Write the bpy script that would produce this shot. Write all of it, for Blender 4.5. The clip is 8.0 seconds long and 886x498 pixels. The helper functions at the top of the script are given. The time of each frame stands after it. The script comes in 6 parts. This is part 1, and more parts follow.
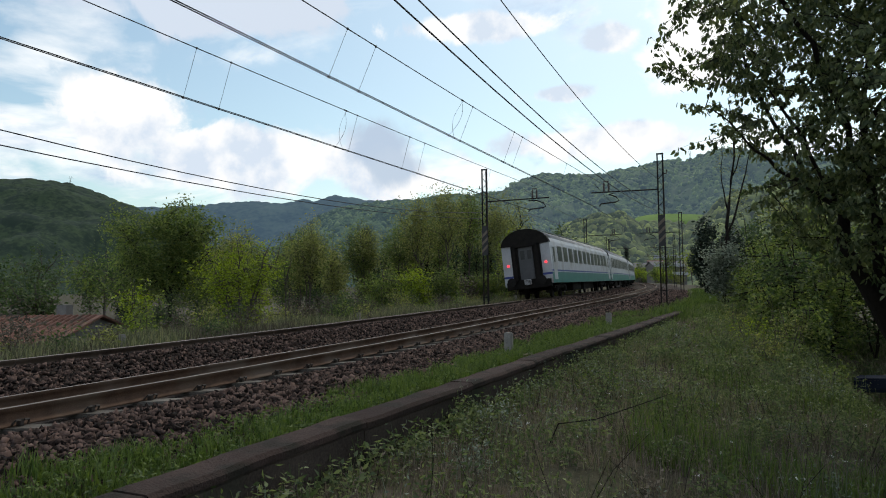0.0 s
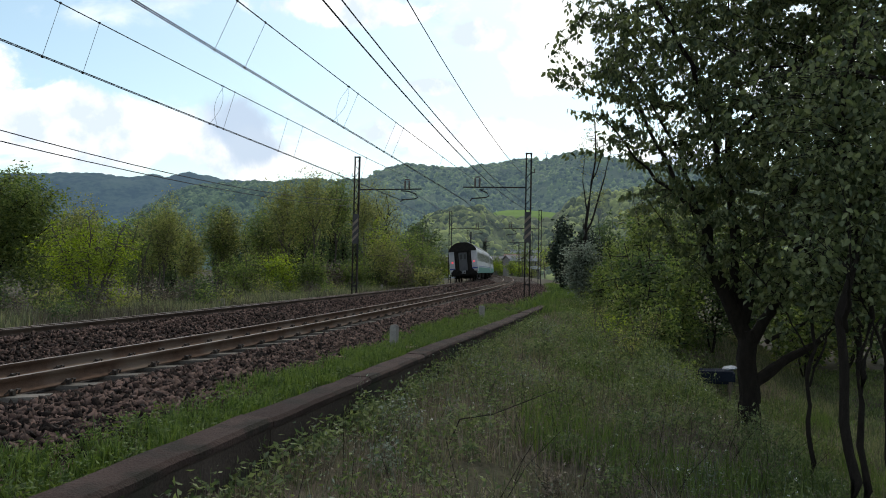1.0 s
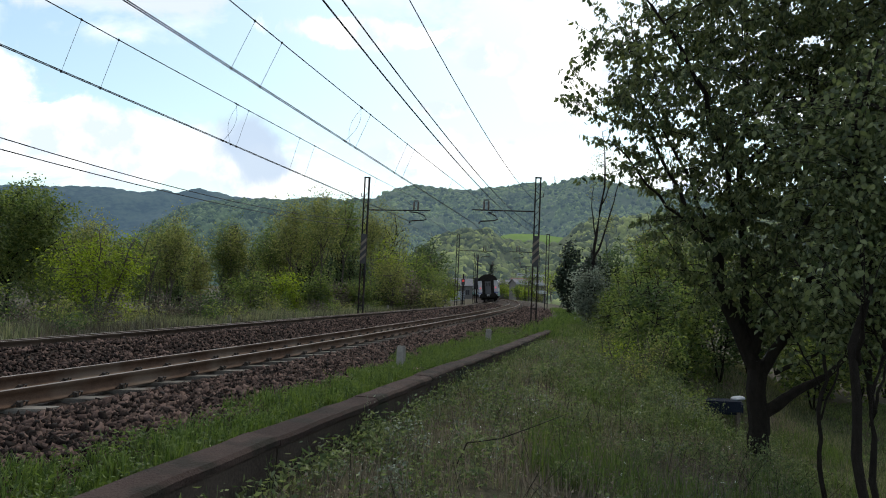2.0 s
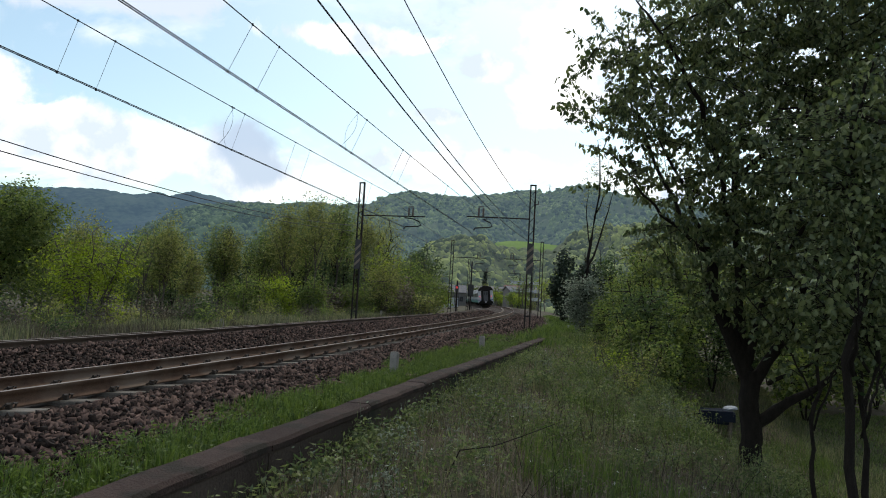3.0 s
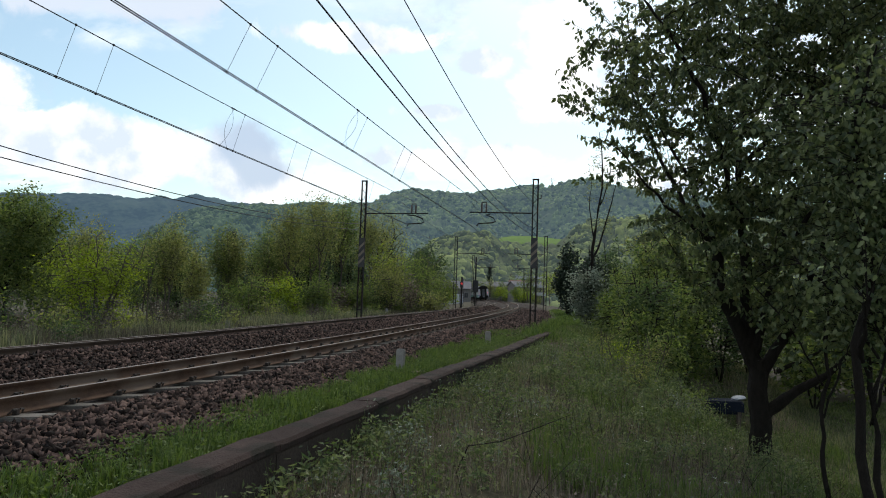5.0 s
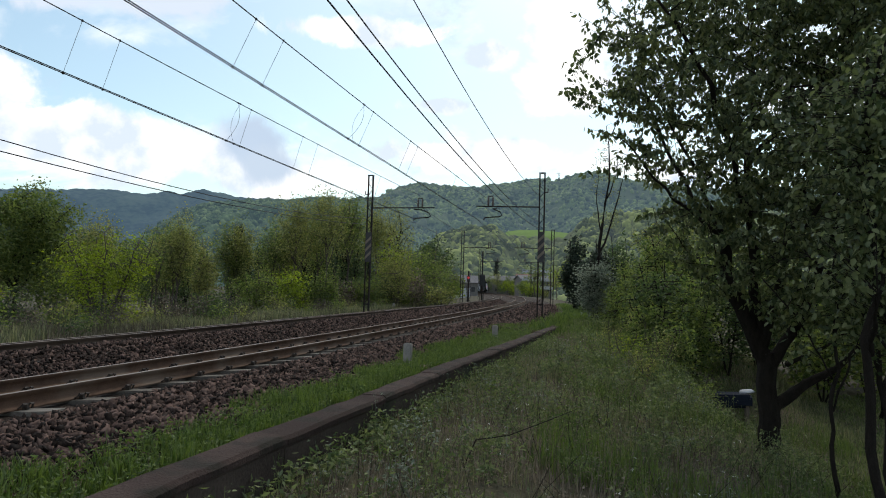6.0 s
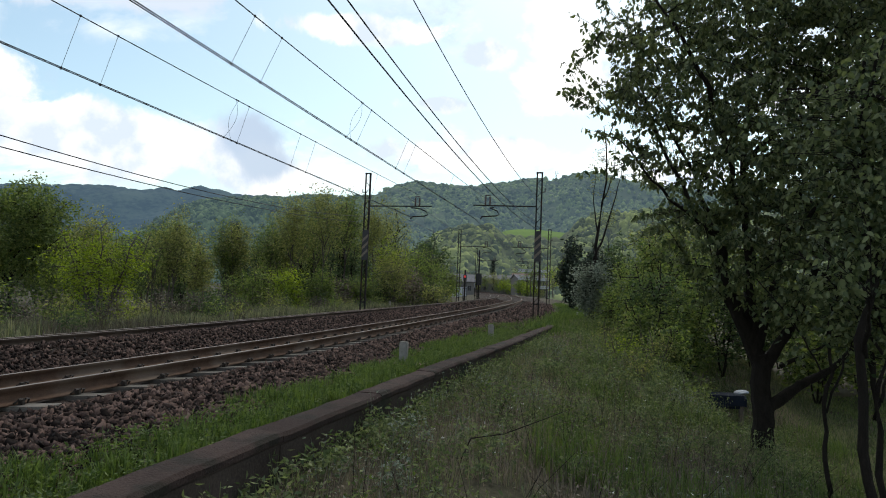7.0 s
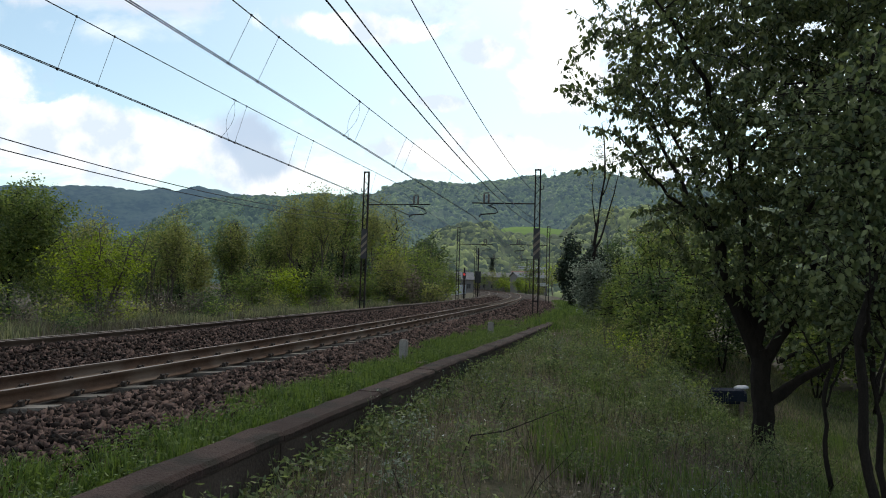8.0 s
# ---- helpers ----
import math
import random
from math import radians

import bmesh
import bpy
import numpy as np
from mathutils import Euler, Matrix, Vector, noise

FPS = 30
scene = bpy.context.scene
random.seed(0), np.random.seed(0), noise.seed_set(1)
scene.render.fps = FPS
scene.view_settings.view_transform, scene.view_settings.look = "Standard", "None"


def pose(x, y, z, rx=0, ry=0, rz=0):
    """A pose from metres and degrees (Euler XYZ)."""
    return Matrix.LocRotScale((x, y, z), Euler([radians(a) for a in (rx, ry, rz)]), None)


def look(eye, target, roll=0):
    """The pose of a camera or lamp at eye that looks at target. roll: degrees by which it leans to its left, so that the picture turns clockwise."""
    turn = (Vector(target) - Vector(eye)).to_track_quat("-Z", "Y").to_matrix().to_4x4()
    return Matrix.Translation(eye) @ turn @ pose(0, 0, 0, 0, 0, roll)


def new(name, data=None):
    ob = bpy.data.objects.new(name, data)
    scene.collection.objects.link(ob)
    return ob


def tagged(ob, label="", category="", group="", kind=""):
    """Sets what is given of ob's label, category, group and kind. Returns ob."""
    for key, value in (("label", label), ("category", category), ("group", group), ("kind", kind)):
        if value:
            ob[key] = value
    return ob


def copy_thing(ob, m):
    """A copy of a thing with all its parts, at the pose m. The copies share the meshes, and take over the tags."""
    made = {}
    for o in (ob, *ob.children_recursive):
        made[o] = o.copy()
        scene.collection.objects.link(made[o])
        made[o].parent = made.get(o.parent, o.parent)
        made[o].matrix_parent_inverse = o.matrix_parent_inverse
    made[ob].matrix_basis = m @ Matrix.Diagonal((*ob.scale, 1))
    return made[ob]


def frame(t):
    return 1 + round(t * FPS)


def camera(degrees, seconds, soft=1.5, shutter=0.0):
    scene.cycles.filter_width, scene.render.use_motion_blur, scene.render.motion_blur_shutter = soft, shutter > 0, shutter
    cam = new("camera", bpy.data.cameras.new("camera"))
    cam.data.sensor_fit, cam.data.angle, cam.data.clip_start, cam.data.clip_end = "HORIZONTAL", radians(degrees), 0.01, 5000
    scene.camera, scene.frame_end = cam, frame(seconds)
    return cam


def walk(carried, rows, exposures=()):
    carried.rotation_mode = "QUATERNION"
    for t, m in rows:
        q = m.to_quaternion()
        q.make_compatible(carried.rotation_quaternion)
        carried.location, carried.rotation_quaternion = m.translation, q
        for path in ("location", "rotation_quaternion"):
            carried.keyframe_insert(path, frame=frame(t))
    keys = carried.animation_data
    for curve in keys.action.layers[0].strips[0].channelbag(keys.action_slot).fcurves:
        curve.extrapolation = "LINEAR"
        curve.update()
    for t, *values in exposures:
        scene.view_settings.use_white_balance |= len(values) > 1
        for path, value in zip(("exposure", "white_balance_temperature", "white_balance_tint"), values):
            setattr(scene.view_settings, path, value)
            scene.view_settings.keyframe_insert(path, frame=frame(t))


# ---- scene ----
import itertools

FOV = 65.48
cam = camera(FOV, 8.0, 1.0)
walk(cam, [
    (0.0, pose(0.585, -0.095, 1.070, 93.154, 0.789, 11.039)),
    (0.5, pose(0.205, -0.031, 1.116, 93.038, -0.679, 4.696)),
    (1.0, pose(0.059, -0.058, 1.142, 92.201, -1.165, -0.599)),
    (1.5, pose(0.024, -0.050, 1.141, 92.519, -1.893, 0.309)),
    (2.0, pose(0.010, -0.057, 1.137, 94.011, -2.583, -0.119)),
    (3.5, pose(-0.003, -0.022, 1.135, 94.589, -3.339, -0.654)),
    (4.0, pose(-0.000, -0.009, 1.133, 94.532, -2.769, -0.396)),
    (4.5, pose(0.001, -0.007, 1.125, 94.471, -2.168, -0.495)),
    (6.0, pose(-0.001, 0.015, 1.123, 93.775, -1.774, 0.331)),
    (6.5, pose(-0.002, 0.002, 1.126, 93.684, -2.065, 0.541)),
    (7.0, pose(-0.002, -0.006, 1.124, 93.672, -2.262, 0.027)),
    (7.5, pose(-0.002, -0.006, 1.122, 93.595, -2.032, 0.199)),
    (8.0, pose(-0.000, 0.000, 1.120, 93.517, -1.741, -0.021)),
], ((0.0, -0.11), (0.5, 0.03), (1.0, 0.12), (1.5, 0.18), (2.0, 0.19), (3.5, 0.07), (4.5, 0.06), (8.0, 0.07)))

# ---- world and sun: bright broken cloud, the sun high ahead behind thin cloud
SUN_ELEV, SUN_AZ = 52.0, 14.0          # azimuth to the right of the y axis
world = bpy.data.worlds.new("sky")
scene.world = world
world.use_nodes = True
wn, wl = world.node_tree.nodes, world.node_tree.links
wn.clear()


def wnode(kind, **kw):
    n = wn.new(kind)
    for k, val in kw.items():
        n.inputs[k].default_value = val
    return n


w_out = wnode("ShaderNodeOutputWorld")
w_bg = wnode("ShaderNodeBackground", Strength=1.0)
w_sky = wn.new("ShaderNodeTexSky")
w_sky.sky_type = "NISHITA"
w_sky.sun_disc = False
w_sky.sun_elevation = radians(SUN_ELEV)
w_sky.sun_rotation = radians(SUN_AZ)
w_sky.dust_density = 1.5
w_coord = wn.new("ShaderNodeTexCoord")
w_sep = wn.new("ShaderNodeSeparateXYZ")
wl.new(w_coord.outputs["Generated"], w_sep.inputs[0])
# project the sky direction on a flat cloud deck
w_zmax = wn.new("ShaderNodeMath"); w_zmax.operation = "MAXIMUM"; w_zmax.inputs[1].default_value = 0.0
w_zadd = wn.new("ShaderNodeMath"); w_zadd.operation = "ADD"; w_zadd.inputs[1].default_value = 0.22
wl.new(w_sep.outputs[2], w_zmax.inputs[0]); wl.new(w_zmax.outputs[0], w_zadd.inputs[0])
w_div = wn.new("ShaderNodeVectorMath"); w_div.operation = "DIVIDE"
w_comb = wn.new("ShaderNodeCombineXYZ")
for i_ in range(3):
    wl.new(w_zadd.outputs[0], w_comb.inputs[i_])
wl.new(w_coord.outputs["Generated"], w_div.inputs[0]); wl.new(w_comb.outputs[0], w_div.inputs[1])
w_map = wn.new("ShaderNodeMapping"); w_map.inputs["Location"].default_value = (3.1, 1.7, 0.0)
w_map.inputs["Scale"].default_value = (1.0, 1.25, 1.0)
wl.new(w_div.outputs[0], w_map.inputs["Vector"])
w_n1 = wnode("ShaderNodeTexNoise", Scale=1.7, Detail=9.0, Roughness=0.55, Distortion=0.25)
wl.new(w_map.outputs[0], w_n1.inputs["Vector"])
w_cover = wn.new("ShaderNodeValToRGB")
w_cover.color_ramp.elements[0].position = 0.44
w_cover.color_ramp.elements[1].position = 0.62
wl.new(w_n1.outputs["Fac"], w_cover.inputs[0])
w_n2 = wnode("ShaderNodeTexNoise", Scale=2.6, Detail=7.0, Roughness=0.6)
w_map2 = wn.new("ShaderNodeMapping"); w_map2.inputs["Location"].default_value = (-1.3, 6.2, 2.0)
wl.new(w_div.outputs[0], w_map2.inputs["Vector"]); wl.new(w_map2.outputs[0], w_n2.inputs["Vector"])
w_tone = wn.new("ShaderNodeValToRGB")       # grey-blue undersides to white tops
w_tone.color_ramp.elements[0].position = 0.36
w_tone.color_ramp.elements[0].color = (0.60, 0.72, 0.92, 1)
w_tone.color_ramp.elements[1].position = 0.56
w_tone.color_ramp.elements[1].color = (1.28, 1.27, 1.25, 1)
wl.new(w_n2.outputs["Fac"], w_tone.inputs[0])
# clear sky, pale near the sun
w_blue = wn.new("ShaderNodeMix"); w_blue.data_type = "RGBA"; w_blue.blend_type = "MULTIPLY"
w_blue.inputs[0].default_value = 1.0
SKY_STRENGTH = 0.14
w_blue.inputs[7].default_value = (SKY_STRENGTH * 1.10, SKY_STRENGTH * 1.18, SKY_STRENGTH * 1.05, 1)
wl.new(w_sky.outputs[0], w_blue.inputs[6])
w_mix = wn.new("ShaderNodeMix"); w_mix.data_type = "RGBA"
wl.new(w_cover.outputs[0], w_mix.inputs[0])
wl.new(w_blue.outputs[2], w_mix.inputs[6])
wl.new(w_tone.outputs[0], w_mix.inputs[7])


def cloud_mass(under, bearing, rise, half_width, half_height, colour, ragged, core=0.62):
    """One ragged cloud, or a clear gap, round a direction given in degrees, over what lies under it."""
    d = Vector((math.sin(radians(bearing)) * math.cos(radians(rise)), math.cos(radians(bearing)) * math.cos(radians(rise)), math.sin(radians(rise))))
    sub = wn.new("ShaderNodeVectorMath"); sub.operation = "SUBTRACT"; sub.inputs[1].default_value = d
    wl.new(w_coord.outputs["Generated"], sub.inputs[0])
    turn = wn.new("ShaderNodeVectorRotate"); turn.rotation_type = "Z_AXIS"; turn.inputs["Angle"].default_value = radians(bearing)
    wl.new(sub.outputs[0], turn.inputs["Vector"])
    div = wn.new("ShaderNodeVectorMath"); div.operation = "DIVIDE"
    div.inputs[1].default_value = (math.tan(radians(half_width)), 0.6, math.tan(radians(half_height)))
    wl.new(turn.outputs[0], div.inputs[0])
    ln = wn.new("ShaderNodeVectorMath"); ln.operation = "LENGTH"
    wl.new(div.outputs[0], ln.inputs[0])
    edge = wn.new("ShaderNodeMath"); edge.operation = "MULTIPLY_ADD"; edge.inputs[1].default_value = ragged
    wl.new(w_n3.outputs["Fac"], edge.inputs[0]); wl.new(ln.outputs["Value"], edge.inputs[2])
    rng_ = wn.new("ShaderNodeMapRange"); rng_.interpolation_type = "SMOOTHSTEP"
    for key_, val_ in (("From Min", core + ragged * 0.5), ("From Max", 1.0 + ragged * 0.5), ("To Min", 1.0), ("To Max", 0.0)):
        rng_.inputs[key_].default_value = val_
    wl.new(edge.outputs[0], rng_.inputs["Value"])
    mx = wn.new("ShaderNodeMix"); mx.data_type = "RGBA"
    wl.new(rng_.outputs[0], mx.inputs[0]); wl.new(under, mx.inputs[6])
    if colour is None:
        wl.new(w_blue.outputs[2], mx.inputs[7])
    elif colour == "white":
        wl.new(w_body.outputs[0], mx.inputs[7])
    else:
        mx.inputs[7].default_value = (*colour, 1)
    return mx.outputs[2]


w_n3 = wnode("ShaderNodeTexNoise", Scale=8.0, Detail=9.0, Roughness=0.6, Distortion=0.3)
wl.new(w_coord.outputs["Generated"], w_n3.inputs["Vector"])
w_n4 = wnode("ShaderNodeTexNoise", Scale=14.0, Detail=6.0, Roughness=0.55)
wl.new(w_coord.outputs["Generated"], w_n4.inputs["Vector"])
w_body = wn.new("ShaderNodeValToRGB")        # a cloud's own shading, bluish to white
w_body.color_ramp.elements[0].position, w_body.color_ramp.elements[1].position = 0.38, 0.56
w_body.color_ramp.elements[0].color, w_body.color_ramp.elements[1].color = (0.76, 0.86, 0.99, 1), (1.16, 1.15, 1.14, 1)
wl.new(w_n4.outputs["Fac"], w_body.inputs[0])
sky_out = w_mix.outputs[2]
for mass in ((-20.0, 15.5, 22, 4.5, None, 2.4), (-6.0, 16.0, 11, 8, None, 2.4), (4.5, 17.5, 5, 7, None, 2.2), (9.0, 14.5, 7, 4.0, None, 2.2), (-30.0, 22.0, 12, 3.2, (0.74, 0.83, 0.96), 2.4),
             (-26.0, 10.3, 14, 3.0, "white", 2.6), (-36.0, 13.5, 6, 3.2, "white", 2.4), (-16.0, 9.0, 6, 2.0, "white", 2.2), (-15.8, 12.0, 4.2, 3.0, (0.56, 0.68, 0.84), 2.6, 0.2), (-14.2, 10.0, 3.2, 1.8, (0.60, 0.71, 0.85), 2.6, 0.2),
             (-9.0, 21.0, 9, 1.5, "white", 2.8), (1.5, 11.5, 9, 1.5, "white", 2.4), (9.8, 18.6, 4.2, 4.0, (1.2, 1.2, 1.19), 2.2), (3.0, 19.5, 3.0, 1.3, "white", 2.4), (-1.0, 15.5, 3.0, 0.9, "white", 2.6)):
    sky_out = cloud_mass(sky_out, *mass)
wl.new(sky_out, w_bg.inputs["Color"])
wl.new(w_bg.outputs[0], w_out.inputs["Surface"])

sun = new("sun", bpy.data.lights.new("sun", "SUN"))
sun.data.energy, sun.data.angle, sun.data.color = 1.35, radians(10), (1.0, 0.93, 0.80)
_az, _el = radians(SUN_AZ), radians(SUN_ELEV)
sun.matrix_world = look((0, 0, 60), (-math.sin(_az) * math.cos(_el), -math.cos(_az) * math.cos(_el), 60 - math.sin(_el)))
scene.view_settings.exposure = 0.0


# ---- materials
def material(name, dark, light, scale=6.0, fine=60.0, rough=0.85, metal=0.0, bump=0.3, coord="Object", spread=0.0,
             translucent=0.0, stain=None, stain_scale=1.2, bump_scale=None, glow=None, island=0.0, stretch=(1, 1, 1), contrast=(0.3, 0.7)):
    """Two scales of noise between two colours, a stain colour, bump; spread varies whole objects, island varies pieces of one mesh."""
    m = bpy.data.materials.new(name)
    m.use_nodes = True
    n, l = m.node_tree.nodes, m.node_tree.links
    n.clear()
    out = n.new("ShaderNodeOutputMaterial")
    bsdf = n.new("ShaderNodeBsdfPrincipled")
    tc = n.new("ShaderNodeTexCoord")
    mp = n.new("ShaderNodeMapping"); mp.inputs["Scale"].default_value = stretch
    l.new(tc.outputs[coord], mp.inputs["Vector"])
    a = n.new("ShaderNodeTexNoise"); a.inputs["Scale"].default_value = scale; a.inputs["Detail"].default_value = 5
    b = n.new("ShaderNodeTexNoise"); b.inputs["Scale"].default_value = fine; b.inputs["Detail"].default_value = 3
    l.new(mp.outputs[0], a.inputs["Vector"]); l.new(mp.outputs[0], b.inputs["Vector"])
    add = n.new("ShaderNodeMath"); add.operation = "ADD"
    half = n.new("ShaderNodeMath"); half.operation = "MULTIPLY"; half.inputs[1].default_value = 0.5
    l.new(a.outputs["Fac"], add.inputs[0]); l.new(b.outputs["Fac"], add.inputs[1]); l.new(add.outputs[0], half.inputs[0])
    fac = half.outputs[0]
    if spread or island:
        src = n.new("ShaderNodeNewGeometry").outputs["Random Per Island"] if island else n.new("ShaderNodeObjectInfo").outputs["Random"]
        mm = n.new("ShaderNodeMath"); mm.operation = "MULTIPLY_ADD"
        mm.inputs[1].default_value = (island or spread); mm.inputs[2].default_value = -(island or spread) / 2
        l.new(src, mm.inputs[0])
        ad = n.new("ShaderNodeMath"); ad.operation = "ADD"
        l.new(fac, ad.inputs[0]); l.new(mm.outputs[0], ad.inputs[1])
        fac = ad.outputs[0]
    ramp = n.new("ShaderNodeValToRGB")
    ramp.color_ramp.elements[0].position, ramp.color_ramp.elements[1].position = contrast
    ramp.color_ramp.elements[0].color, ramp.color_ramp.elements[1].color = (*dark, 1), (*light, 1)
    l.new(fac, ramp.inputs[0])
    col = ramp.outputs[0]
    if stain:
        s = n.new("ShaderNodeTexNoise"); s.inputs["Scale"].default_value = stain_scale; s.inputs["Detail"].default_value = 6
        l.new(mp.outputs[0], s.inputs["Vector"])
        sr = n.new("ShaderNodeValToRGB")
        sr.color_ramp.elements[0].position, sr.color_ramp.elements[1].position = 0.48, 0.62
        l.new(s.outputs["Fac"], sr.inputs[0])
        mx = n.new("ShaderNodeMix"); mx.data_type = "RGBA"
        l.new(sr.outputs[0], mx.inputs[0]); l.new(col, mx.inputs[6]); mx.inputs[7].default_value = (*stain, 1)
        col = mx.outputs[2]
    l.new(col, bsdf.inputs["Base Color"])
    if rough >= 0.85:
        bsdf.inputs["Specular IOR Level"].default_value = 0.15
    bsdf.inputs["Roughness"].default_value, bsdf.inputs["Metallic"].default_value = rough, metal
    if bump:
        bp = n.new("ShaderNodeBump"); bp.inputs["Strength"].default_value = bump
        bp.inputs["Distance"].default_value = bump_scale or 0.02
        l.new(add.outputs[0], bp.inputs["Height"]); l.new(bp.outputs[0], bsdf.inputs["Normal"])
    surf = bsdf.outputs[0]
    if translucent:
        tr = n.new("ShaderNodeBsdfTranslucent")
        hs = n.new("ShaderNodeHueSaturation"); hs.inputs["Saturation"].default_value = 1.15; hs.inputs["Value"].default_value = 1.3
        l.new(col, hs.inputs["Color"]); l.new(hs.outputs[0], tr.inputs["Color"])
        ms = n.new("ShaderNodeMixShader"); ms.inputs[0].default_value = translucent
        l.new(surf, ms.inputs[1]); l.new(tr.outputs[0], ms.inputs[2])
        surf = ms.outputs[0]
    # glow adds emission: a lit lamp's own, or haze painted on the hills
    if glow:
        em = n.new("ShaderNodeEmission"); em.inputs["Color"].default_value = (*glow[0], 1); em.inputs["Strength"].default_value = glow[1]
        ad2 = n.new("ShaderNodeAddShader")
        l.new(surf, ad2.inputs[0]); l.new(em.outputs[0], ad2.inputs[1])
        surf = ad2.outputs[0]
    l.new(surf, out.inputs["Surface"])
    return m


M = {}
M["ground"] = material("meadow_soil", (0.034, 0.033, 0.020), (0.084, 0.076, 0.046), 0.8, 9, 0.95, bump=0.6, stain=(0.075, 0.060, 0.045), stain_scale=0.35, bump_scale=0.08)
M["bed"] = material("ballast_bed", (0.016, 0.011, 0.009), (0.060, 0.044, 0.036), 14, 55, 0.95, bump=1.0, bump_scale=0.05)
M["stone"] = material("ballast_stone", (0.009, 0.006, 0.005), (0.134, 0.088, 0.073), 9, 70, 0.9, bump=0.12, island=1.0, contrast=(0.25, 0.95))
M["rail_side"] = material("rusty_rail_side", (0.056, 0.034, 0.023), (0.138, 0.084, 0.057), 7, 80, 0.9, bump=0.3, stain=(0.155, 0.114, 0.086), stain_scale=0.8)
# darker brown rail sides for the far track
M["rail_dark"] = material("dark_rail_side", (0.034, 0.024, 0.018), (0.082, 0.056, 0.042), 7, 80, 0.85, bump=0.3, stain=(0.095, 0.07, 0.053), stain_scale=0.8)
M["rail_top"] = material("worn_rail_head", (0.10, 0.074, 0.058), (0.20, 0.158, 0.13), 3, 40, 0.62, metal=0.3, bump=0.05)
M["sleeper"] = material("grey_concrete", (0.075, 0.066, 0.056), (0.165, 0.15, 0.132), 5, 60, 0.9, bump=0.4, spread=0.3, stain=(0.16, 0.12, 0.09), stain_scale=2.5)
M["clip"] = material("rusty_clip", (0.03, 0.025, 0.022), (0.07, 0.055, 0.045), 20, 120, 0.7, metal=0.4, bump=0.2)
M["wall"] = material("old_concrete", (0.034, 0.026, 0.022), (0.092, 0.072, 0.060), 2.2, 45, 0.95, bump=0.6, stain=(0.035, 0.04, 0.028), stain_scale=1.1)
M["coping"] = material("weathered_coping", (0.026, 0.017, 0.015), (0.066, 0.046, 0.040), 2.0, 50, 0.95, bump=0.9, stain=(0.024, 0.021, 0.017), stain_scale=3.1, spread=0.15)
M["post"] = material("pale_concrete", (0.15, 0.145, 0.135), (0.32, 0.305, 0.285), 9, 80, 0.9, bump=0.4, stain=(0.2, 0.19, 0.16), stain_scale=4)
M["mast"] = material("dark_mast_steel", (0.010, 0.010, 0.011), (0.028, 0.026, 0.025), 3, 60, 0.88, metal=0.0, bump=0.2, stain=(0.04, 0.026, 0.018), stain_scale=2.0)
M["wire"] = material("wire_copper", (0.02, 0.02, 0.022), (0.05, 0.048, 0.05), 2, 30, 0.6, metal=0.4, bump=0)
M["insul"] = material("brown_porcelain", (0.03, 0.02, 0.016), (0.06, 0.035, 0.025), 8, 60, 0.3, bump=0)
M["stripe"] = material("beige_stripe_paint", (0.11, 0.085, 0.065), (0.2, 0.16, 0.125), 8, 60, 0.8, bump=0.1)
M["black"] = material("black_paint", (0.012, 0.012, 0.013), (0.03, 0.03, 0.032), 5, 60, 0.6, bump=0.1)


# ---- small builders
def mesh_object(name, verts, faces, mat, parent=None, label="", smooth=False):
    me = bpy.data.meshes.new(name)
    if isinstance(faces, np.ndarray):
        k = faces.shape[1]
        me.vertices.add(len(verts)); me.vertices.foreach_set("co", np.asarray(verts, np.float32).ravel())
        me.loops.add(faces.size); me.loops.foreach_set("vertex_index", faces.astype(np.int32).ravel())
        me.polygons.add(len(faces)); me.polygons.foreach_set("loop_start", np.arange(0, faces.size, k, dtype=np.int32))
        me.update(calc_edges=True)
    else:
        me.from_pydata([tuple(q) for q in verts], [], faces)
        me.update()
    for mt in (mat if isinstance(mat, (list, tuple)) else [mat]):
        me.materials.append(mt)
    if smooth:
        me.polygons.foreach_set("use_smooth", np.ones(len(me.polygons), bool))
    ob = new(name, me)
    if parent is not None:
        ob.parent = parent
    if label:
        tagged(ob, label)
    return ob


def part(name, bm, mat, parent, label="", smooth=False):
    me = bpy.data.meshes.new(name)
    bm.to_mesh(me); bm.free()
    me.materials.append(mat)
    if smooth:
        me.polygons.foreach_set("use_smooth", np.ones(len(me.polygons), bool))
    ob = new(name, me)
    ob.parent = parent
    if label:
        tagged(ob, label)
    return ob


def empty(name, m, label, category, group="", kind=""):
    ob = new(name)
    ob.empty_display_size = 0.2
    ob.matrix_basis = m
    return tagged(ob, label, category, group, kind)


def box(bm, x0, x1, y0, y1, z0, z1, bevel=0.0, m=None):
    got = bmesh.ops.create_cube(bm, size=1)["verts"]
    bmesh.ops.scale(bm, vec=(x1 - x0, y1 - y0, z1 - z0), verts=got)
    bmesh.ops.translate(bm, vec=((x0 + x1) / 2, (y0 + y1) / 2, (z0 + z1) / 2), verts=got)
    if bevel:
        es = list({e for q in got for e in q.link_edges})
        got = bmesh.ops.bevel(bm, geom=es, offset=bevel, segments=2, affect="EDGES")["verts"]
    if m is not None:
        bmesh.ops.transform(bm, matrix=m, verts=list({q for q in got if q.is_valid}))
    return bm


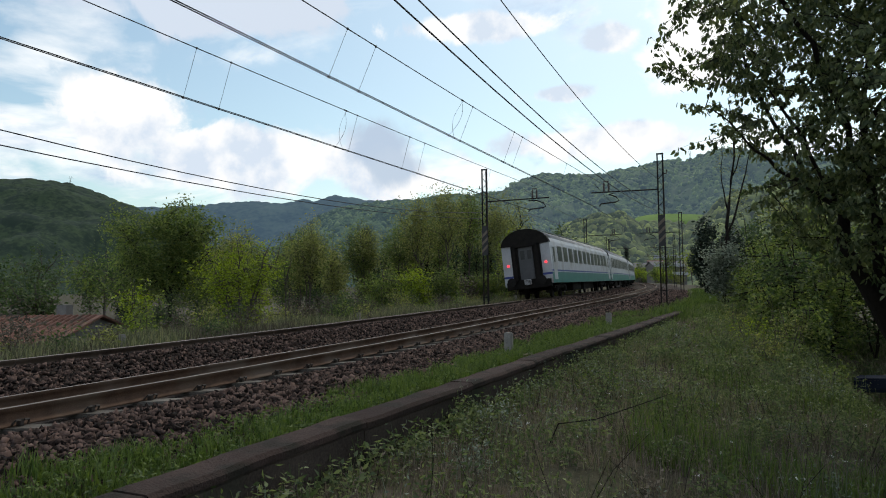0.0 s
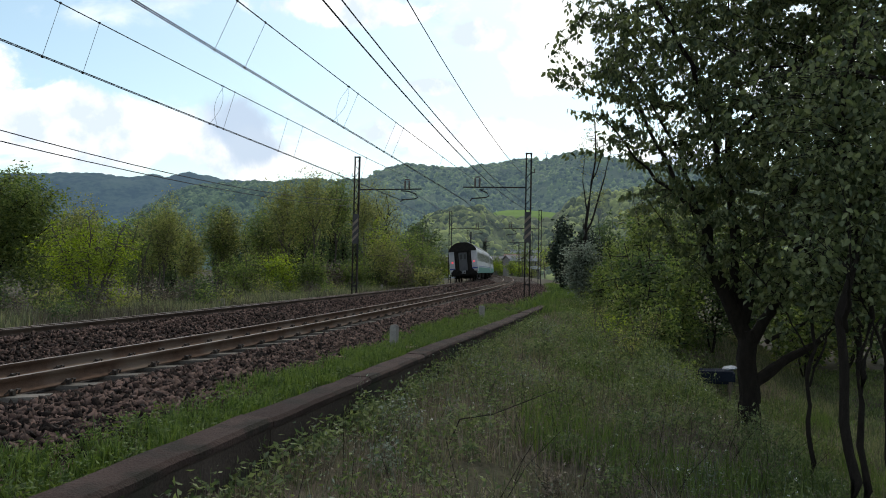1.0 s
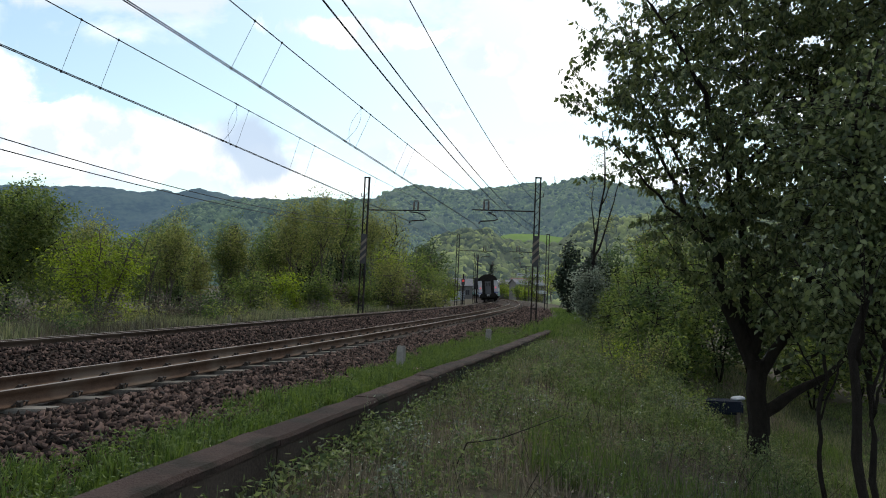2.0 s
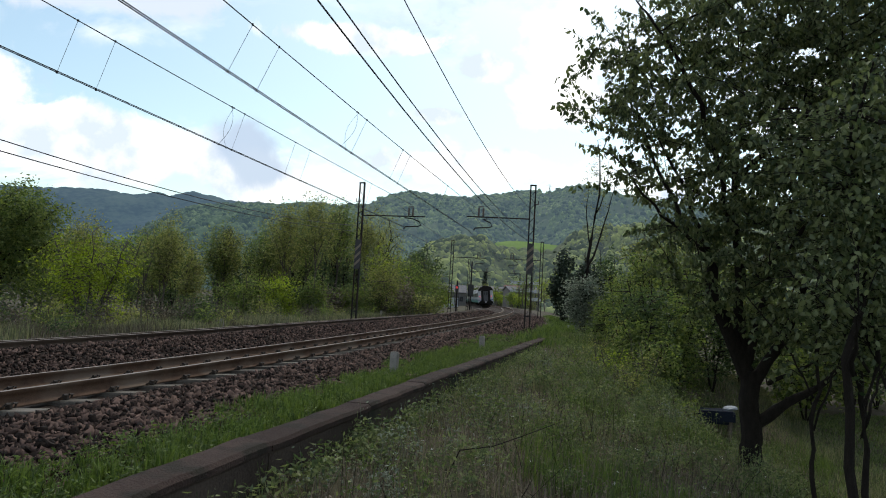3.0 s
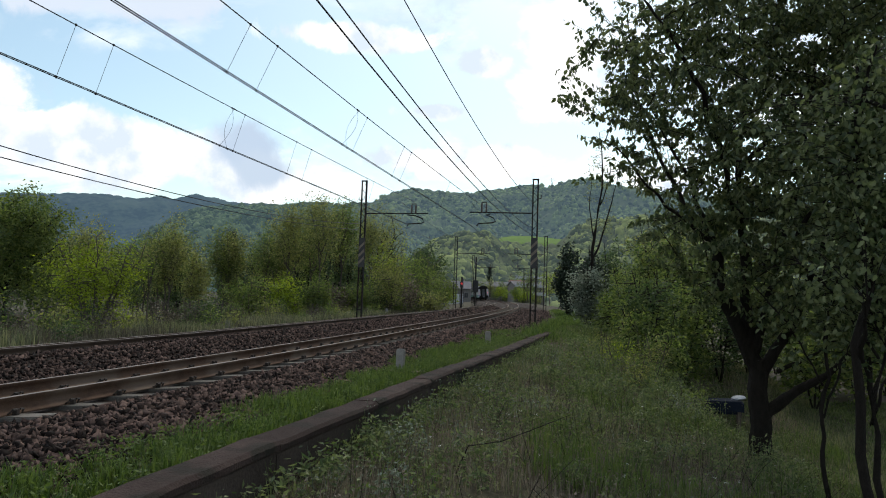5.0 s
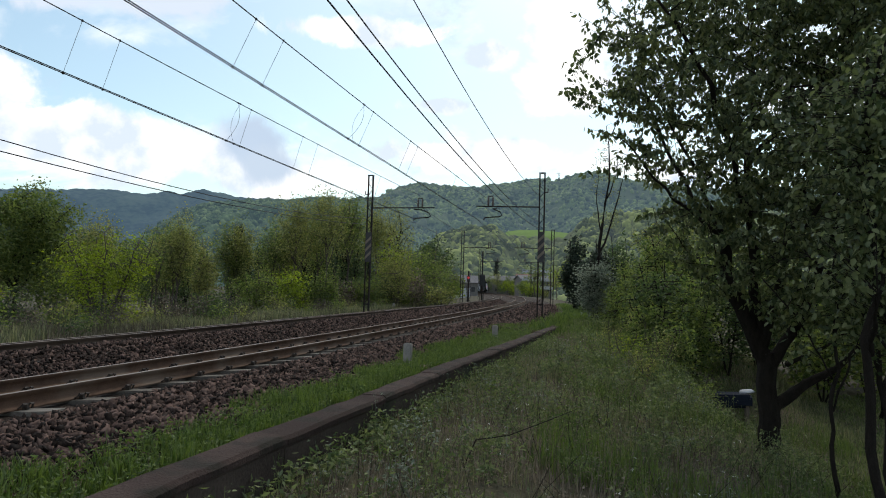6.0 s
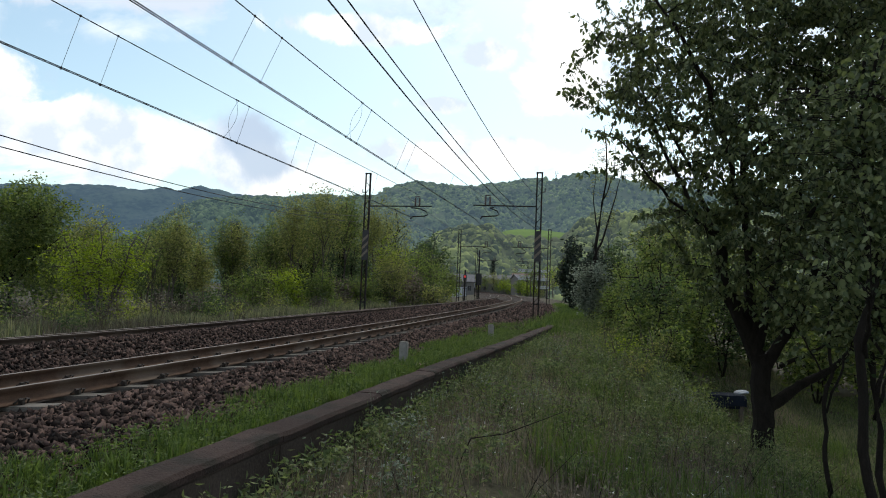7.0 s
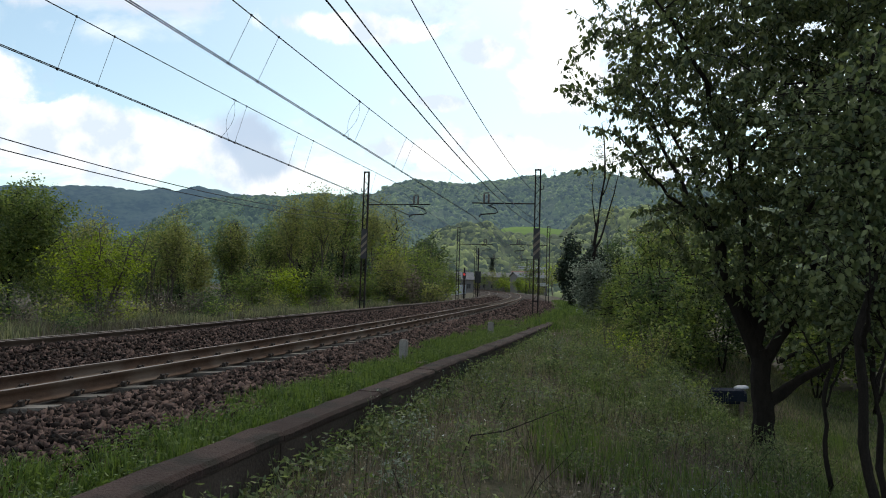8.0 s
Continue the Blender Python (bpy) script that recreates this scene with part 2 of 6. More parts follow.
def tube(bm, pts, radii, sides=6):
    """A tapered tube along points."""
    pts = [Vector(q) for q in pts]
    rings = []
    for i, q in enumerate(pts):
        d = (pts[min(i + 1, len(pts) - 1)] - pts[max(i - 1, 0)]).normalized()
        u = d.orthogonal().normalized() if abs(d.z) > 0.99 else d.cross(Vector((0, 0, 1))).normalized()
        w = d.cross(u)
        r = radii[i] if isinstance(radii, (list, tuple)) else radii
        rings.append([bm.verts.new(q + (u * math.cos(t_) + w * math.sin(t_)) * r) for t_ in [2 * math.pi * k / sides for k in range(sides)]])
    for a, b in zip(rings[:-1], rings[1:]):
        for k in range(sides):
            bm.faces.new((a[k], a[(k + 1) % sides], b[(k + 1) % sides], b[k]))
    bm.faces.new(rings[0][::-1]); bm.faces.new(rings[-1])
    return bm


# ---- the line of the railway: curve s -> place; o is the offset to the right of the near track's middle
SPACING, GAUGE_HALF, CANT, CANT_LEFT, LEFT_UP = 3.75, 0.7525, 0.122, 0.150, 0.040
S_ = np.linspace(-60, 560, 1241)
_k = np.interp(S_, [0, 25, 60, 120, 260, 330, 560], [0.0016, 0.0015, 0.0012, 0.0011, 0.0012, 0.0026, 0.0026])
_ds = S_[1] - S_[0]
_th = np.concatenate([[0], np.cumsum((_k[1:] + _k[:-1]) / 2 * _ds)])
_th += -0.233 - np.interp(0, S_, _th)
_dx, _dy = -np.sin(_th), np.cos(_th)
_X = np.concatenate([[0], np.cumsum((_dx[1:] + _dx[:-1]) / 2 * _ds)])
_Y = np.concatenate([[0], np.cumsum((_dy[1:] + _dy[:-1]) / 2 * _ds)])
_X += -4.757 - np.interp(0, S_, _X)
_Y += 8.731 - np.interp(0, S_, _Y)
_Z = np.interp(S_, [-60, 0, 20, 45, 100, 260, 560], [0.0, 0.0, 0.238, 0.451, 0.843, 2.304, 3.5])
_Zs = np.convolve(np.pad(_Z, 16, mode="edge"), np.ones(33) / 33, mode="valid")


def on_track(s, o=0.0, z=0.0):
    th = np.interp(s, S_, _th)
    return Vector((np.interp(s, S_, _X) + math.cos(th) * o, np.interp(s, S_, _Y) + math.sin(th) * o, np.interp(s, S_, _Zs) + z))


def heading(s):
    return math.degrees(np.interp(s, S_, _th))


def track_arrays(s, o, z):
    th = np.interp(s, S_, _th)
    return np.stack([np.interp(s, S_, _X) + np.cos(th) * o, np.interp(s, S_, _Y) + np.sin(th) * o, np.interp(s, S_, _Zs) + z], -1)


def to_track(x, y):
    """s and o of plan points."""
    x, y = np.atleast_1d(np.asarray(x, float)), np.atleast_1d(np.asarray(y, float))
    s, o = np.empty_like(x), np.empty_like(x)
    for a in range(0, len(x), 4000):
        dx, dy = x[a:a + 4000, None] - _X[None, ::2], y[a:a + 4000, None] - _Y[None, ::2]
        k = np.argmin(dx * dx + dy * dy, 1) * 2
        ddx, ddy = x[a:a + 4000] - _X[k], y[a:a + 4000] - _Y[k]
        s[a:a + 4000] = S_[k] + (-np.sin(_th[k]) * ddx + np.cos(_th[k]) * ddy)
        o[a:a + 4000] = np.cos(_th[k]) * ddx + np.sin(_th[k]) * ddy
    return s, o


def wall_o(s):
    return np.interp(s, [-60, -2, 4.5, 17.5, 40], [3.9, 3.92, 4.09, 4.75, 5.9])


def smooth(a, b, x):
    t_ = np.clip((x - a) / (b - a), 0, 1)
    return t_ * t_ * (3 - 2 * t_)


def value_noise(x, y, scale, seed=0):
    """Smooth noise 0..1 on plan arrays."""
    x, y = x / scale, y / scale
    xi, yi = np.floor(x).astype(np.int64), np.floor(y).astype(np.int64)
    fx, fy = x - xi, y - yi
    fx, fy = fx * fx * (3 - 2 * fx), fy * fy * (3 - 2 * fy)

    def h(i, j):
        n = (i * 374761393 + j * 668265263 + seed * 1274126177) & 0xFFFFFFFF
        n = ((n ^ (n >> 13)) * 1274126177) & 0xFFFFFFFF
        return ((n ^ (n >> 16)) & 0xFFFF) / 65535.0
    return (h(xi, yi) * (1 - fx) + h(xi + 1, yi) * fx) * (1 - fy) + (h(xi, yi + 1) * (1 - fx) + h(xi + 1, yi + 1) * fx) * fy


def ground_height(x, y):
    x, y = np.atleast_1d(np.asarray(x, float)), np.atleast_1d(np.asarray(y, float))
    s, o = to_track(x, y)
    base = np.interp(s, S_, _Zs)
    ow = wall_o(s)
    r = o - (ow - 0.16)
    # right of the wall: a falling meadow, then a bank down to a garden
    r0, r1 = np.interp(s, [4, 9], [4.5, 3.7]), np.interp(s, [4, 10], [8.3, 5.8])
    right = -0.52 - 0.155 * np.clip(r, 0, r0) - 1.65 * smooth(r0, r1, r)
    far_right = -0.38 - 0.05 * np.clip(r, 0, 4) - 2.0 * smooth(4.5, 11, r)
    wr = smooth(13, 22, s)
    right = right * (1 - wr) + far_right * wr
    strip = np.full_like(o, -0.30)
    bed = np.full_like(o, -0.62)
    left = -0.46 - 0.06 * np.clip(-6.8 - o, 0, 6) - 3.1 * smooth(-10.5, -27, o)
    z = np.where(r > 0, right, np.where(o > 2.35, strip, np.where(o > -6.4, bed, left)))
    blend = smooth(-0.18, 0.0, r)
    z = np.where((r > -0.18) & (r <= 0), strip * (1 - blend) + right * blend, z)
    rough = (value_noise(x, y, 1.7, 3) - 0.5) * 0.16 + (value_noise(x, y, 0.45, 5) - 0.5) * 0.05 + (value_noise(x, y, 7, 9) - 0.5) * 0.3
    z = z + rough * (smooth(0.1, 1.2, r) + smooth(-7.2, -9, o)) + np.where((o > 2.4) & (r < 0), (value_noise(x, y, 0.6, 4) - 0.5) * 0.06, 0)
    d = np.hypot(x, y)
    return z + base * (1 - smooth(200, 420, d)) + 2.5 * smooth(300, 700, d)


def build_ground():
    rr = np.concatenate([[0.3], np.geomspace(0.8, 60, 150), np.geomspace(62, 4700, 60)])
    na = 420
    aa = np.linspace(0, 2 * np.pi, na, endpoint=False)
    R_, A_ = np.meshgrid(rr, aa, indexing="ij")
    x, y = (R_ * np.sin(A_)).ravel(), (R_ * np.cos(A_)).ravel()
    z = ground_height(x, y)
    i, j = np.meshgrid(np.arange(len(rr) - 1), np.arange(na), indexing="ij")
    a, b = i * na + j, i * na + (j + 1) % na
    f = np.stack([a, a + na, b + na, b], -1).reshape(-1, 4)
    inner = np.arange(na)
    verts = np.concatenate([np.stack([x, y, z], -1), [[0, 0, float(z[:na].mean())]]])
    ob = mesh_object("ground", verts, f, M["ground"], smooth=True)
    bm = bmesh.new(); bm.from_mesh(ob.data); bm.verts.ensure_lookup_table()
    bm.faces.new([bm.verts[int(q)] for q in inner])
    bm.normal_update()
    bm.to_mesh(ob.data); bm.free()
    tagged(ob, "uneven green meadow ground falling away beside the railway", "ground", kind="structure")


build_ground()


def strip(name, s0, s1, step, profile, mat, parent=None, label="", smooth_=False):
    """A ribbon or bar swept along the line; profile: offset, height pairs."""
    ss = np.arange(s0, s1 + 1e-6, step)
    n = len(profile)
    v = np.concatenate([track_arrays(ss, o, z) for o, z in profile]).reshape(n, len(ss), 3)
    k, q = np.meshgrid(np.arange(n - 1), np.arange(len(ss) - 1), indexing="ij")
    a = k * len(ss) + q
    f = np.stack([a, a + len(ss), a + len(ss) + 1, a + 1], -1).reshape(-1, 4)
    return mesh_object(name, v.reshape(-1, 3), f, mat, parent, label, smooth_)


def tilt(o, left=False):
    """Height of the tilted track plane at the rail heads."""
    return (CANT_LEFT * (o + SPACING - GAUGE_HALF) / 1.505 + LEFT_UP) if left else CANT * (o - GAUGE_HALF) / 1.505 - 0.028


BED = [(-7.3, -0.75), (-6.55, -0.5), (-5.35, -0.30), (-3.75, -0.20), (-3.0, -0.115), (-2.65, -0.065), (-2.3, -0.07), (-1.9, -0.17), (-1.5, -0.27), (-1.1, -0.345), (-0.7, -0.345),
       (0.0, -0.29), (0.8, -0.24), (1.1, -0.262), (1.26, -0.228), (1.42, -0.198), (1.65, -0.205), (2.5, -0.285), (2.95, -0.30), (3.1, -0.4)]


def bed_height(o):
    return np.interp(o, [q[0] for q in BED], [q[1] for q in BED])


ballast = strip("ballast", -60, 540, 0.5, BED, M["bed"])
tagged(ballast, "dark brown crushed stone ballast bed under two railway tracks", "ballast", kind="structure")

spill = strip("ballast_shoulder", 17, 150, 1.0, [(2.3, -0.30), (2.9, -0.262), (3.6, -0.262), (4.3, -0.34), (4.6, -0.6)], M["bed"])
tagged(spill, "trodden dark ballast shoulder beside the mast", "ballast", kind="structure")

RAIL = [(-0.036, 0.0), (0.036, 0.0), (0.036, -0.032), (0.012, -0.046), (0.009, -0.12), (0.03, -0.142), (0.075, -0.156), (0.075, -0.172),
        (-0.075, -0.172), (-0.075, -0.156), (-0.03, -0.142), (-0.009, -0.12), (-0.012, -0.046), (-0.036, -0.032), (-0.036, 0.0)]


def build_rail(o, left, parent):
    z = tilt(o, left) - 0.0
    strip("rail", -45, 520, 1.0, [(o + a, z + b) for a, b in RAIL[1:]], M["rail_dark" if left else "rail_side"], parent, "rust-brown steel rail")
    strip("running_surface", -45, 520, 1.0, [(o - 0.032, z + 0.003), (o + 0.032, z + 0.003)], M["rail_top"], parent, "polished rail head")


def sleeper_mesh():
    bm = bmesh.new()
    box(bm, -1.3, 1.3, -0.13, 0.13, -0.40, -0.178, 0.012)
    for q in bm.verts:                      # shallower middle
        if abs(q.co.x) < 0.5 and q.co.z > -0.3:
            q.co.z -= 0.03
    me = bpy.data.meshes.new("sleeper"); bm.to_mesh(me); bm.free(); me.materials.append(M["sleeper"])
    return me


def clip_mesh():
    bm = bmesh.new()
    for sx in (-0.045, 0.045):
        tube(bm, [(sx - 0.03, 0.0, 0.0), (sx - 0.025, 0.03, 0.045), (sx + 0.02, 0.035, 0.05), (sx + 0.03, 0.0, 0.02), (sx, -0.05, 0.005)], 0.011, 5)
    box(bm, -0.02, 0.02, -0.03, 0.03, -0.01, 0.055, 0.004)
    me = bpy.data.meshes.new("rail_clip"); bm.to_mesh(me); bm.free(); me.materials.append(M["clip"])
    return me


SLEEPER, CLIP = sleeper_mesh(), clip_mesh()
SLEEPER_STEP, SLEEPER_FIRST = 0.765, 0.05


def build_track(left):
    top = empty("railway_track", Matrix(), "rusty steel rails on grey concrete sleepers in dark ballast", "track", "railway tracks", "structure")
    mid = -SPACING if left else 0.0
    for g in (-GAUGE_HALF, GAUGE_HALF):
        build_rail(mid + g, left, top)
    lean = math.degrees(math.atan((CANT_LEFT if left else CANT) / 1.505))
    for k in range(-16, 110 if not left else 60):
        s = SLEEPER_FIRST + k * SLEEPER_STEP
        ob = new("sleeper", SLEEPER)
        p = on_track(s, mid, tilt(mid, left))
        ob.matrix_basis = pose(p.x, p.y, p.z, 0, -lean, heading(s))
        ob.parent = top
        if not left and k < 60:
            for g in (-GAUGE_HALF, GAUGE_HALF):
                for sd in (-1, 1):
                    c = new("rail_clip", CLIP)
                    c.matrix_basis = pose(g + sd * 0.115, 0, -0.165, 0, 0, 90 if sd < 0 else -90)
                    c.parent = ob


build_track(False)
build_track(True)


# ---- low retaining wall with a coping
def build_wall():
    top = empty("retaining_wall", Matrix(), "low weathered concrete retaining wall beside the ballast", "wall", kind="structure")
    s0, s1, step = -14.0, 20.6, 2.42
    k, s = 0, s0
    while s < s1:
        e = min(s + step, s1)
        for name, o0, o1, z0, z1, mat, gap in (("coping_slab", -0.25, 0.075, -0.075, 0.0, M["coping"], 0.008), ("wall_panel", -0.27, 0.045, -1.1, -0.075, M["wall"], 0.012)):
            ss = np.linspace(s + gap, e - gap, 22)
            o = wall_o(ss)
            zt = -0.10 + 0.0055 * ss - np.interp(ss, S_, _Zs) + 0.006 * ((k * 7) % 5 - 2) / 2
            prof = [(o1, z0), (o1, z1 - 0.03), (o1 - 0.035, z1), (o0 + 0.02, z1), (o0, z1 - 0.02), (o0, z0)]
            v = np.concatenate([track_arrays(ss, o + a, zt + b) for a, b in prof])
            chip = (value_noise(v[:, 0], v[:, 1], 0.42, 8) - 0.5) * 0.016
            v[:, 2] += chip
            v[:, 0] += (value_noise(v[:, 0] + v[:, 2], v[:, 1], 0.22, 18) - 0.5) * 0.010
            n, f = len(ss), []
            for a in range(6):
                for q in range(n - 1):
                    b = (a + 1) % 6
                    f.append((a * n + q, b * n + q, b * n + q + 1, a * n + q + 1))
            f.append([a * n for a in range(6)]); f.append([a * n + n - 1 for a in range(5, -1, -1)])
            mesh_object(name, v, f, mat, top)
        s, k = e, k + 1


build_wall()


# ---- catenary masts
def build_mast(p, top_z, yaw, side, arm_z, reach, name="catenary_mast", plate=True, label=None):
    """A lattice mast; side +1: its arm reaches to the mast's +x."""
    base = ground_height([p[0]], [p[1]])[0] - 0.1
    top = empty(name, pose(p[0], p[1], base, 0, 0, yaw), label or "dark steel lattice mast carrying overhead railway wires", "mast", "masts along the railway")
    h = top_z - base
    half = 0.14
    for sx in (-1, 1):
        bm = bmesh.new()
        box(bm, sx * half - 0.022, sx * half + 0.022, -0.075, 0.075, 0.0, h, 0.004)
        box(bm, sx * half - sx * 0.03 - 0.02, sx * half - sx * 0.03 + 0.02, -0.078, -0.066, 0.0, h)
        part("leg", bm, M["mast"], top)
    for y in (-0.06, 0.06):
        bm = bmesh.new()
        z, up = 0.9, 1
        run = [(-half, y, z)]
        while z < h - 0.4:
            z, up = z + 0.34, -up
            run.append((-half * up, y, z))
        tube(bm, run, 0.014, 4)
        part("lacing", bm, M["mast"], top)
    for z in (0.85, h - 0.02):
        bm = bmesh.new()
        box(bm, -half - 0.03, half + 0.03, -0.07, 0.07, z - 0.03, z + 0.03)
        part("tie_plate", bm, M["mast"], top)
    bm = bmesh.new()
    box(bm, -0.27, 0.27, -0.24, 0.24, -0.4, 0.13, 0.03)
    part("footing", bm, M["wall"], top, "grey concrete footing")
    if plate:
        bm = bmesh.new()
        box(bm, -0.17, 0.17, -0.10, -0.082, h * 0.395, h * 0.60, 0.004)
        pl = part("warning_plate", bm, M["black"], top, "black plate with beige diagonal stripes")
        for k in range(3):
            z = h * 0.41 + k * 0.42
            bm = bmesh.new()
            q = [bm.verts.new(c) for c in ((-0.17, -0.104, z), (0.17, -0.104, z + 0.34), (0.17, -0.104, z + 0.52), (-0.17, -0.104, z + 0.18))]
            bm.faces.new(q)
            part("stripe", bm, M["stripe"], pl)
    if arm_z:
        a = arm_z - base
        bm = bmesh.new()
        tube(bm, [(side * half, 0, a), (side * reach, 0, a + 0.03)], 0.034, 8)
        part("arm", bm, M["mast"], top)
        bm = bmesh.new()
        c = side * reach * 0.78
        for dx in (-0.12, 0.12):
            tube(bm, [(c + dx, 0, a - 0.02), (c + dx, 0, a + 0.14), (c + dx, 0, a + 0.50)], [0.03, 0.05, 0.045], 8)
            for kk in range(5):
                tube(bm, [(c + dx, 0, a + 0.12 + kk * 0.075), (c + dx, 0, a + 0.145 + kk * 0.075)], 0.065, 8)
        tube(bm, [(c - 0.14, 0, a + 0.56), (c + 0.14, 0, a + 0.56)], 0.03, 6)
        part("insulator", bm, M["insul"], top, "pair of brown ribbed insulators")
        bm = bmesh.new()
        r_ = side
        tube(bm, [(c - 0.35 * r_ * side * side, 0, a - 0.06), (c + 0.12, 0, a - 0.10), (c + 0.50, 0, a - 0.26), (c + 0.62, 0, a - 0.45), (c + 0.45, 0, a - 0.52), (c - 0.28, 0, a - 0.57), (c - 0.36, 0, a - 0.70)], 0.036, 6)
        part("registration_arm", bm, M["mast"], top)
        bm = bmesh.new()
        tube(bm, [(-side * half, 0.0, a + 0.75), (-side * 0.3, 0, a + 0.78), (-side * 0.3, 0, a + 0.95)], 0.03, 6)
        part("side_bracket", bm, M["insul"], top)
    return top


MAST_YAW = heading(28)
build_mast((-4.52, 38.9), 7.78, MAST_YAW, 1, 5.90, 3.75)
build_mast((4.76, 35.4), 7.57, MAST_YAW, -1, 5.78, 3.42)
build_mast((1.5, 72.0), 7.85, heading(64), 1, 6.1, 3.6, plate=False)
p_ = on_track(58, 3.75); build_mast(p_, 7.55, heading(60), -1, 5.75, 3.6, plate=False)
p_ = on_track(98, -6.3); build_mast(p_, 8.2, heading(98), 1, 6.4, 3.6, plate=False)
p_ = on_track(98, 3.4); build_mast(p_, 8.2, heading(98), -1, 6.4, 3.6, plate=False)
p_ = on_track(142, 3.4); build_mast(p_, 8.6, heading(142), -1, 6.8, 3.6, plate=False)


# ---- overhead wires
def build_wire(name, ends, sag, radius, label, droppers=None):
    a, b = Vector(ends[0]), Vector(ends[1])
    bm = bmesh.new()
    n = 24
    pts = []
    for k in range(n + 1):
        t_ = k / n
        q = a.lerp(b, t_)
        q.z -= sag * 4 * t_ * (1 - t_)
        pts.append(q)
    tube(bm, pts, radius, 5)
    me = bpy.data.meshes.new(name); bm.to_mesh(me); bm.free(); me.materials.append(M["wire"])
    ob = new(name, me)
    return tagged(ob, label, "wire", "overhead wires"), pts


def along(pts, y):
    for p, q in zip(pts[:-1], pts[1:]):
        if min(p.y, q.y) <= y <= max(p.y, q.y):
            return p.lerp(q, (y - p.y) / (q.y - p.y))
    return pts[0]


def back(p, y, z):
    """The same wire further back along the line."""
    return (p[0] - (p[1] - y) * 0.2309, y, z)


cR = (1.62, 37.5, 5.21); mR = (1.99, 37.5, 6.47); cL = (-1.86, 37.9, 5.21); mL = (-1.59, 37.9, 6.51)
WIRES = {}
for key, p, z2, sag, rad, lab in (("contact", cR, 5.25, 0.0, 0.0105, "thin dark contact wire over the near track"),
                                  ("messenger", mR, 6.5, 0.30, 0.0115, "thin dark carrying wire over the near track"),
                                  ("contact_left", cL, 5.15, 0.0, 0.0105, "thin dark contact wire over the far track"),
                                  ("messenger_left", mL, 6.54, 0.27, 0.0115, "thin dark carrying wire over the far track")):
    nm = "contact_wire" if "contact" in key else "messenger_wire"
    WIRES[key] = build_wire(nm, (p, back(p, -16, z2)), sag, rad, lab)[1]
    if "contact" in key:                       # the wire beside it
        build_wire(nm, ((p[0] + 0.04, p[1], p[2] + 0.01), back((p[0] + 0.04, p[1], 0), -16, z2 + 0.01)), sag, rad, lab)
for x0, z0, z1, sag_, rad in ((4.63, 4.67, 6.35, 1.03, 0.013), (4.63, 4.98, 6.74, 1.08, 0.012), (4.63, 6.33, 8.86, 1.32, 0.011)):
    build_wire("feeder_wire", ((x0, 35.4, z0), back((x0, 35.4, 0), -8, z1)), sag_, rad, "dark sagging feeder wire on the mast's bracket")
for z0, z1, sag_ in ((4.94, 4.83, 0.886), (5.28, 5.55, 1.197)):
    build_wire("telephone_wire", ((-4.65, 38.7, z0), back((-4.65, 38.7, 0), -2, z1)), sag_, 0.014, "thin dark wire beside the far track")
# onward spans
for o in (0.2, -SPACING):
    for (sa, sb) in ((29.5, 58), (58, 98), (98, 142)):
        za, zb = np.interp(sa, S_, _Zs), np.interp(sb, S_, _Zs)
        a0, b0 = on_track(sa, o), on_track(sb, o)
        build_wire("contact_wire", ((a0.x, a0.y, za + 4.90), (b0.x, b0.y, zb + 4.95)), 0.0, 0.013, "thin dark contact wire over the track")
        build_wire("messenger_wire", ((a0.x, a0.y, za + 6.18), (b0.x, b0.y, zb + 6.15)), 0.3, 0.013, "thin dark carrying wire over the track")


def dropper(lo, hi, bend=0.0):
    bm = bmesh.new()
    lo, hi = Vector(lo), Vector(hi)
    pts = []
    for k in range(9):
        q, w = lo.lerp(hi, k / 8), bend * math.sin(math.pi * k / 8)
        pts.append((q.x + w * 0.97, q.y + w * 0.25, q.z))
    tube(bm, pts, 0.0045, 4)
    for q in (lo, hi):
        box(bm, q.x - 0.018, q.x + 0.018, q.y - 0.02, q.y + 0.02, q.z - 0.022, q.z + 0.022, 0.005)
    me = bpy.data.meshes.new("dropper"); bm.to_mesh(me); bm.free(); me.materials.append(M["wire"])
    tagged(new("dropper", me), "short dropper wire between carrying and contact wire", "wire", "droppers")


for c_, m_, ys in (("contact_left", "messenger_left", (13.15, 14.2, 18.9, 19.6, 23.0, 24.2, 31.0)), ("contact", "messenger", (12.65, 13.75, 18.4, 19.2, 22.9, 23.8, 30.0))):
    for k, y in enumerate(ys):
        dropper(along(WIRES[c_], y - 0.05), along(WIRES[m_], y), 0.16 if k == 2 else (-0.16 if k == 99 else 0.0))
        if k == 2:
            dropper(along(WIRES[c_], y + 0.35), along(WIRES[m_], y + 0.1), -0.16)


# ---- hills: forested slopes of tree-crown bumps, with aerial haze painted on as emission
# blue glow of the far and mid slopes stands in for distance haze
M["far_hill"] = material("far_forest_haze_glow", (0.016, 0.034, 0.026), (0.040, 0.064, 0.042), 0.006, 0.035, 1.0, bump=0, contrast=(0.43, 0.57), glow=((0.25, 0.41, 0.68), 0.165))
M["mid_hill"] = material("mid_forest_haze_glow", (0.008, 0.024, 0.013), (0.066, 0.105, 0.038), 0.03, 0.2, 1.0, bump=0, contrast=(0.43, 0.57), glow=((0.32, 0.48, 0.60), 0.12))
# main slope: its bluish emission is haze put into the material
M["main_hill"] = material("spring_forest_haze_glow", (0.010, 0.026, 0.010), (0.085, 0.125, 0.032), 0.035, 0.30, 1.0, bump=0, contrast=(0.43, 0.57), stain=(0.06, 0.08, 0.03), stain_scale=0.008, glow=((0.33, 0.47, 0.66), 0.16))
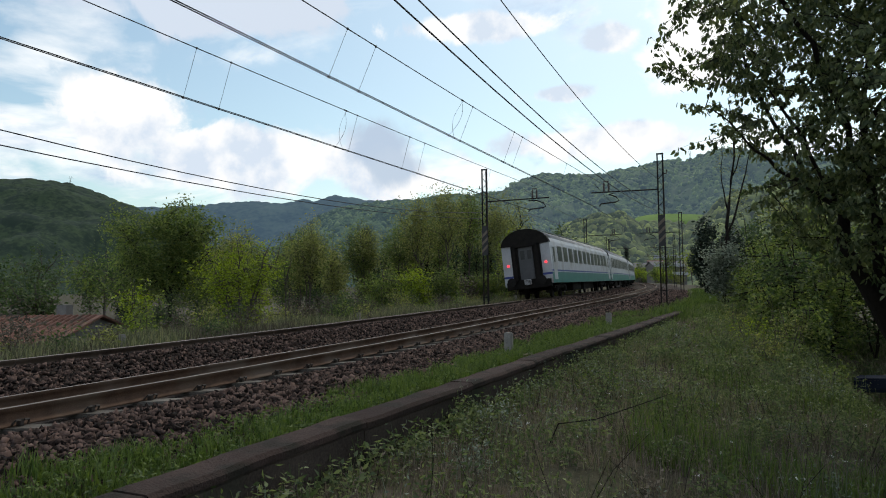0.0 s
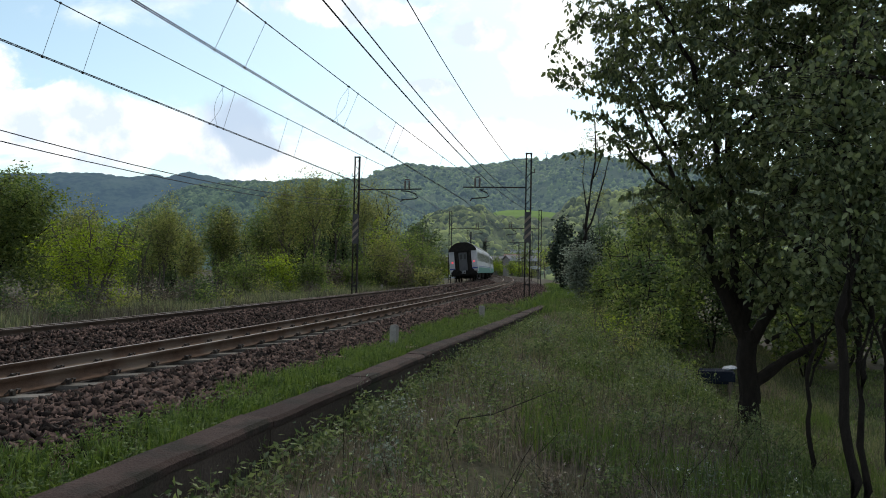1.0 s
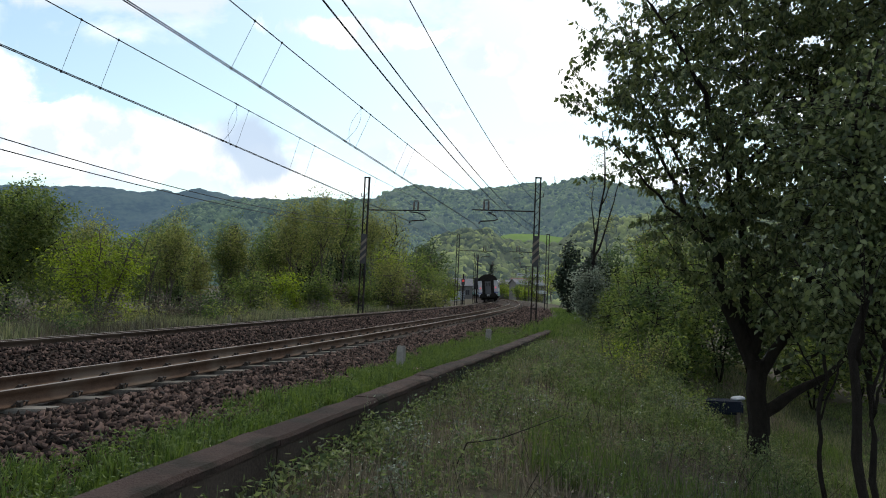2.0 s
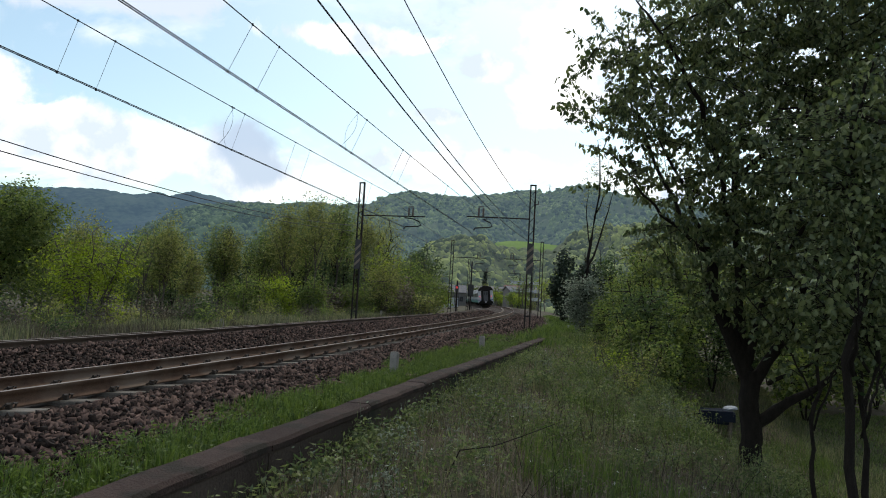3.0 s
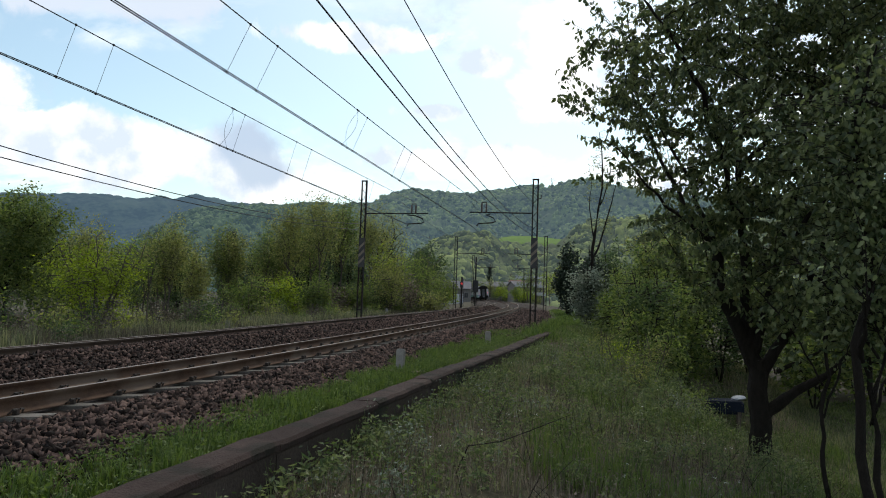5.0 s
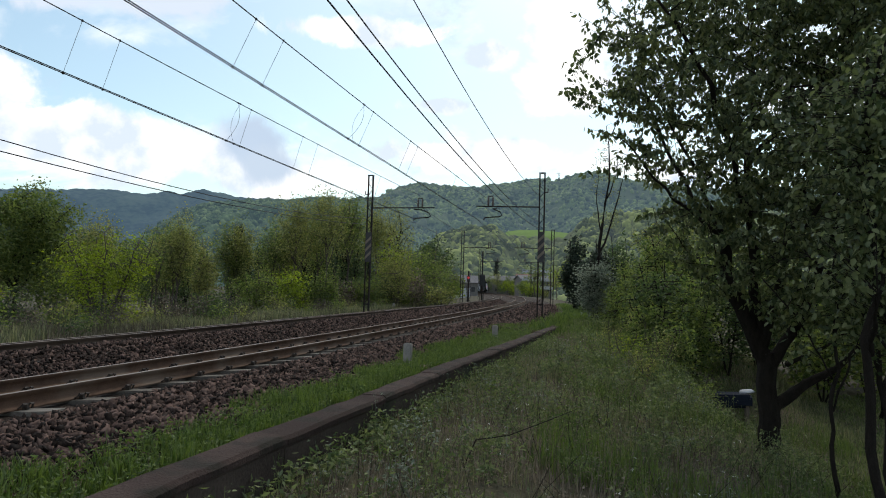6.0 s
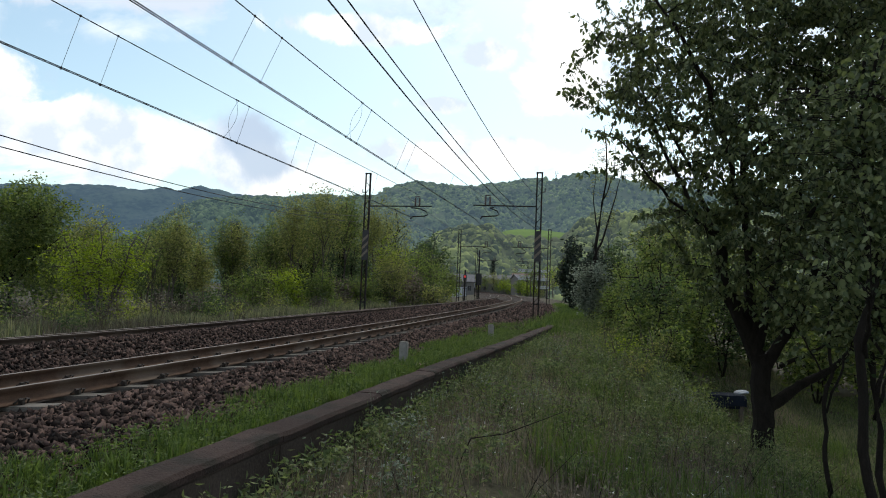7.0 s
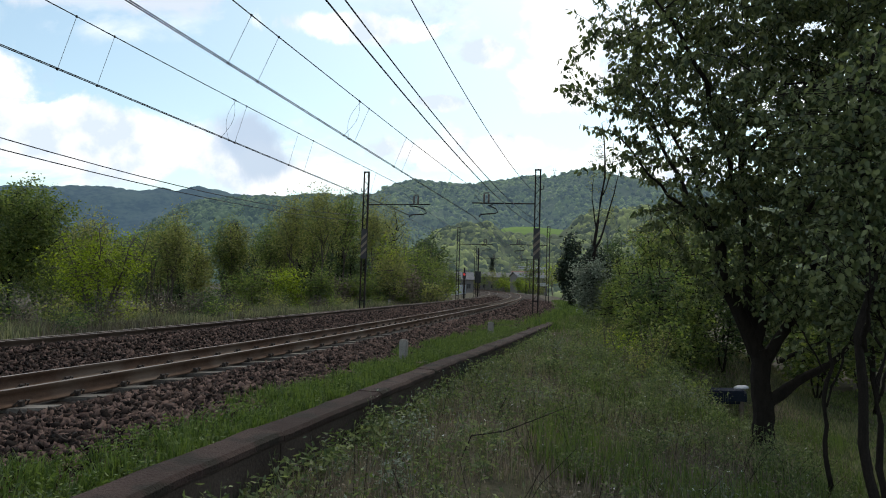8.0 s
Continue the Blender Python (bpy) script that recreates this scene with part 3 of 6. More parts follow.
# lower slope: a paler emission paints the thinner haze
M["low_hill"] = material("near_forest_haze_glow", (0.008, 0.022, 0.006), (0.12, 0.15, 0.032), 0.09, 0.35, 1.0, bump=0, contrast=(0.40, 0.60), stain=(0.07, 0.085, 0.025), stain_scale=0.015, glow=((0.38, 0.46, 0.54), 0.11))
# left hill: shade put into its darker colours, plus a faint haze emission
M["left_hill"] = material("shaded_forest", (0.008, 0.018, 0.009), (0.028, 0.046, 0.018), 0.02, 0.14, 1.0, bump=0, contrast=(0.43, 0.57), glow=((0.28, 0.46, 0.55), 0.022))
# the field's slight bluish glow is painted haze as well
M["field"] = material("bright_field_haze_glow", (0.075, 0.135, 0.022), (0.12, 0.19, 0.04), 0.03, 0.4, 1.0, bump=0, glow=((0.28, 0.42, 0.4), 0.03))


def crowns(x, y, cell, seed):
    """Domes of tree crowns on a jittered grid: height 0..1."""
    xi, yi = np.floor(x / cell).astype(np.int64), np.floor(y / cell).astype(np.int64)
    best = np.zeros_like(x)

    def h(i, j, sd):
        n = (i * 374761393 + j * 668265263 + sd * 974126177) & 0xFFFFFFFF
        n = ((n ^ (n >> 13)) * 1274126177) & 0xFFFFFFFF
        return ((n ^ (n >> 16)) & 0xFFFF) / 65535.0
    for di in (-1, 0, 1):
        for dj in (-1, 0, 1):
            i, j = xi + di, yi + dj
            cx, cy = (i + h(i, j, seed)) * cell, (j + h(i, j, seed + 1)) * cell
            r = cell * (0.5 + 0.45 * h(i, j, seed + 2))
            d = ((x - cx) ** 2 + (y - cy) ** 2) / (r * r)
            best = np.maximum(best, np.sqrt(np.clip(1 - d, 0, 1)) * (0.6 + 0.4 * h(i, j, seed + 2)))
    return best


def build_hill(name, near, far, ridge, mat, cell, bump, label, nb=260, nd=90, foot=-14.0, wobble=0.42, fade=4.0):
    """A slope from near to far (metres) whose skyline follows ridge: bearing in degrees, slope of the sightline."""
    b0, b1 = ridge[0][0], ridge[-1][0]
    bb = np.linspace(b0, b1, nb)
    dd = np.concatenate([np.linspace(near, far, nd), np.linspace(far * 1.02, far * 1.25, 8)])
    B, D = np.meshgrid(bb, dd, indexing="ij")
    el = np.interp(B, [q[0] for q in ridge], [q[1] for q in ridge])
    u = np.clip((D - near) / (far - near), 0, 1)
    x, y = D * np.sin(np.radians(B)), D * np.cos(np.radians(B))
    crest = el * far + 1.1
    valleys = ((value_noise(x, y, far * 0.13, 11) - 0.5) + 0.5 * (value_noise(x, y, far * 0.05, 13) - 0.5)) * wobble * np.sin(np.pi * u)
    shape = u ** 1.15 + valleys
    z = foot + (crest - foot - bump * 0.6) * np.clip(shape, 0, 1.0)
    z = np.where(D > far, (crest - bump * 0.6) * (1 - (D - far) / far * 1.5), z)
    z = z + crowns(x, y, cell, 5) * bump + (value_noise(x, y, cell * 3, 7) - 0.5) * bump * 0.5
    n = len(dd)
    i, j = np.meshgrid(np.arange(nb - 1), np.arange(n - 1), indexing="ij")
    a = i * n + j
    f = np.stack([a, a + n, a + n + 1, a + 1], -1).reshape(-1, 4)
    ob = mesh_object(name, np.stack([x, y, z], -1).reshape(-1, 3), f, mat, smooth=True)
    return tagged(ob, label, "hill", kind="structure")


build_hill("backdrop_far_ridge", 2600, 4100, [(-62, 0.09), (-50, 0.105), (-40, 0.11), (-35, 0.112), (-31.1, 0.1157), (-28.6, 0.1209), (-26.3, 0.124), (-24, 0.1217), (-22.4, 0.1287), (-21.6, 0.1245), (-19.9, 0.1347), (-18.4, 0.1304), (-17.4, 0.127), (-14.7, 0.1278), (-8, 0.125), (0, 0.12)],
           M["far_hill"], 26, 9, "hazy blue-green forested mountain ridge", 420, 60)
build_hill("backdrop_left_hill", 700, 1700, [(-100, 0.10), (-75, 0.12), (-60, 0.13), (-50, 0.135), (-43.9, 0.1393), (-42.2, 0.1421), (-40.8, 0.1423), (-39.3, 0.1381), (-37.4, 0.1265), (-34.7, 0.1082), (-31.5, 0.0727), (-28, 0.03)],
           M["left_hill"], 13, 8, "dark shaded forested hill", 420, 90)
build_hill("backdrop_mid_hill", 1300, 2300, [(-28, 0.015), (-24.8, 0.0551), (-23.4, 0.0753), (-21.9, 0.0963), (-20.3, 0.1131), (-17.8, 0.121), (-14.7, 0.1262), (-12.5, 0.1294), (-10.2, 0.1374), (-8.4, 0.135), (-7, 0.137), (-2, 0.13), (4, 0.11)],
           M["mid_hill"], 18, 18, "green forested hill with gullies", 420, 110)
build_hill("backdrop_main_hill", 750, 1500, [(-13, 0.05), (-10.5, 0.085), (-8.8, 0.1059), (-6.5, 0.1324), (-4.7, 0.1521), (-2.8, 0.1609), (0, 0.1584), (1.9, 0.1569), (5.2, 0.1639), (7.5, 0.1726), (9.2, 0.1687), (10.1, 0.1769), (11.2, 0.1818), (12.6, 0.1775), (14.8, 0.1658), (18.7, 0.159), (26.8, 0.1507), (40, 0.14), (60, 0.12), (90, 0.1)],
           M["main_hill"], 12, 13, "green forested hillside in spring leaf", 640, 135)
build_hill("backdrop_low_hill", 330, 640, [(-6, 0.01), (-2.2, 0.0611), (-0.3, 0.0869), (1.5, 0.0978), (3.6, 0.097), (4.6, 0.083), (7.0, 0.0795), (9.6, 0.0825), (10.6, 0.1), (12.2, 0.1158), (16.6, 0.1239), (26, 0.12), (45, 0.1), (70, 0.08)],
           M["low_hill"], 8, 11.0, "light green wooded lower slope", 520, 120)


# crown materials emit the haze colour painted on the hill beneath them
M["mid_crown"] = material("mid_crown_haze_glow", (0.018, 0.040, 0.020), (0.100, 0.140, 0.056), 0.03, 0.3, 1.0, bump=0, island=0.7, glow=((0.32, 0.48, 0.60), 0.12))
M["main_crown"] = material("main_crown_haze_glow", (0.020, 0.042, 0.016), (0.125, 0.170, 0.052), 0.03, 0.3, 1.0, bump=0, island=0.6, glow=((0.33, 0.47, 0.66), 0.15))
M["low_crown"] = material("low_crown_haze_glow", (0.020, 0.042, 0.010), (0.200, 0.235, 0.062), 0.08, 0.5, 1.0, bump=0, island=0.7, glow=((0.38, 0.46, 0.54), 0.10))


def wooded(name, hill, count, radius, mat, label, seed, bearings, reach, fine):
    """Single tree crowns standing all over a hillside, as one joined growth."""
    co = np.empty(len(hill.data.vertices) * 3, np.float32)
    hill.data.vertices.foreach_get("co", co)
    co = co.reshape(-1, 3).astype(float)
    b, d = np.degrees(np.arctan2(co[:, 0], co[:, 1])), np.hypot(co[:, 0], co[:, 1])
    k = (b > bearings[0]) & (b < bearings[1]) & (d > reach[0]) & (d < reach[1])
    if fine:
        k &= ~((b > 4.0) & (b < 10.6) & (d > 590))
    r = np.random.default_rng(seed)
    pool, w = np.nonzero(k)[0], d[k]
    c = co[r.choice(pool, count, p=w / w.sum())] + r.normal(size=(count, 3)) * np.array([radius * 0.3, radius * 0.3, 0]) - np.array([0, 0, radius * 0.6])
    bm = bmesh.new()
    bmesh.ops.create_icosphere(bm, subdivisions=2 if fine else 1, radius=1.0)
    ico = np.array([q.co[:] for q in bm.verts])
    tri = np.array([[q.index for q in f.verts] for f in bm.faces])
    bm.free()
    size = radius * r.uniform(0.55, 1.25, (count, 1, 1)) * np.stack([r.uniform(0.8, 1.2, count), r.uniform(0.8, 1.2, count), r.uniform(0.8, 1.35, count)], -1)[:, None]
    v = ico[None] * size * r.uniform(0.70, 1.25, (count, len(ico), 1)) + c[:, None]
    f = (tri[None] + (np.arange(count) * len(ico))[:, None, None]).reshape(-1, 3)
    ob = mesh_object(name, v.reshape(-1, 3), f, mat, smooth=True)
    return tagged(ob, label, "woods", kind="stuff")


HILLS = {q: bpy.data.objects["backdrop_" + q + "_hill"] for q in ("mid", "main", "low")}
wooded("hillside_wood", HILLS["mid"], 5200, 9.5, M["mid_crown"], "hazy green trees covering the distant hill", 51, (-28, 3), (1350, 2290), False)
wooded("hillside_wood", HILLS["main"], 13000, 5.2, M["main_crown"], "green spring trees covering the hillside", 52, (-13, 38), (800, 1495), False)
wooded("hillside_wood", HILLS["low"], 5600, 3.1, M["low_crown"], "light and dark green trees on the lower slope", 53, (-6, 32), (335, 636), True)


def build_field():
    """A mown bright field on the slope behind the lower wood."""
    n = 24
    v, f = [], []
    for i in range(n + 1):
        b = 4.7 + 5.6 * i / n
        top = 0.0925 + 0.0045 * math.sin((i / n) ** 0.7 * math.pi)
        for el, d in ((0.060, 652), (0.082, 660), (0.088, 700), (top, 745), (0.05, 760)):
            v.append((d * math.sin(radians(b)), d * math.cos(radians(b)), el * d + 1.1))
    for i in range(n):
        for k in range(4):
            a = i * 5 + k
            f.append((a, a + 1, a + 6, a + 5))
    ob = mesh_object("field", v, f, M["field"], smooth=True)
    tagged(ob, "bright green mown field on the hillside", "field", kind="structure")


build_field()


# ---- the train
M["coach_white"] = material("dusty_white_paint", (0.33, 0.34, 0.36), (0.50, 0.51, 0.53), 1.2, 30, 0.45, bump=0.03, stain=(0.32, 0.31, 0.30), stain_scale=0.8)
M["coach_green"] = material("sea_green_paint", (0.012, 0.11, 0.095), (0.022, 0.17, 0.145), 1.2, 30, 0.45, bump=0.03)
M["coach_blue"] = material("blue_paint", (0.02, 0.035, 0.17), (0.03, 0.05, 0.24), 2, 30, 0.45, bump=0)
M["coach_roof"] = material("grimy_grey_roof", (0.13, 0.135, 0.14), (0.26, 0.27, 0.28), 1.0, 20, 0.6, bump=0.15, stain=(0.08, 0.08, 0.08), stain_scale=0.6)
M["coach_dark"] = material("black_underframe", (0.008, 0.007, 0.007), (0.026, 0.023, 0.020), 4, 40, 0.88, bump=0.3)
M["coach_glass"] = material("tinted_window", (0.008, 0.009, 0.010), (0.014, 0.015, 0.017), 2, 10, 0.3, bump=0)
M["door_grey"] = material("grey_end_door", (0.045, 0.045, 0.05), (0.085, 0.085, 0.09), 3, 30, 0.6, bump=0.1)
M["tail_red"] = material("lit_red_lamp", (0.5, 0.02, 0.02), (0.6, 0.03, 0.03), 5, 30, 0.3, bump=0, glow=((1.0, 0.06, 0.08), 1.6))
M["steel"] = material("dull_steel", (0.14, 0.13, 0.12), (0.25, 0.24, 0.22), 6, 60, 0.45, metal=0.8, bump=0.1)

COACH_LEN, COACH_PITCH = 26.1, 26.6


def coach_section(z):
    """Half width of the coach body at height z over the rail."""
    if z < 2.95:
        return 1.41
    t_ = min((z - 2.95) / 1.10, 1.0)
    return 1.41 * (1 - t_ ** 2.3) ** 0.55


def shell(zs, y0, y1, grow, mat, name, parent, label="", close=False):
    """A band of the body's skin on both sides between heights; over the top if close."""
    prof = [(coach_section(z) + grow, z) for z in zs]
    if close:
        prof = prof + [(-x, z) for x, z in prof[::-1] if x > 0.01]
        runs = [prof]
    else:
        runs = [prof, [(-x, z) for x, z in prof]]
    bm = bmesh.new()
    for run in runs:
        a = [bm.verts.new((x, y0, z)) for x, z in run]
        b = [bm.verts.new((x, y1, z)) for x, z in run]
        for k in range(len(run) - 1):
            bm.faces.new((a[k], a[k + 1], b[k + 1], b[k]))
    bmesh.ops.recalc_face_normals(bm, faces=bm.faces)
    return part(name, bm, mat, parent, label, True)


def build_coach(rear):
    top = empty("railway_coach", Matrix(), "white passenger coach with green lower band and blue stripes", "railway coach", "coaches of the train")
    h = COACH_LEN / 2
    # body: closed white hull
    bm = bmesh.new()
    zs = [0.82, 1.2, 2.0, 2.95, 3.2, 3.42]
    prof = [(coach_section(z), z) for z in zs]
    ring = prof + [(-x, z) for x, z in prof[::-1]]
    a = [bm.verts.new((x, -h, z)) for x, z in ring]
    b = [bm.verts.new((x, h, z)) for x, z in ring]
    n = len(ring)
    for k in range(n):
        bm.faces.new((a[k], a[(k + 1) % n], b[(k + 1) % n], b[k]))
    bm.faces.new(a[::-1]); bm.faces.new(b)
    bmesh.ops.recalc_face_normals(bm, faces=bm.faces)
    part("body", bm, M["coach_white"], top)
    # roof
    bm = bmesh.new()
    zs = [3.40, 3.55, 3.7, 3.85, 3.96, 4.02, 4.05]
    prof = [(coach_section(z) + 0.006, z) for z in zs]
    ring = prof + [(-x, z) for x, z in prof[::-1] if x > 0.02]
    a = [bm.verts.new((x, -h - 0.02, z)) for x, z in ring]
    b = [bm.verts.new((x, h + 0.02, z)) for x, z in ring]
    for k in range(len(ring) - 1):
        bm.faces.new((a[k], a[k + 1], b[k + 1], b[k]))
    bm.faces.new(a[::-1]); bm.faces.new(b)
    bmesh.ops.recalc_face_normals(bm, faces=bm.faces)
    roof = part("roof", bm, M["coach_roof"], top, "grimy grey ribbed roof", True)
    for sx in (-1, 1):
        bm = bmesh.new()
        box(bm, sx * 0.62 - 0.03, sx * 0.62 + 0.03, -h, h, 3.985, 4.02)
        part("roof_rib", bm, M["coach_roof"], roof)
    shell([0.80, 1.42], -h + 0.01, h - 0.01, 0.005, M["coach_green"], "green_band", top, "sea-green lower side band")
    shell([1.47, 1.56], -h + 0.01, h - 0.01, 0.005, M["coach_blue"], "blue_stripe", top, "thin blue side stripe")
    # windows and doors
    for sx in (-1, 1):
        for k in range(12):
            y = -h + 2.75 + k * 1.87
            bm = bmesh.new()
            box(bm, 1.385, 1.422, y - 0.66, y + 0.66, 2.06, 2.99, 0.01)
            if sx < 0:
                bmesh.ops.scale(bm, vec=(-1, 1, 1), verts=bm.verts); bmesh.ops.reverse_faces(bm, faces=bm.faces)
            w = part("window", bm, M["steel"], top, "grey framed coach window")
            bm = bmesh.new()
            box(bm, 1.39, 1.427, y - 0.6, y + 0.6, 2.12, 2.66)
            box(bm, 1.39, 1.427, y - 0.6, y + 0.6, 2.70, 2.93)
            if sx < 0:
                bmesh.ops.scale(bm, vec=(-1, 1, 1), verts=bm.verts); bmesh.ops.reverse_faces(bm, faces=bm.faces)
            part("pane", bm, M["coach_glass"], w)
        for y in (-h + 0.95, h - 0.95):
            bm = bmesh.new()
            box(bm, 1.39, 1.424, y - 0.46, y + 0.46, 0.98, 2.93, 0.01)
            if sx < 0:
                bmesh.ops.scale(bm, vec=(-1, 1, 1), verts=bm.verts); bmesh.ops.reverse_faces(bm, faces=bm.faces)
            d = part("door", bm, M["coach_white"], top, "white entrance door")
            bm = bmesh.new()
            box(bm, 1.39, 1.43, y - 0.22, y + 0.22, 1.98, 2.85)
            if sx < 0:
                bmesh.ops.scale(bm, vec=(-1, 1, 1), verts=bm.verts); bmesh.ops.reverse_faces(bm, faces=bm.faces)
            part("pane", bm, M["coach_glass"], d)
    # ends
    for sy in (-1, 1):
        flip = Matrix.Rotation(math.pi, 4, "Z") if sy > 0 else Matrix()
        bm = bmesh.new()
        # dark cap over the gangway following the roof line
        prof = [(coach_section(z) + 0.012, z) for z in (3.12, 3.3, 3.5, 3.7, 3.85, 3.96, 4.02)]
        ring = prof + [(-x, z) for x, z in prof[::-1]]
        a = [bm.verts.new((x, -h - 0.10, z)) for x, z in ring]
        b = [bm.verts.new((x, -h + 0.35, z + 0.003)) for x, z in ring]
        for k in range(len(ring)):
            bm.faces.new((a[k], a[(k + 1) % len(ring)], b[(k + 1) % len(ring)], b[k]))
        bm.faces.new(a[::-1])
        bmesh.ops.recalc_face_normals(bm, faces=bm.faces)
        bmesh.ops.transform(bm, matrix=flip, verts=bm.verts)
        part("end_cap", bm, M["coach_dark"], top, "black end cap")
        bm = bmesh.new()
        box(bm, -0.86, 0.86, -h - 0.06, -h + 0.1, 0.95, 3.2, 0.02)
        bmesh.ops.transform(bm, matrix=flip, verts=bm.verts)
        part("end_panel", bm, M["coach_dark"], top, "black end panel")
        bm = bmesh.new()
        for x0, x1, z0, z1 in ((-0.72, -0.55, 1.1, 3.15), (0.55, 0.72, 1.1, 3.15), (-0.72, 0.72, 3.0, 3.2)):
            box(bm, x0, x1, -h - 0.24, -h - 0.04, z0, z1, 0.03)
        bmesh.ops.transform(bm, matrix=flip, verts=bm.verts)
        part("gangway_seal", bm, M["coach_dark"], top, "black rubber gangway seal")
        bm = bmesh.new()
        box(bm, -0.42, 0.42, -h - 0.10, -h - 0.055, 1.15, 3.0, 0.02)
        bmesh.ops.transform(bm, matrix=flip, verts=bm.verts)
        door = part("end_door", bm, M["door_grey"], top, "grey gangway door")
        bm = bmesh.new()
        box(bm, -0.30, -0.05, -h - 0.115, -h - 0.1, 2.3, 2.8, 0.01)
        box(bm, 0.10, 0.34, -h - 0.115, -h - 0.1, 2.3, 2.8, 0.01)
        bmesh.ops.transform(bm, matrix=flip, verts=bm.verts)
        part("pane", bm, M["coach_glass"], door)
        bm = bmesh.new()
        box(bm, -1.30, 1.30, -h - 0.04, -h + 0.3, 0.62, 1.08, 0.03)
        bmesh.ops.transform(bm, matrix=flip, verts=bm.verts)
        part("buffer_beam", bm, M["coach_dark"], top)
        for sx in (-1, 1):
            bm = bmesh.new()
            tube(bm, [(sx * 0.875, -h - 0.04, 1.05), (sx * 0.875, -h - 0.5, 1.05)], 0.11, 10)
            tube(bm, [(sx * 0.875, -h - 0.5, 1.05), (sx * 0.875, -h - 0.56, 1.05)], 0.25, 14)
            bmesh.ops.transform(bm, matrix=flip, verts=bm.verts)
            part("buffer", bm, M["coach_dark"], top)
            bm = bmesh.new()
            box(bm, sx * 1.14 - 0.27, sx * 1.14 + 0.27, -h - 0.012, -h + 0.02, 1.30, 1.42)
            bmesh.ops.transform(bm, matrix=flip, verts=bm.verts)
            part("blue_stripe", bm, M["coach_blue"], top)
            if rear and sy < 0:
                bm = bmesh.new()
                tube(bm, [(sx * 1.10, -h + 0.0, 2.02), (sx * 1.10, -h - 0.05, 2.02)], 0.075, 14)
                part("tail_light", bm, M["tail_red"], top, "lit red tail light")
        if rear and sy < 0:
            bm = bmesh.new()
            box(bm, -0.20, 0.20, -h - 0.27, -h - 0.25, 0.84, 1.14, 0.005)
            bd = part("number_board", bm, M["coach_white"], top, "small white board with dark bars")
            for k in range(4):
                bm = bmesh.new()
                box(bm, -0.17, 0.17, -h - 0.276, -h - 0.2705, 0.87 + k * 0.065, 0.90 + k * 0.065)
                part("bar", bm, M["coach_dark"], bd)
    # underframe, bogies
    for k, (y0, y1, x0) in enumerate(((-4.5, -1.2, 0.95), (-0.6, 2.2, 1.05), (2.8, 5.2, 0.9))):
        bm = bmesh.new()
        box(bm, -x0, x0, y0, y1, 0.30, 0.84, 0.04)
        part("equipment_box", bm, M["coach_dark"], top)
    for y in (-9.5, 9.5):
        bm = bmesh.new()
        for sx in (-1, 1):
            box(bm, sx * 1.02 - 0.07, sx * 1.02 + 0.07, y - 1.9, y + 1.9, 0.50, 0.70, 0.03)
            for dy in (-1.28, 1.28):
                box(bm, sx * 1.02 - 0.14, sx * 1.02 + 0.14, y + dy - 0.2, y + dy + 0.2, 0.33, 0.62, 0.03)
        box(bm, -1.0, 1.0, y - 0.3, y + 0.3, 0.45, 0.84, 0.03)
        bogie = part("bogie", bm, M["coach_dark"], top)
        for sx in (-1, 1):
            for dy in (-1.28, 1.28):
                bm = bmesh.new()
                tube(bm, [(sx * 0.68, y + dy, 0.46), (sx * 0.82, y + dy, 0.46)], 0.46, 20)
                part("wheel", bm, M["coach_dark"], bogie)
    return top


COACHES = [build_coach(True), build_coach(False)]
for _ in range(3):
    COACHES.append(copy_thing(COACHES[1], Matrix()))
TRAIN_S0, TRAIN_V = 30.7, 30.8


def coach_pose(s):
    o = -SPACING
    z = tilt(o, True)
    a, b = on_track(s - 9.5, o, z), on_track(s + 9.5, o, z)
    d = b - a
    c = (a + b) / 2
    return pose(c.x, c.y, c.z, math.degrees(math.atan2(d.z, math.hypot(d.x, d.y))), -math.degrees(math.atan(CANT_LEFT / 1.505)), math.degrees(math.atan2(-d.x, d.y)))


def motions():
    for k, coach in enumerate(COACHES):
        rows = []
        for i in range(33):
            t_ = i * 0.25
            rows.append((t_, coach_pose(TRAIN_S0 + TRAIN_V * t_ + COACH_LEN / 2 + k * COACH_PITCH)))
        walk(coach, rows)


# ---- trackside things
M["roof_tile"] = material("old_red_tiles", (0.12, 0.06, 0.045), (0.24, 0.13, 0.10), 2, 25, 0.9, bump=0.4, spread=0.4, stain=(0.09, 0.075, 0.06), stain_scale=1.2)
M["plaster"] = material("pale_plaster", (0.12, 0.115, 0.11), (0.22, 0.21, 0.20), 1.5, 25, 0.9, bump=0.15, spread=0.3, stain=(0.15, 0.14, 0.13), stain_scale=0.5)
M["slate"] = material("grey_roofing", (0.10, 0.10, 0.11), (0.2, 0.195, 0.2), 2, 25, 0.9, bump=0.2)
M["tarp"] = material("dark_blue_cover", (0.008, 0.011, 0.02), (0.02, 0.027, 0.045), 4, 40, 0.88, bump=0.2)
M["sheet"] = material("pale_sheet", (0.30, 0.32, 0.36), (0.42, 0.44, 0.47), 5, 40, 0.7, bump=0.3)
M["signal_red"] = material("signal_lamp", (0.3, 0.02, 0.02), (0.4, 0.03, 0.03), 5, 30, 0.4, bump=0, glow=((1.0, 0.08, 0.07), 0.3))
M["wood"] = material("grey_weathered_wood", (0.09, 0.075, 0.06), (0.2, 0.17, 0.14), 4, 50, 0.9, bump=0.4, stretch=(8, 8, 1))


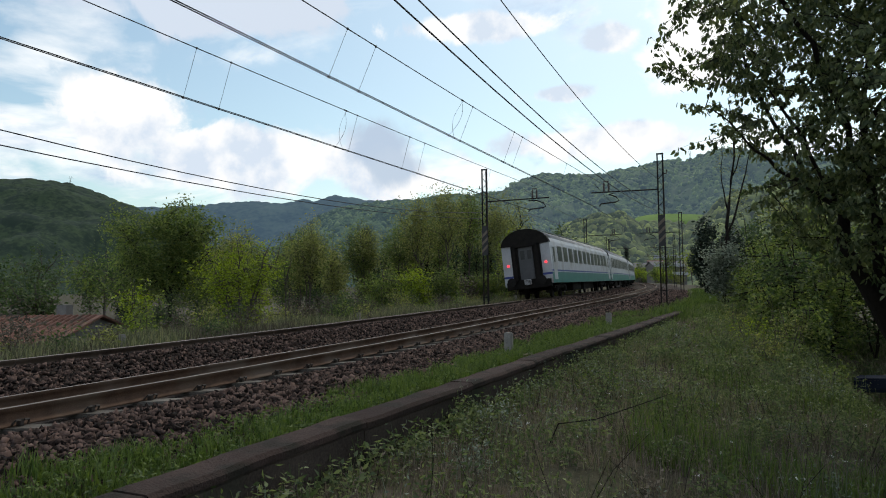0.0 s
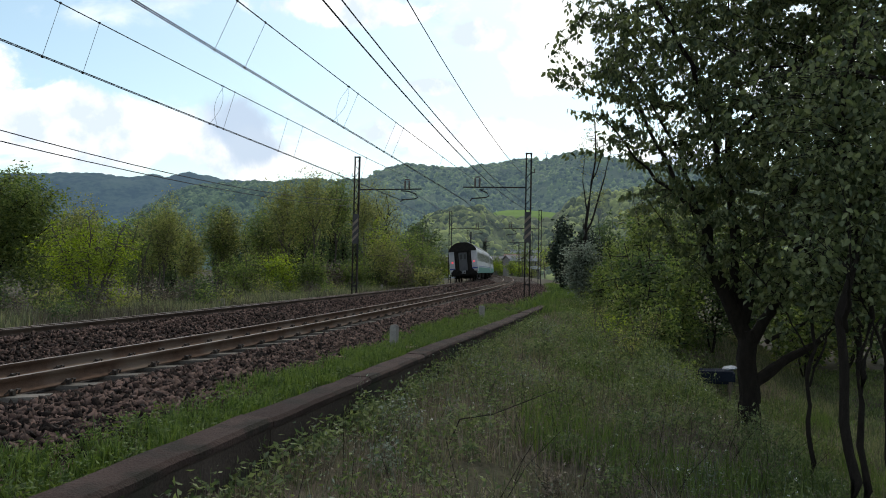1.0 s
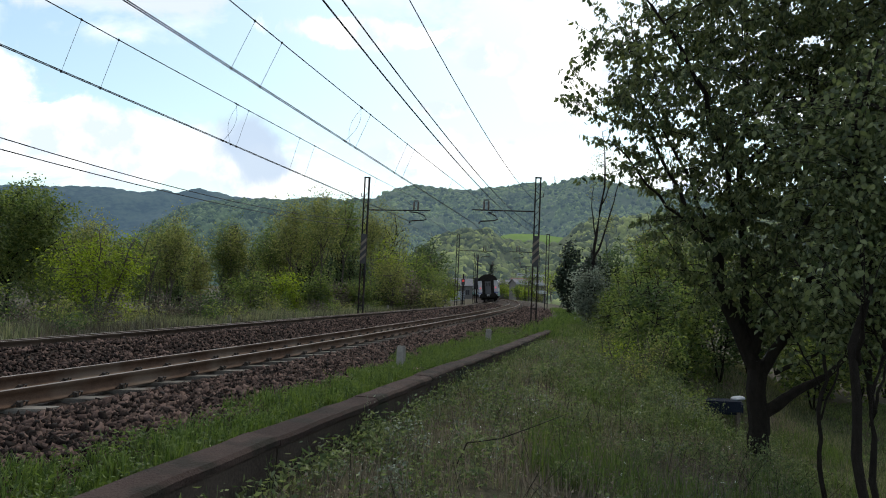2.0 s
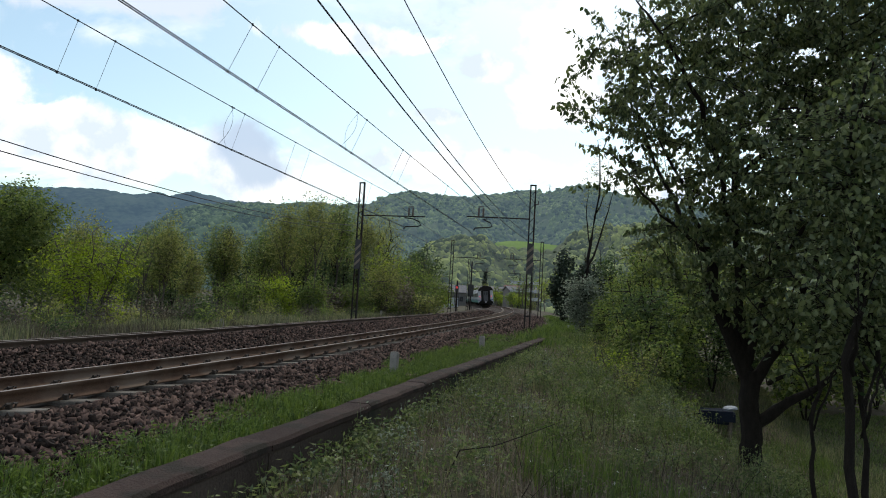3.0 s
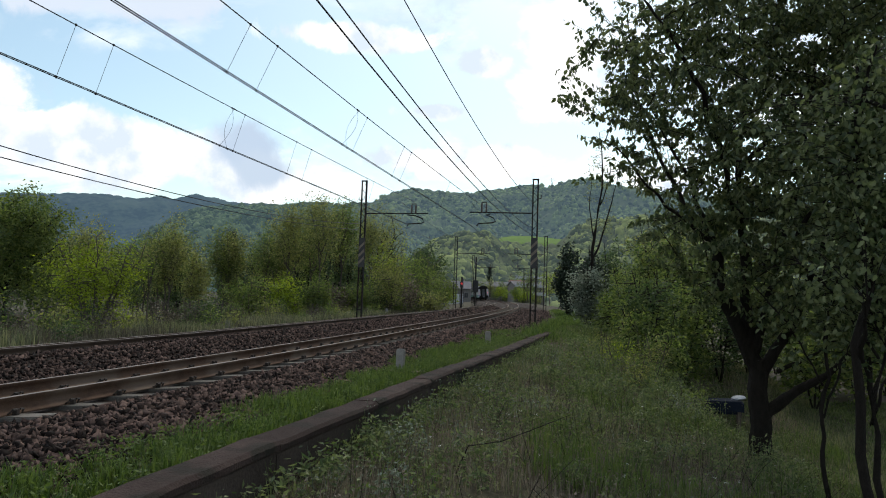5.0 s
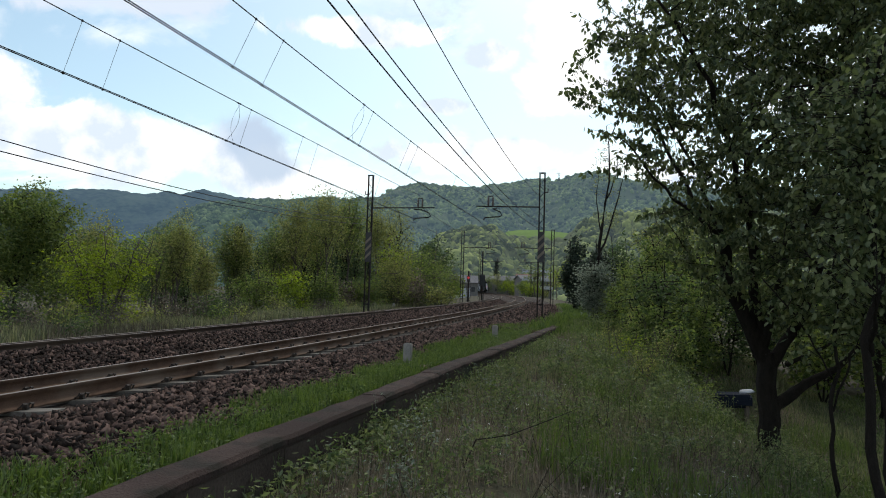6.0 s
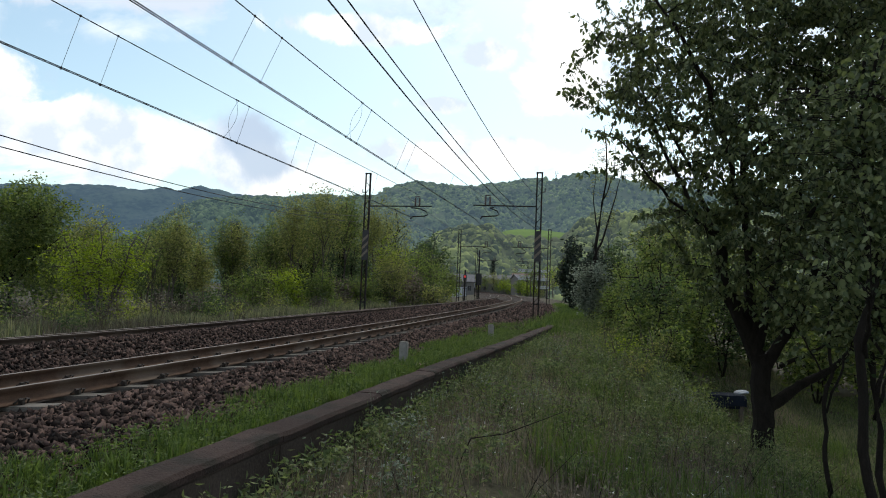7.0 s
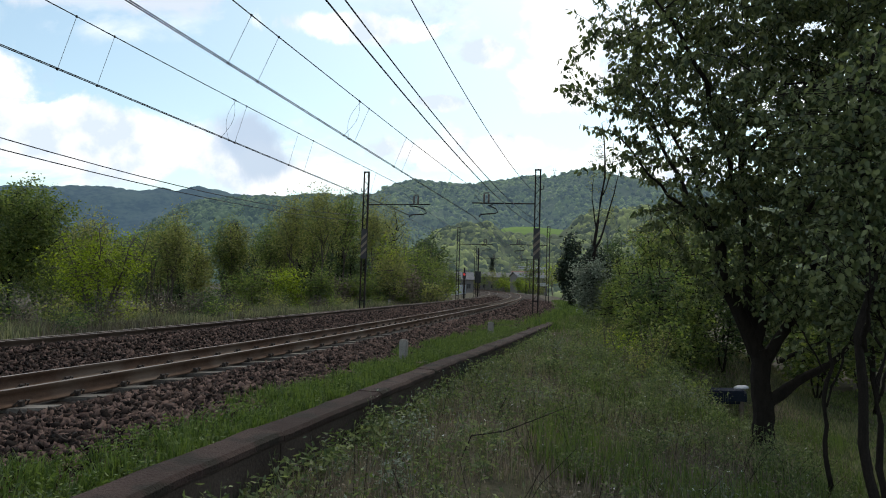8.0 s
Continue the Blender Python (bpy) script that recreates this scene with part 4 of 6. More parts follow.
def stub_post(x, y, zb, w, d, h, yaw, slab):
    top = empty("marker_post", pose(x, y, zb, 0, 0, yaw), "short pale concrete marker post beside the track", "post", "marker posts")
    bm = bmesh.new()
    box(bm, -w / 2, w / 2, -d / 2, d / 2, -0.25, h, 0.018)
    part("shaft", bm, M["post"], top)
    if slab:
        bm = bmesh.new()
        box(bm, -0.20, 0.42, -0.28, 0.26, -0.12, 0.085, 0.012)
        part("base_slab", bm, M["sleeper"], top, "grey concrete base slab")


stub_post(-0.68, 12.62, -0.24, 0.145, 0.13, 0.46, -14, True)
stub_post(1.45, 20.5, -0.10, 0.16, 0.13, 0.36, -14, False)
for x, y, h in ((-11.4, 16.45, 0.48), (-8.46, 27.7, 0.42), (-6.95, 44.4, 0.75), (-3.95, 51.4, 0.6), (-1.8, 58.0, 0.6)):
    stub_post(x, y, ground_height([x], [y])[0], 0.15, 0.12, h * 0.8, -12, False)


def build_signal(p, height, panel_z, label, lamp):
    base = ground_height([p[0]], [p[1]])[0]
    top = empty("railway_signal", pose(p[0], p[1], base, 0, 0, heading(100)), label, "signal")
    bm = bmesh.new(); tube(bm, [(0, 0, -0.2), (0, 0, height - base)], [0.13, 0.10], 10)
    part("pole", bm, M["mast"], top)
    z = panel_z - base
    bm = bmesh.new(); wd, ht = (0.22, 0.4) if lamp else (0.45, 0.9)
    box(bm, -wd, wd, -0.14, -0.10, z - ht + (0.3 if lamp else 0), z + ht + (0.3 if lamp else 0), 0.02)
    pan = part("panel", bm, M["black"], top, "black signal panel")
    for k in (range(1) if lamp else range(3)):
        bm = bmesh.new(); tube(bm, [(0, -0.14, z - 0.5 + k * 0.5 + (0.6 if lamp else 0)), (0, -0.36, z - 0.5 + k * 0.5 + (0.6 if lamp else 0))], 0.14, 12)
        part("hood", bm, M["black"], pan)
    bm = bmesh.new()
    for sx in (-0.25, 0.25):
        tube(bm, [(sx, 0.2, 0), (sx, 0.2, z - 0.6)], 0.025, 5)
    for k in range(8):
        tube(bm, [(-0.25, 0.2, 0.35 * k + 0.2), (0.25, 0.2, 0.35 * k + 0.2)], 0.02, 5)
    part("ladder", bm, M["mast"], top)
    if lamp:
        bm = bmesh.new(); tube(bm, [(0, -0.15, z + 0.45), (0, -0.39, z + 0.45)], 0.145, 14)
        part("lamp", bm, M["signal_red"], pan, "lit red signal lamp")


build_signal((5.4, 107.0), 8.0, 3.5, "black railway signal on a dark steel pole", False)
build_signal((2.75, 90.0), 4.3, 2.95, "black railway signal with a lit red lamp", True)


def build_house(x, y, w, d, eave, ridge, base, yaw, wall_mat, roof_mat, label, floors=2, cols=4, tiles=False, balcony=False):
    top = empty("house", pose(x, y, base, 0, 0, yaw), label, "house", "houses")
    e, r = eave - base, ridge - base
    bm = bmesh.new()
    v = [bm.verts.new(c) for c in ((-w / 2, -d / 2, -1), (w / 2, -d / 2, -1), (w / 2, d / 2, -1), (-w / 2, d / 2, -1), (-w / 2, -d / 2, e), (w / 2, -d / 2, e), (w / 2, d / 2, e), (-w / 2, d / 2, e), (-w / 2, 0, r - 0.15), (w / 2, 0, r - 0.15))]
    for f in ((0, 1, 5, 4), (2, 3, 7, 6), (1, 2, 6, 9, 5), (3, 0, 4, 8, 7)):
        bm.faces.new([v[k] for k in f])
    bmesh.ops.recalc_face_normals(bm, faces=bm.faces)
    part("wall", bm, wall_mat, top)
    slope = math.atan2(r - e, d / 2)
    run = math.hypot(r - e, d / 2) + 0.5
    for sd in (-1, 1):
        bm = bmesh.new()
        box(bm, -w / 2 - 0.4, w / 2 + 0.4, -run, 0, -0.08, 0.06, 0.01)
        bmesh.ops.transform(bm, matrix=Matrix.Rotation(math.pi if sd > 0 else 0, 4, "Z") @ Matrix.Translation((0, 0, r)) @ Matrix.Rotation(slope, 4, "X"), verts=bm.verts)
        rf = part("roof", bm, roof_mat, top)
        if tiles and sd < 0:
            k = 0
            me = None
            z_ = -run
            while z_ < -0.2:
                bm = bmesh.new()
                nx = int(w / 0.42)
                for q in range(nx + 2):
                    xx = -w / 2 - 0.38 + q * 0.42
                    tube(bm, [(xx, z_, 0.085), (xx, z_ + 0.44, 0.07)], 0.09, 6)
                bmesh.ops.transform(bm, matrix=Matrix.Translation((0, 0, r)) @ Matrix.Rotation(slope, 4, "X"), verts=bm.verts)
                tr = part("tile_course", bm, roof_mat, rf)
                tr["kind"] = "stuff"
                z_ += 0.40
    bm = bmesh.new(); box(bm, w * 0.22, w * 0.22 + 0.7, 0.3, 1.0, r - 1.2, r + 0.7, 0.02)
    part("chimney", bm, wall_mat, top)
    for fl in range(floors):
        for k in range(cols):
            xx = -w / 2 + w * (k + 0.5) / cols
            zz = 1.0 + fl * 2.8
            if zz + 1.3 > e:
                continue
            bm = bmesh.new()
            box(bm, xx - 0.55, xx + 0.55, -d / 2 - 0.05, -d / 2 + 0.1, zz, zz + 1.4, 0.01)
            wdw = part("window", bm, M["slate"], top)
            bm = bmesh.new()
            box(bm, xx - 0.46, xx - 0.03, -d / 2 - 0.07, -d / 2, zz + 0.08, zz + 1.32)
            box(bm, xx + 0.03, xx + 0.46, -d / 2 - 0.07, -d / 2, zz + 0.08, zz + 1.32)
            part("pane", bm, M["coach_glass"], wdw)
        if balcony:
            bm = bmesh.new()
            box(bm, -w / 2, w / 2, -d / 2 - 1.3, -d / 2, 2.5 + fl * 2.8, 3.5 + fl * 2.8, 0.03)
            part("balcony", bm, M["sheet"], top, "white balcony front")
    return top


build_house(-35.0, 38.6, 11.0, 8.5, -1.75, -0.45, -4.2, 4, M["plaster"], M["roof_tile"], "low house with an old red tiled roof below the railway", 1, 3, True)
build_house(4.0, 185.0, 7.5, 7, 4.6, 6.4, 1.0, 5, M["plaster"], M["slate"], "grey plastered house beyond the railway signal", 2, 3)
build_house(30.5, 246.0, 11, 9, 7.4, 8.8, 1.5, 10, M["plaster"], M["slate"], "pale apartment house with white balcony fronts", 3, 4, False, True)
build_house(23.0, 275.0, 16, 9, 7.4, 9.2, 2.0, -6, M["plaster"], M["slate"], "long grey house with a tiled roof", 2, 5)
build_house(14.5, 305.0, 7, 7, 4.9, 6.8, 2.0, 3, M["plaster"], M["slate"], "grey house with a tiled roof", 2, 4)
build_house(35.0, 300.0, 10, 9, 8.5, 11.0, 2.0, -12, M["plaster"], M["roof_tile"], "pale house with a tiled roof", 2, 3)


def low_wall(x0, y0, x1, y1, h, label):
    a, b = Vector((x0, y0, 0)), Vector((x1, y1, 0))
    mid = (a + b) / 2
    ob = empty("garden_wall", pose(mid.x, mid.y, ground_height([mid.x], [mid.y])[0], 0, 0, math.degrees(math.atan2(b.y - a.y, b.x - a.x))), label, "wall")
    L = (b - a).length
    bm = bmesh.new(); box(bm, -L / 2, L / 2, -0.12, 0.12, -0.4, h, 0.02)
    part("panel", bm, M["sheet"], ob)
    bm = bmesh.new(); box(bm, -L / 2 - 0.03, L / 2 + 0.03, -0.16, 0.16, h, h + 0.08, 0.015)
    part("cap", bm, M["post"], ob)


low_wall(0.2, 150, 5.0, 152, 2.2, "low white garden wall beyond the line")


def build_pylon(bearing, dist, zb, h):
    x, y = dist * math.sin(radians(bearing)), dist * math.cos(radians(bearing))
    top = empty("power_pylon", pose(x, y, zb, 0, 0, 20), "distant steel lattice power pylon on the ridge", "pylon", "power pylons")
    bm = bmesh.new()
    w = h * 0.11
    for sx in (-1, 1):
        for sy in (-1, 1):
            tube(bm, [(sx * w, sy * w, -4), (sx * w * 0.3, sy * w * 0.3, h * 0.6), (sx * w * 0.9, sy * w * 0.1, h)], 0.22, 4)
    part("leg_frame", bm, M["steel"], top)
    bm = bmesh.new()
    for k in range(5):
        z0, z1 = h * 0.12 * k, h * 0.12 * (k + 1)
        f0, f1 = w * (1 - 0.14 * k), w * (1 - 0.14 * (k + 1))
        tube(bm, [(-f0, -f0, z0), (f1, -f1, z1)], 0.15, 4); tube(bm, [(f0, -f0, z0), (-f1, -f1, z1)], 0.15, 4)
    part("bracing", bm, M["steel"], top)
    bm = bmesh.new(); tube(bm, [(-h * 0.3, 0, h * 0.82), (h * 0.3, 0, h * 0.82)], 0.25, 4)
    part("crossarm", bm, M["steel"], top)


build_pylon(9.0, 1490, 248, 25)
build_pylon(-39.5, 1690, 232, 20)


def build_bench(x, y, yaw):
    z = ground_height([x], [y])[0]
    top = empty("covered_table", pose(x, y, z, 0, 0, yaw), "garden table under a dark blue cover with a pale sheet", "table")
    bm = bmesh.new(); box(bm, -0.5, 0.5, -0.35, 0.35, 0.66, 0.74, 0.02); part("tabletop", bm, M["wood"], top)
    for sx in (-1, 1):
        for sy in (-1, 1):
            bm = bmesh.new(); box(bm, sx * 0.42 - 0.05, sx * 0.42 + 0.05, sy * 0.3 - 0.05, sy * 0.3 + 0.05, -0.05, 0.66, 0.008); part("leg", bm, M["wood"], top)
    bm = bmesh.new(); box(bm, -0.55, 0.55, -0.4, 0.4, 0.42, 0.80, 0.07)
    for q in bm.verts:
        q.co.z += 0.04 * math.sin(q.co.x * 5) + 0.03 * math.sin(q.co.y * 9)
    part("cover", bm, M["tarp"], top, "dark blue cover")
    bm = bmesh.new(); bmesh.ops.create_icosphere(bm, subdivisions=2, radius=0.17)
    for q in bm.verts:
        q.co.z *= 0.45; q.co.x *= 1.3
        q.co += Vector((0.42, 0.0, 0.88)) + Vector((noise.noise(q.co * 5), noise.noise(q.co * 6 + Vector((3, 1, 2))), noise.noise(q.co * 4))) * 0.06
    part("sheet", bm, M["sheet"], top, "crumpled pale sheet")


build_bench(8.55, 20.8, -20)


# ---- plants
def leaf_mat(name, dark, light, tr=0.35):
    return material(name, dark, light, 1.2, 12, 0.68, bump=0, translucent=tr, island=0.7)


M["leaf_near"] = material("cherry_leaf", (0.044, 0.066, 0.026), (0.145, 0.172, 0.072), 1.2, 12, 0.6, bump=0, translucent=0.42, island=0.7)
M["leaf_dark"] = leaf_mat("deep_green_leaf", (0.030, 0.054, 0.019), (0.082, 0.116, 0.038), 0.42)
M["leaf_mid"] = leaf_mat("spring_green_leaf", (0.060, 0.095, 0.024), (0.172, 0.210, 0.062), 0.52)
M["leaf_lime"] = leaf_mat("lime_leaf", (0.125, 0.175, 0.018), (0.28, 0.35, 0.055), 0.48)
M["leaf_olive"] = leaf_mat("olive_young_leaf", (0.105, 0.122, 0.038), (0.26, 0.272, 0.095), 0.5)
M["leaf_grey"] = leaf_mat("silvery_leaf", (0.10, 0.125, 0.09), (0.235, 0.27, 0.205), 0.35)
M["needle"] = leaf_mat("conifer_needle", (0.010, 0.022, 0.012), (0.024, 0.042, 0.02), 0.1)
M["bark"] = material("dark_bark", (0.010, 0.008, 0.007), (0.032, 0.027, 0.022), 6, 60, 0.95, bump=0.9, stretch=(3, 3, 1), bump_scale=0.03)
M["bark_grey"] = material("grey_bark", (0.05, 0.043, 0.036), (0.12, 0.105, 0.09), 6, 60, 0.95, bump=0.6, stretch=(3, 3, 1), bump_scale=0.03)
M["grass"] = leaf_mat("meadow_grass", (0.072, 0.086, 0.044), (0.205, 0.208, 0.108), 0.42)
M["grass_lush"] = leaf_mat("lush_grass", (0.045, 0.078, 0.017), (0.125, 0.172, 0.042), 0.38)
M["lawn"] = leaf_mat("lawn_grass", (0.06, 0.09, 0.03), (0.15, 0.185, 0.07), 0.4)
M["grass_dry"] = leaf_mat("dry_grass", (0.085, 0.07, 0.05), (0.22, 0.185, 0.14), 0.35)
M["scrub_dry"] = leaf_mat("dry_scrub", (0.04, 0.036, 0.024), (0.105, 0.094, 0.064), 0.3)
M["weed"] = leaf_mat("weed_leaf", (0.062, 0.092, 0.036), (0.18, 0.215, 0.088), 0.42)
M["petal"] = material("white_petal", (0.6, 0.6, 0.56), (0.8, 0.8, 0.76), 6, 40, 0.8, bump=0)
rng = np.random.default_rng(7)


def unit(v):
    return v / np.maximum(np.linalg.norm(v, axis=-1, keepdims=True), 1e-9)


def leaf_quads(c, size, droop=0.3, aspect=0.55, spread=0.35):
    """Folded diamond leaves at points c."""
    n = len(c)
    d = unit(rng.normal(size=(n, 3)) * np.array([1, 1, 0.6]) + np.array([0, 0, -droop]))
    w = unit(np.cross(d, unit(rng.normal(size=(n, 3)))))
    up = np.cross(w, d)
    s = (size * (1 + spread * rng.uniform(-1, 1, n)))[:, None]
    base = c
    tip = c + d * s
    mid = c + d * s * 0.45 + up * s * 0.08
    v = np.stack([base, mid + w * s * aspect / 2, tip, mid - w * s * aspect / 2], 1).reshape(-1, 3)
    f = np.arange(4 * n).reshape(-1, 4)
    return v, f


def leaf_ovals(c, size, droop=1.4, aspect=0.6, spread=0.35):
    """Pointed oval leaves folded along the midrib, hanging from points c."""
    n = len(c)
    d = unit(rng.normal(size=(n, 3)) * np.array([1, 1, 0.5]) + np.array([0, 0, -droop]))
    w = unit(np.cross(d, unit(rng.normal(size=(n, 3)))))
    up = np.cross(w, d)
    s = (size * (1 + spread * rng.uniform(-1, 1, n)))[:, None]
    a, b = c + d * s * 0.28 + up * s * 0.07, c + d * s * 0.66 + up * s * 0.05
    wa, wb = w * s * aspect * 0.5, w * s * aspect * 0.38
    v = np.stack([c, a + wa, b + wb, c + d * s - up * s * 0.06, b - wb, a - wa], 1).reshape(-1, 3)
    k = np.arange(n)[:, None] * 6
    f = np.concatenate([k + np.array([[0, 1, 2, 3]]), k + np.array([[0, 3, 4, 5]])])
    return v, f


def twig_tubes(p, q, r0, r1, bow=0.1):
    """Three-sided bent twigs from p to q."""
    n = len(p)
    d = unit(q - p)
    u = unit(np.cross(d, np.array([0.31, 0.2, 0.93])))
    w = np.cross(d, u)
    L = np.linalg.norm(q - p, axis=1, keepdims=True)
    m = (p + q) / 2 + (rng.normal(size=(n, 3)) * 0.5 + np.array([0, 0, 0.6])) * L * bow
    rings = []
    for c, r in ((p, r0), (m, (r0 + r1) / 2), (q, r1)):
        for k in range(3):
            a = 2 * math.pi * k / 3
            rings.append(c + (u * math.cos(a) + w * math.sin(a)) * np.reshape(r, (-1, 1)))
    v = np.stack(rings, 1).reshape(-1, 3)
    o = np.arange(n)[:, None] * 9
    f = []
    for lv in (0, 3):
        for k in range(3):
            f.append(o + np.array([[lv + k, lv + (k + 1) % 3, lv + 3 + (k + 1) % 3, lv + 3 + k]]))
    return v, np.concatenate(f)


def limb_points(limbs, step=0.15):
    out = []
    for pts, rad in limbs:
        pts = np.array(pts, float)
        for a, b in zip(pts[:-1], pts[1:]):
            k = max(int(np.linalg.norm(b - a) / step), 1)
            out.append(a + (b - a) * np.linspace(0, 1, k, endpoint=False)[:, None])
        out.append(pts[-1:])
    return np.concatenate(out)


def wavy(pts, amount, seed):
    """More points on a limb, with small bends."""
    r = np.random.default_rng(seed)
    pts = np.array(pts, float)
    out = [pts[0]]
    for a, b in zip(pts[:-1], pts[1:]):
        for t_ in (0.33, 0.67):
            out.append(a + (b - a) * t_ + r.normal(size=3) * amount * np.linalg.norm(b - a))
        out.append(b)
    return np.array(out)


def taper(rad, n):
    return [float(q) for q in np.linspace(rad[0], rad[1], n)]


def build_tree(name, limbs, clumps, clump_r, per_clump, size, leaf, label, category="tree", group="", bark="bark", twig_r=0.012,
               anchor_from=0, droop=0.35, base=None, sides=8, aspect=0.55, oval=False, t_from=0.55):
    """limbs: point lists with start and end radius. clumps: centres of leaf sprays, each hung on the nearest limb."""
    b = base if base is not None else limbs[0][0][0]
    top = empty(name, pose(b[0], b[1], b[2]), label, category, group)
    off = np.array([b[0], b[1], b[2]], float)
    bm = bmesh.new()
    for k, (pts, rad) in enumerate(limbs):
        w = wavy(pts, 0.02, k + 3) - off
        tube(bm, [tuple(q) for q in w], taper(rad, len(w)), sides)
    if oval:
        bmesh.ops.subdivide_edges(bm, edges=bm.edges[:], cuts=1)
        for q in bm.verts:
            q.co += noise.noise_vector(q.co * 6.0) * 0.022 + noise.noise_vector(q.co * 19.0) * 0.009
    part("trunk", bm, M[bark], top, "", True)
    anchors = limb_points(limbs[anchor_from:])
    clumps = np.asarray(clumps, float)
    k = np.empty(len(clumps), int)
    for a in range(0, len(clumps), 500):
        k[a:a + 500] = np.argmin(((clumps[a:a + 500, None] - anchors[None]) ** 2).sum(-1) + 0.6 * np.maximum(anchors[None, :, 2] - clumps[a:a + 500, None, 2], 0) ** 2, 1)
    p = anchors[k] - off
    q = clumps - off
    v, f = twig_tubes(p, q, np.full(len(p), twig_r), np.full(len(p), twig_r * 0.35))
    mesh_object("branching", v, f, M[bark], top)["kind"] = "stuff"
    # leaves along the outer part of each twig and round its end
    n = len(clumps)
    t_ = rng.uniform(t_from, 1.0, (n, per_clump))
    c = p[:, None] + (q - p)[:, None] * t_[..., None] + np.clip(rng.normal(size=(n, per_clump, 3)), -1.35, 1.35) * clump_r * (0.35 + 0.65 * t_[..., None])
    keep = rng.uniform(size=(n, per_clump)) < rng.uniform(0.45, 1.0, (n, 1))
    c = c[keep]
    v, f = leaf_ovals(c, size, droop, 0.62) if oval else leaf_quads(c, size, droop, aspect)
    mesh_object("crown", v, f, M[leaf], top)
    return top


def ball(n, centre, radii, shell_=0.35, seed=0, low=-1.0):
    """Points in an uneven ellipsoid, more towards its skin."""
    r = np.random.default_rng(seed)
    d = unit(r.normal(size=(n * 2, 3)))
    d = d[d[:, 2] > low][:n]
    rad = r.uniform(shell_, 1.0, len(d)) ** 0.6
    lump = 0.78 + 0.30 * np.sin(d[:, 0] * 4.1 + seed) * np.cos(d[:, 1] * 3.7 - seed) + 0.15 * np.sin(d[:, 2] * 7 + seed * 2)
    return np.array(centre) + d * np.array(radii) * (rad * lump)[:, None]


def gz(x, y):
    return float(ground_height([x], [y])[0])


# the large tree beside the meadow
CROWN_EDGE = ((0.7, 4.9), (1.4, 3.9), (2.1, 3.25), (2.7, 3.0), (3.2, 2.8), (3.7, 2.6), (4.3, 2.35), (4.8, 2.15), (5.3, 2.15), (6.3, 2.7), (7.2, 3.3), (8.4, 4.6))


def crown_targets(n, seed):
    """Places for branch ends, evenly through the crown, on a loose grid."""
    r = np.random.default_rng(seed)
    out = []
    cell = (7.6 * 4.2 * 7.6 / n) ** (1 / 3)
    for i, j, k in itertools.product(range(int(7.7 / cell)), range(int(4.2 / cell)), range(int(7.6 / cell))):
        q = np.array([1.9, 9.5, 0.7]) + (np.array([i, j, k]) + r.uniform(0, 1, 3)) * cell
        edge = np.interp(q[2], [a for a, b in CROWN_EDGE], [b for a, b in CROWN_EDGE]) + 0.32 + 0.22 * (q[1] - 11.3) ** 2
        if q[0] < edge + 0.5 * noise.noise(Vector(q) * 0.9) + 0.1:
            continue
        out.append(q)
    return np.array(out)


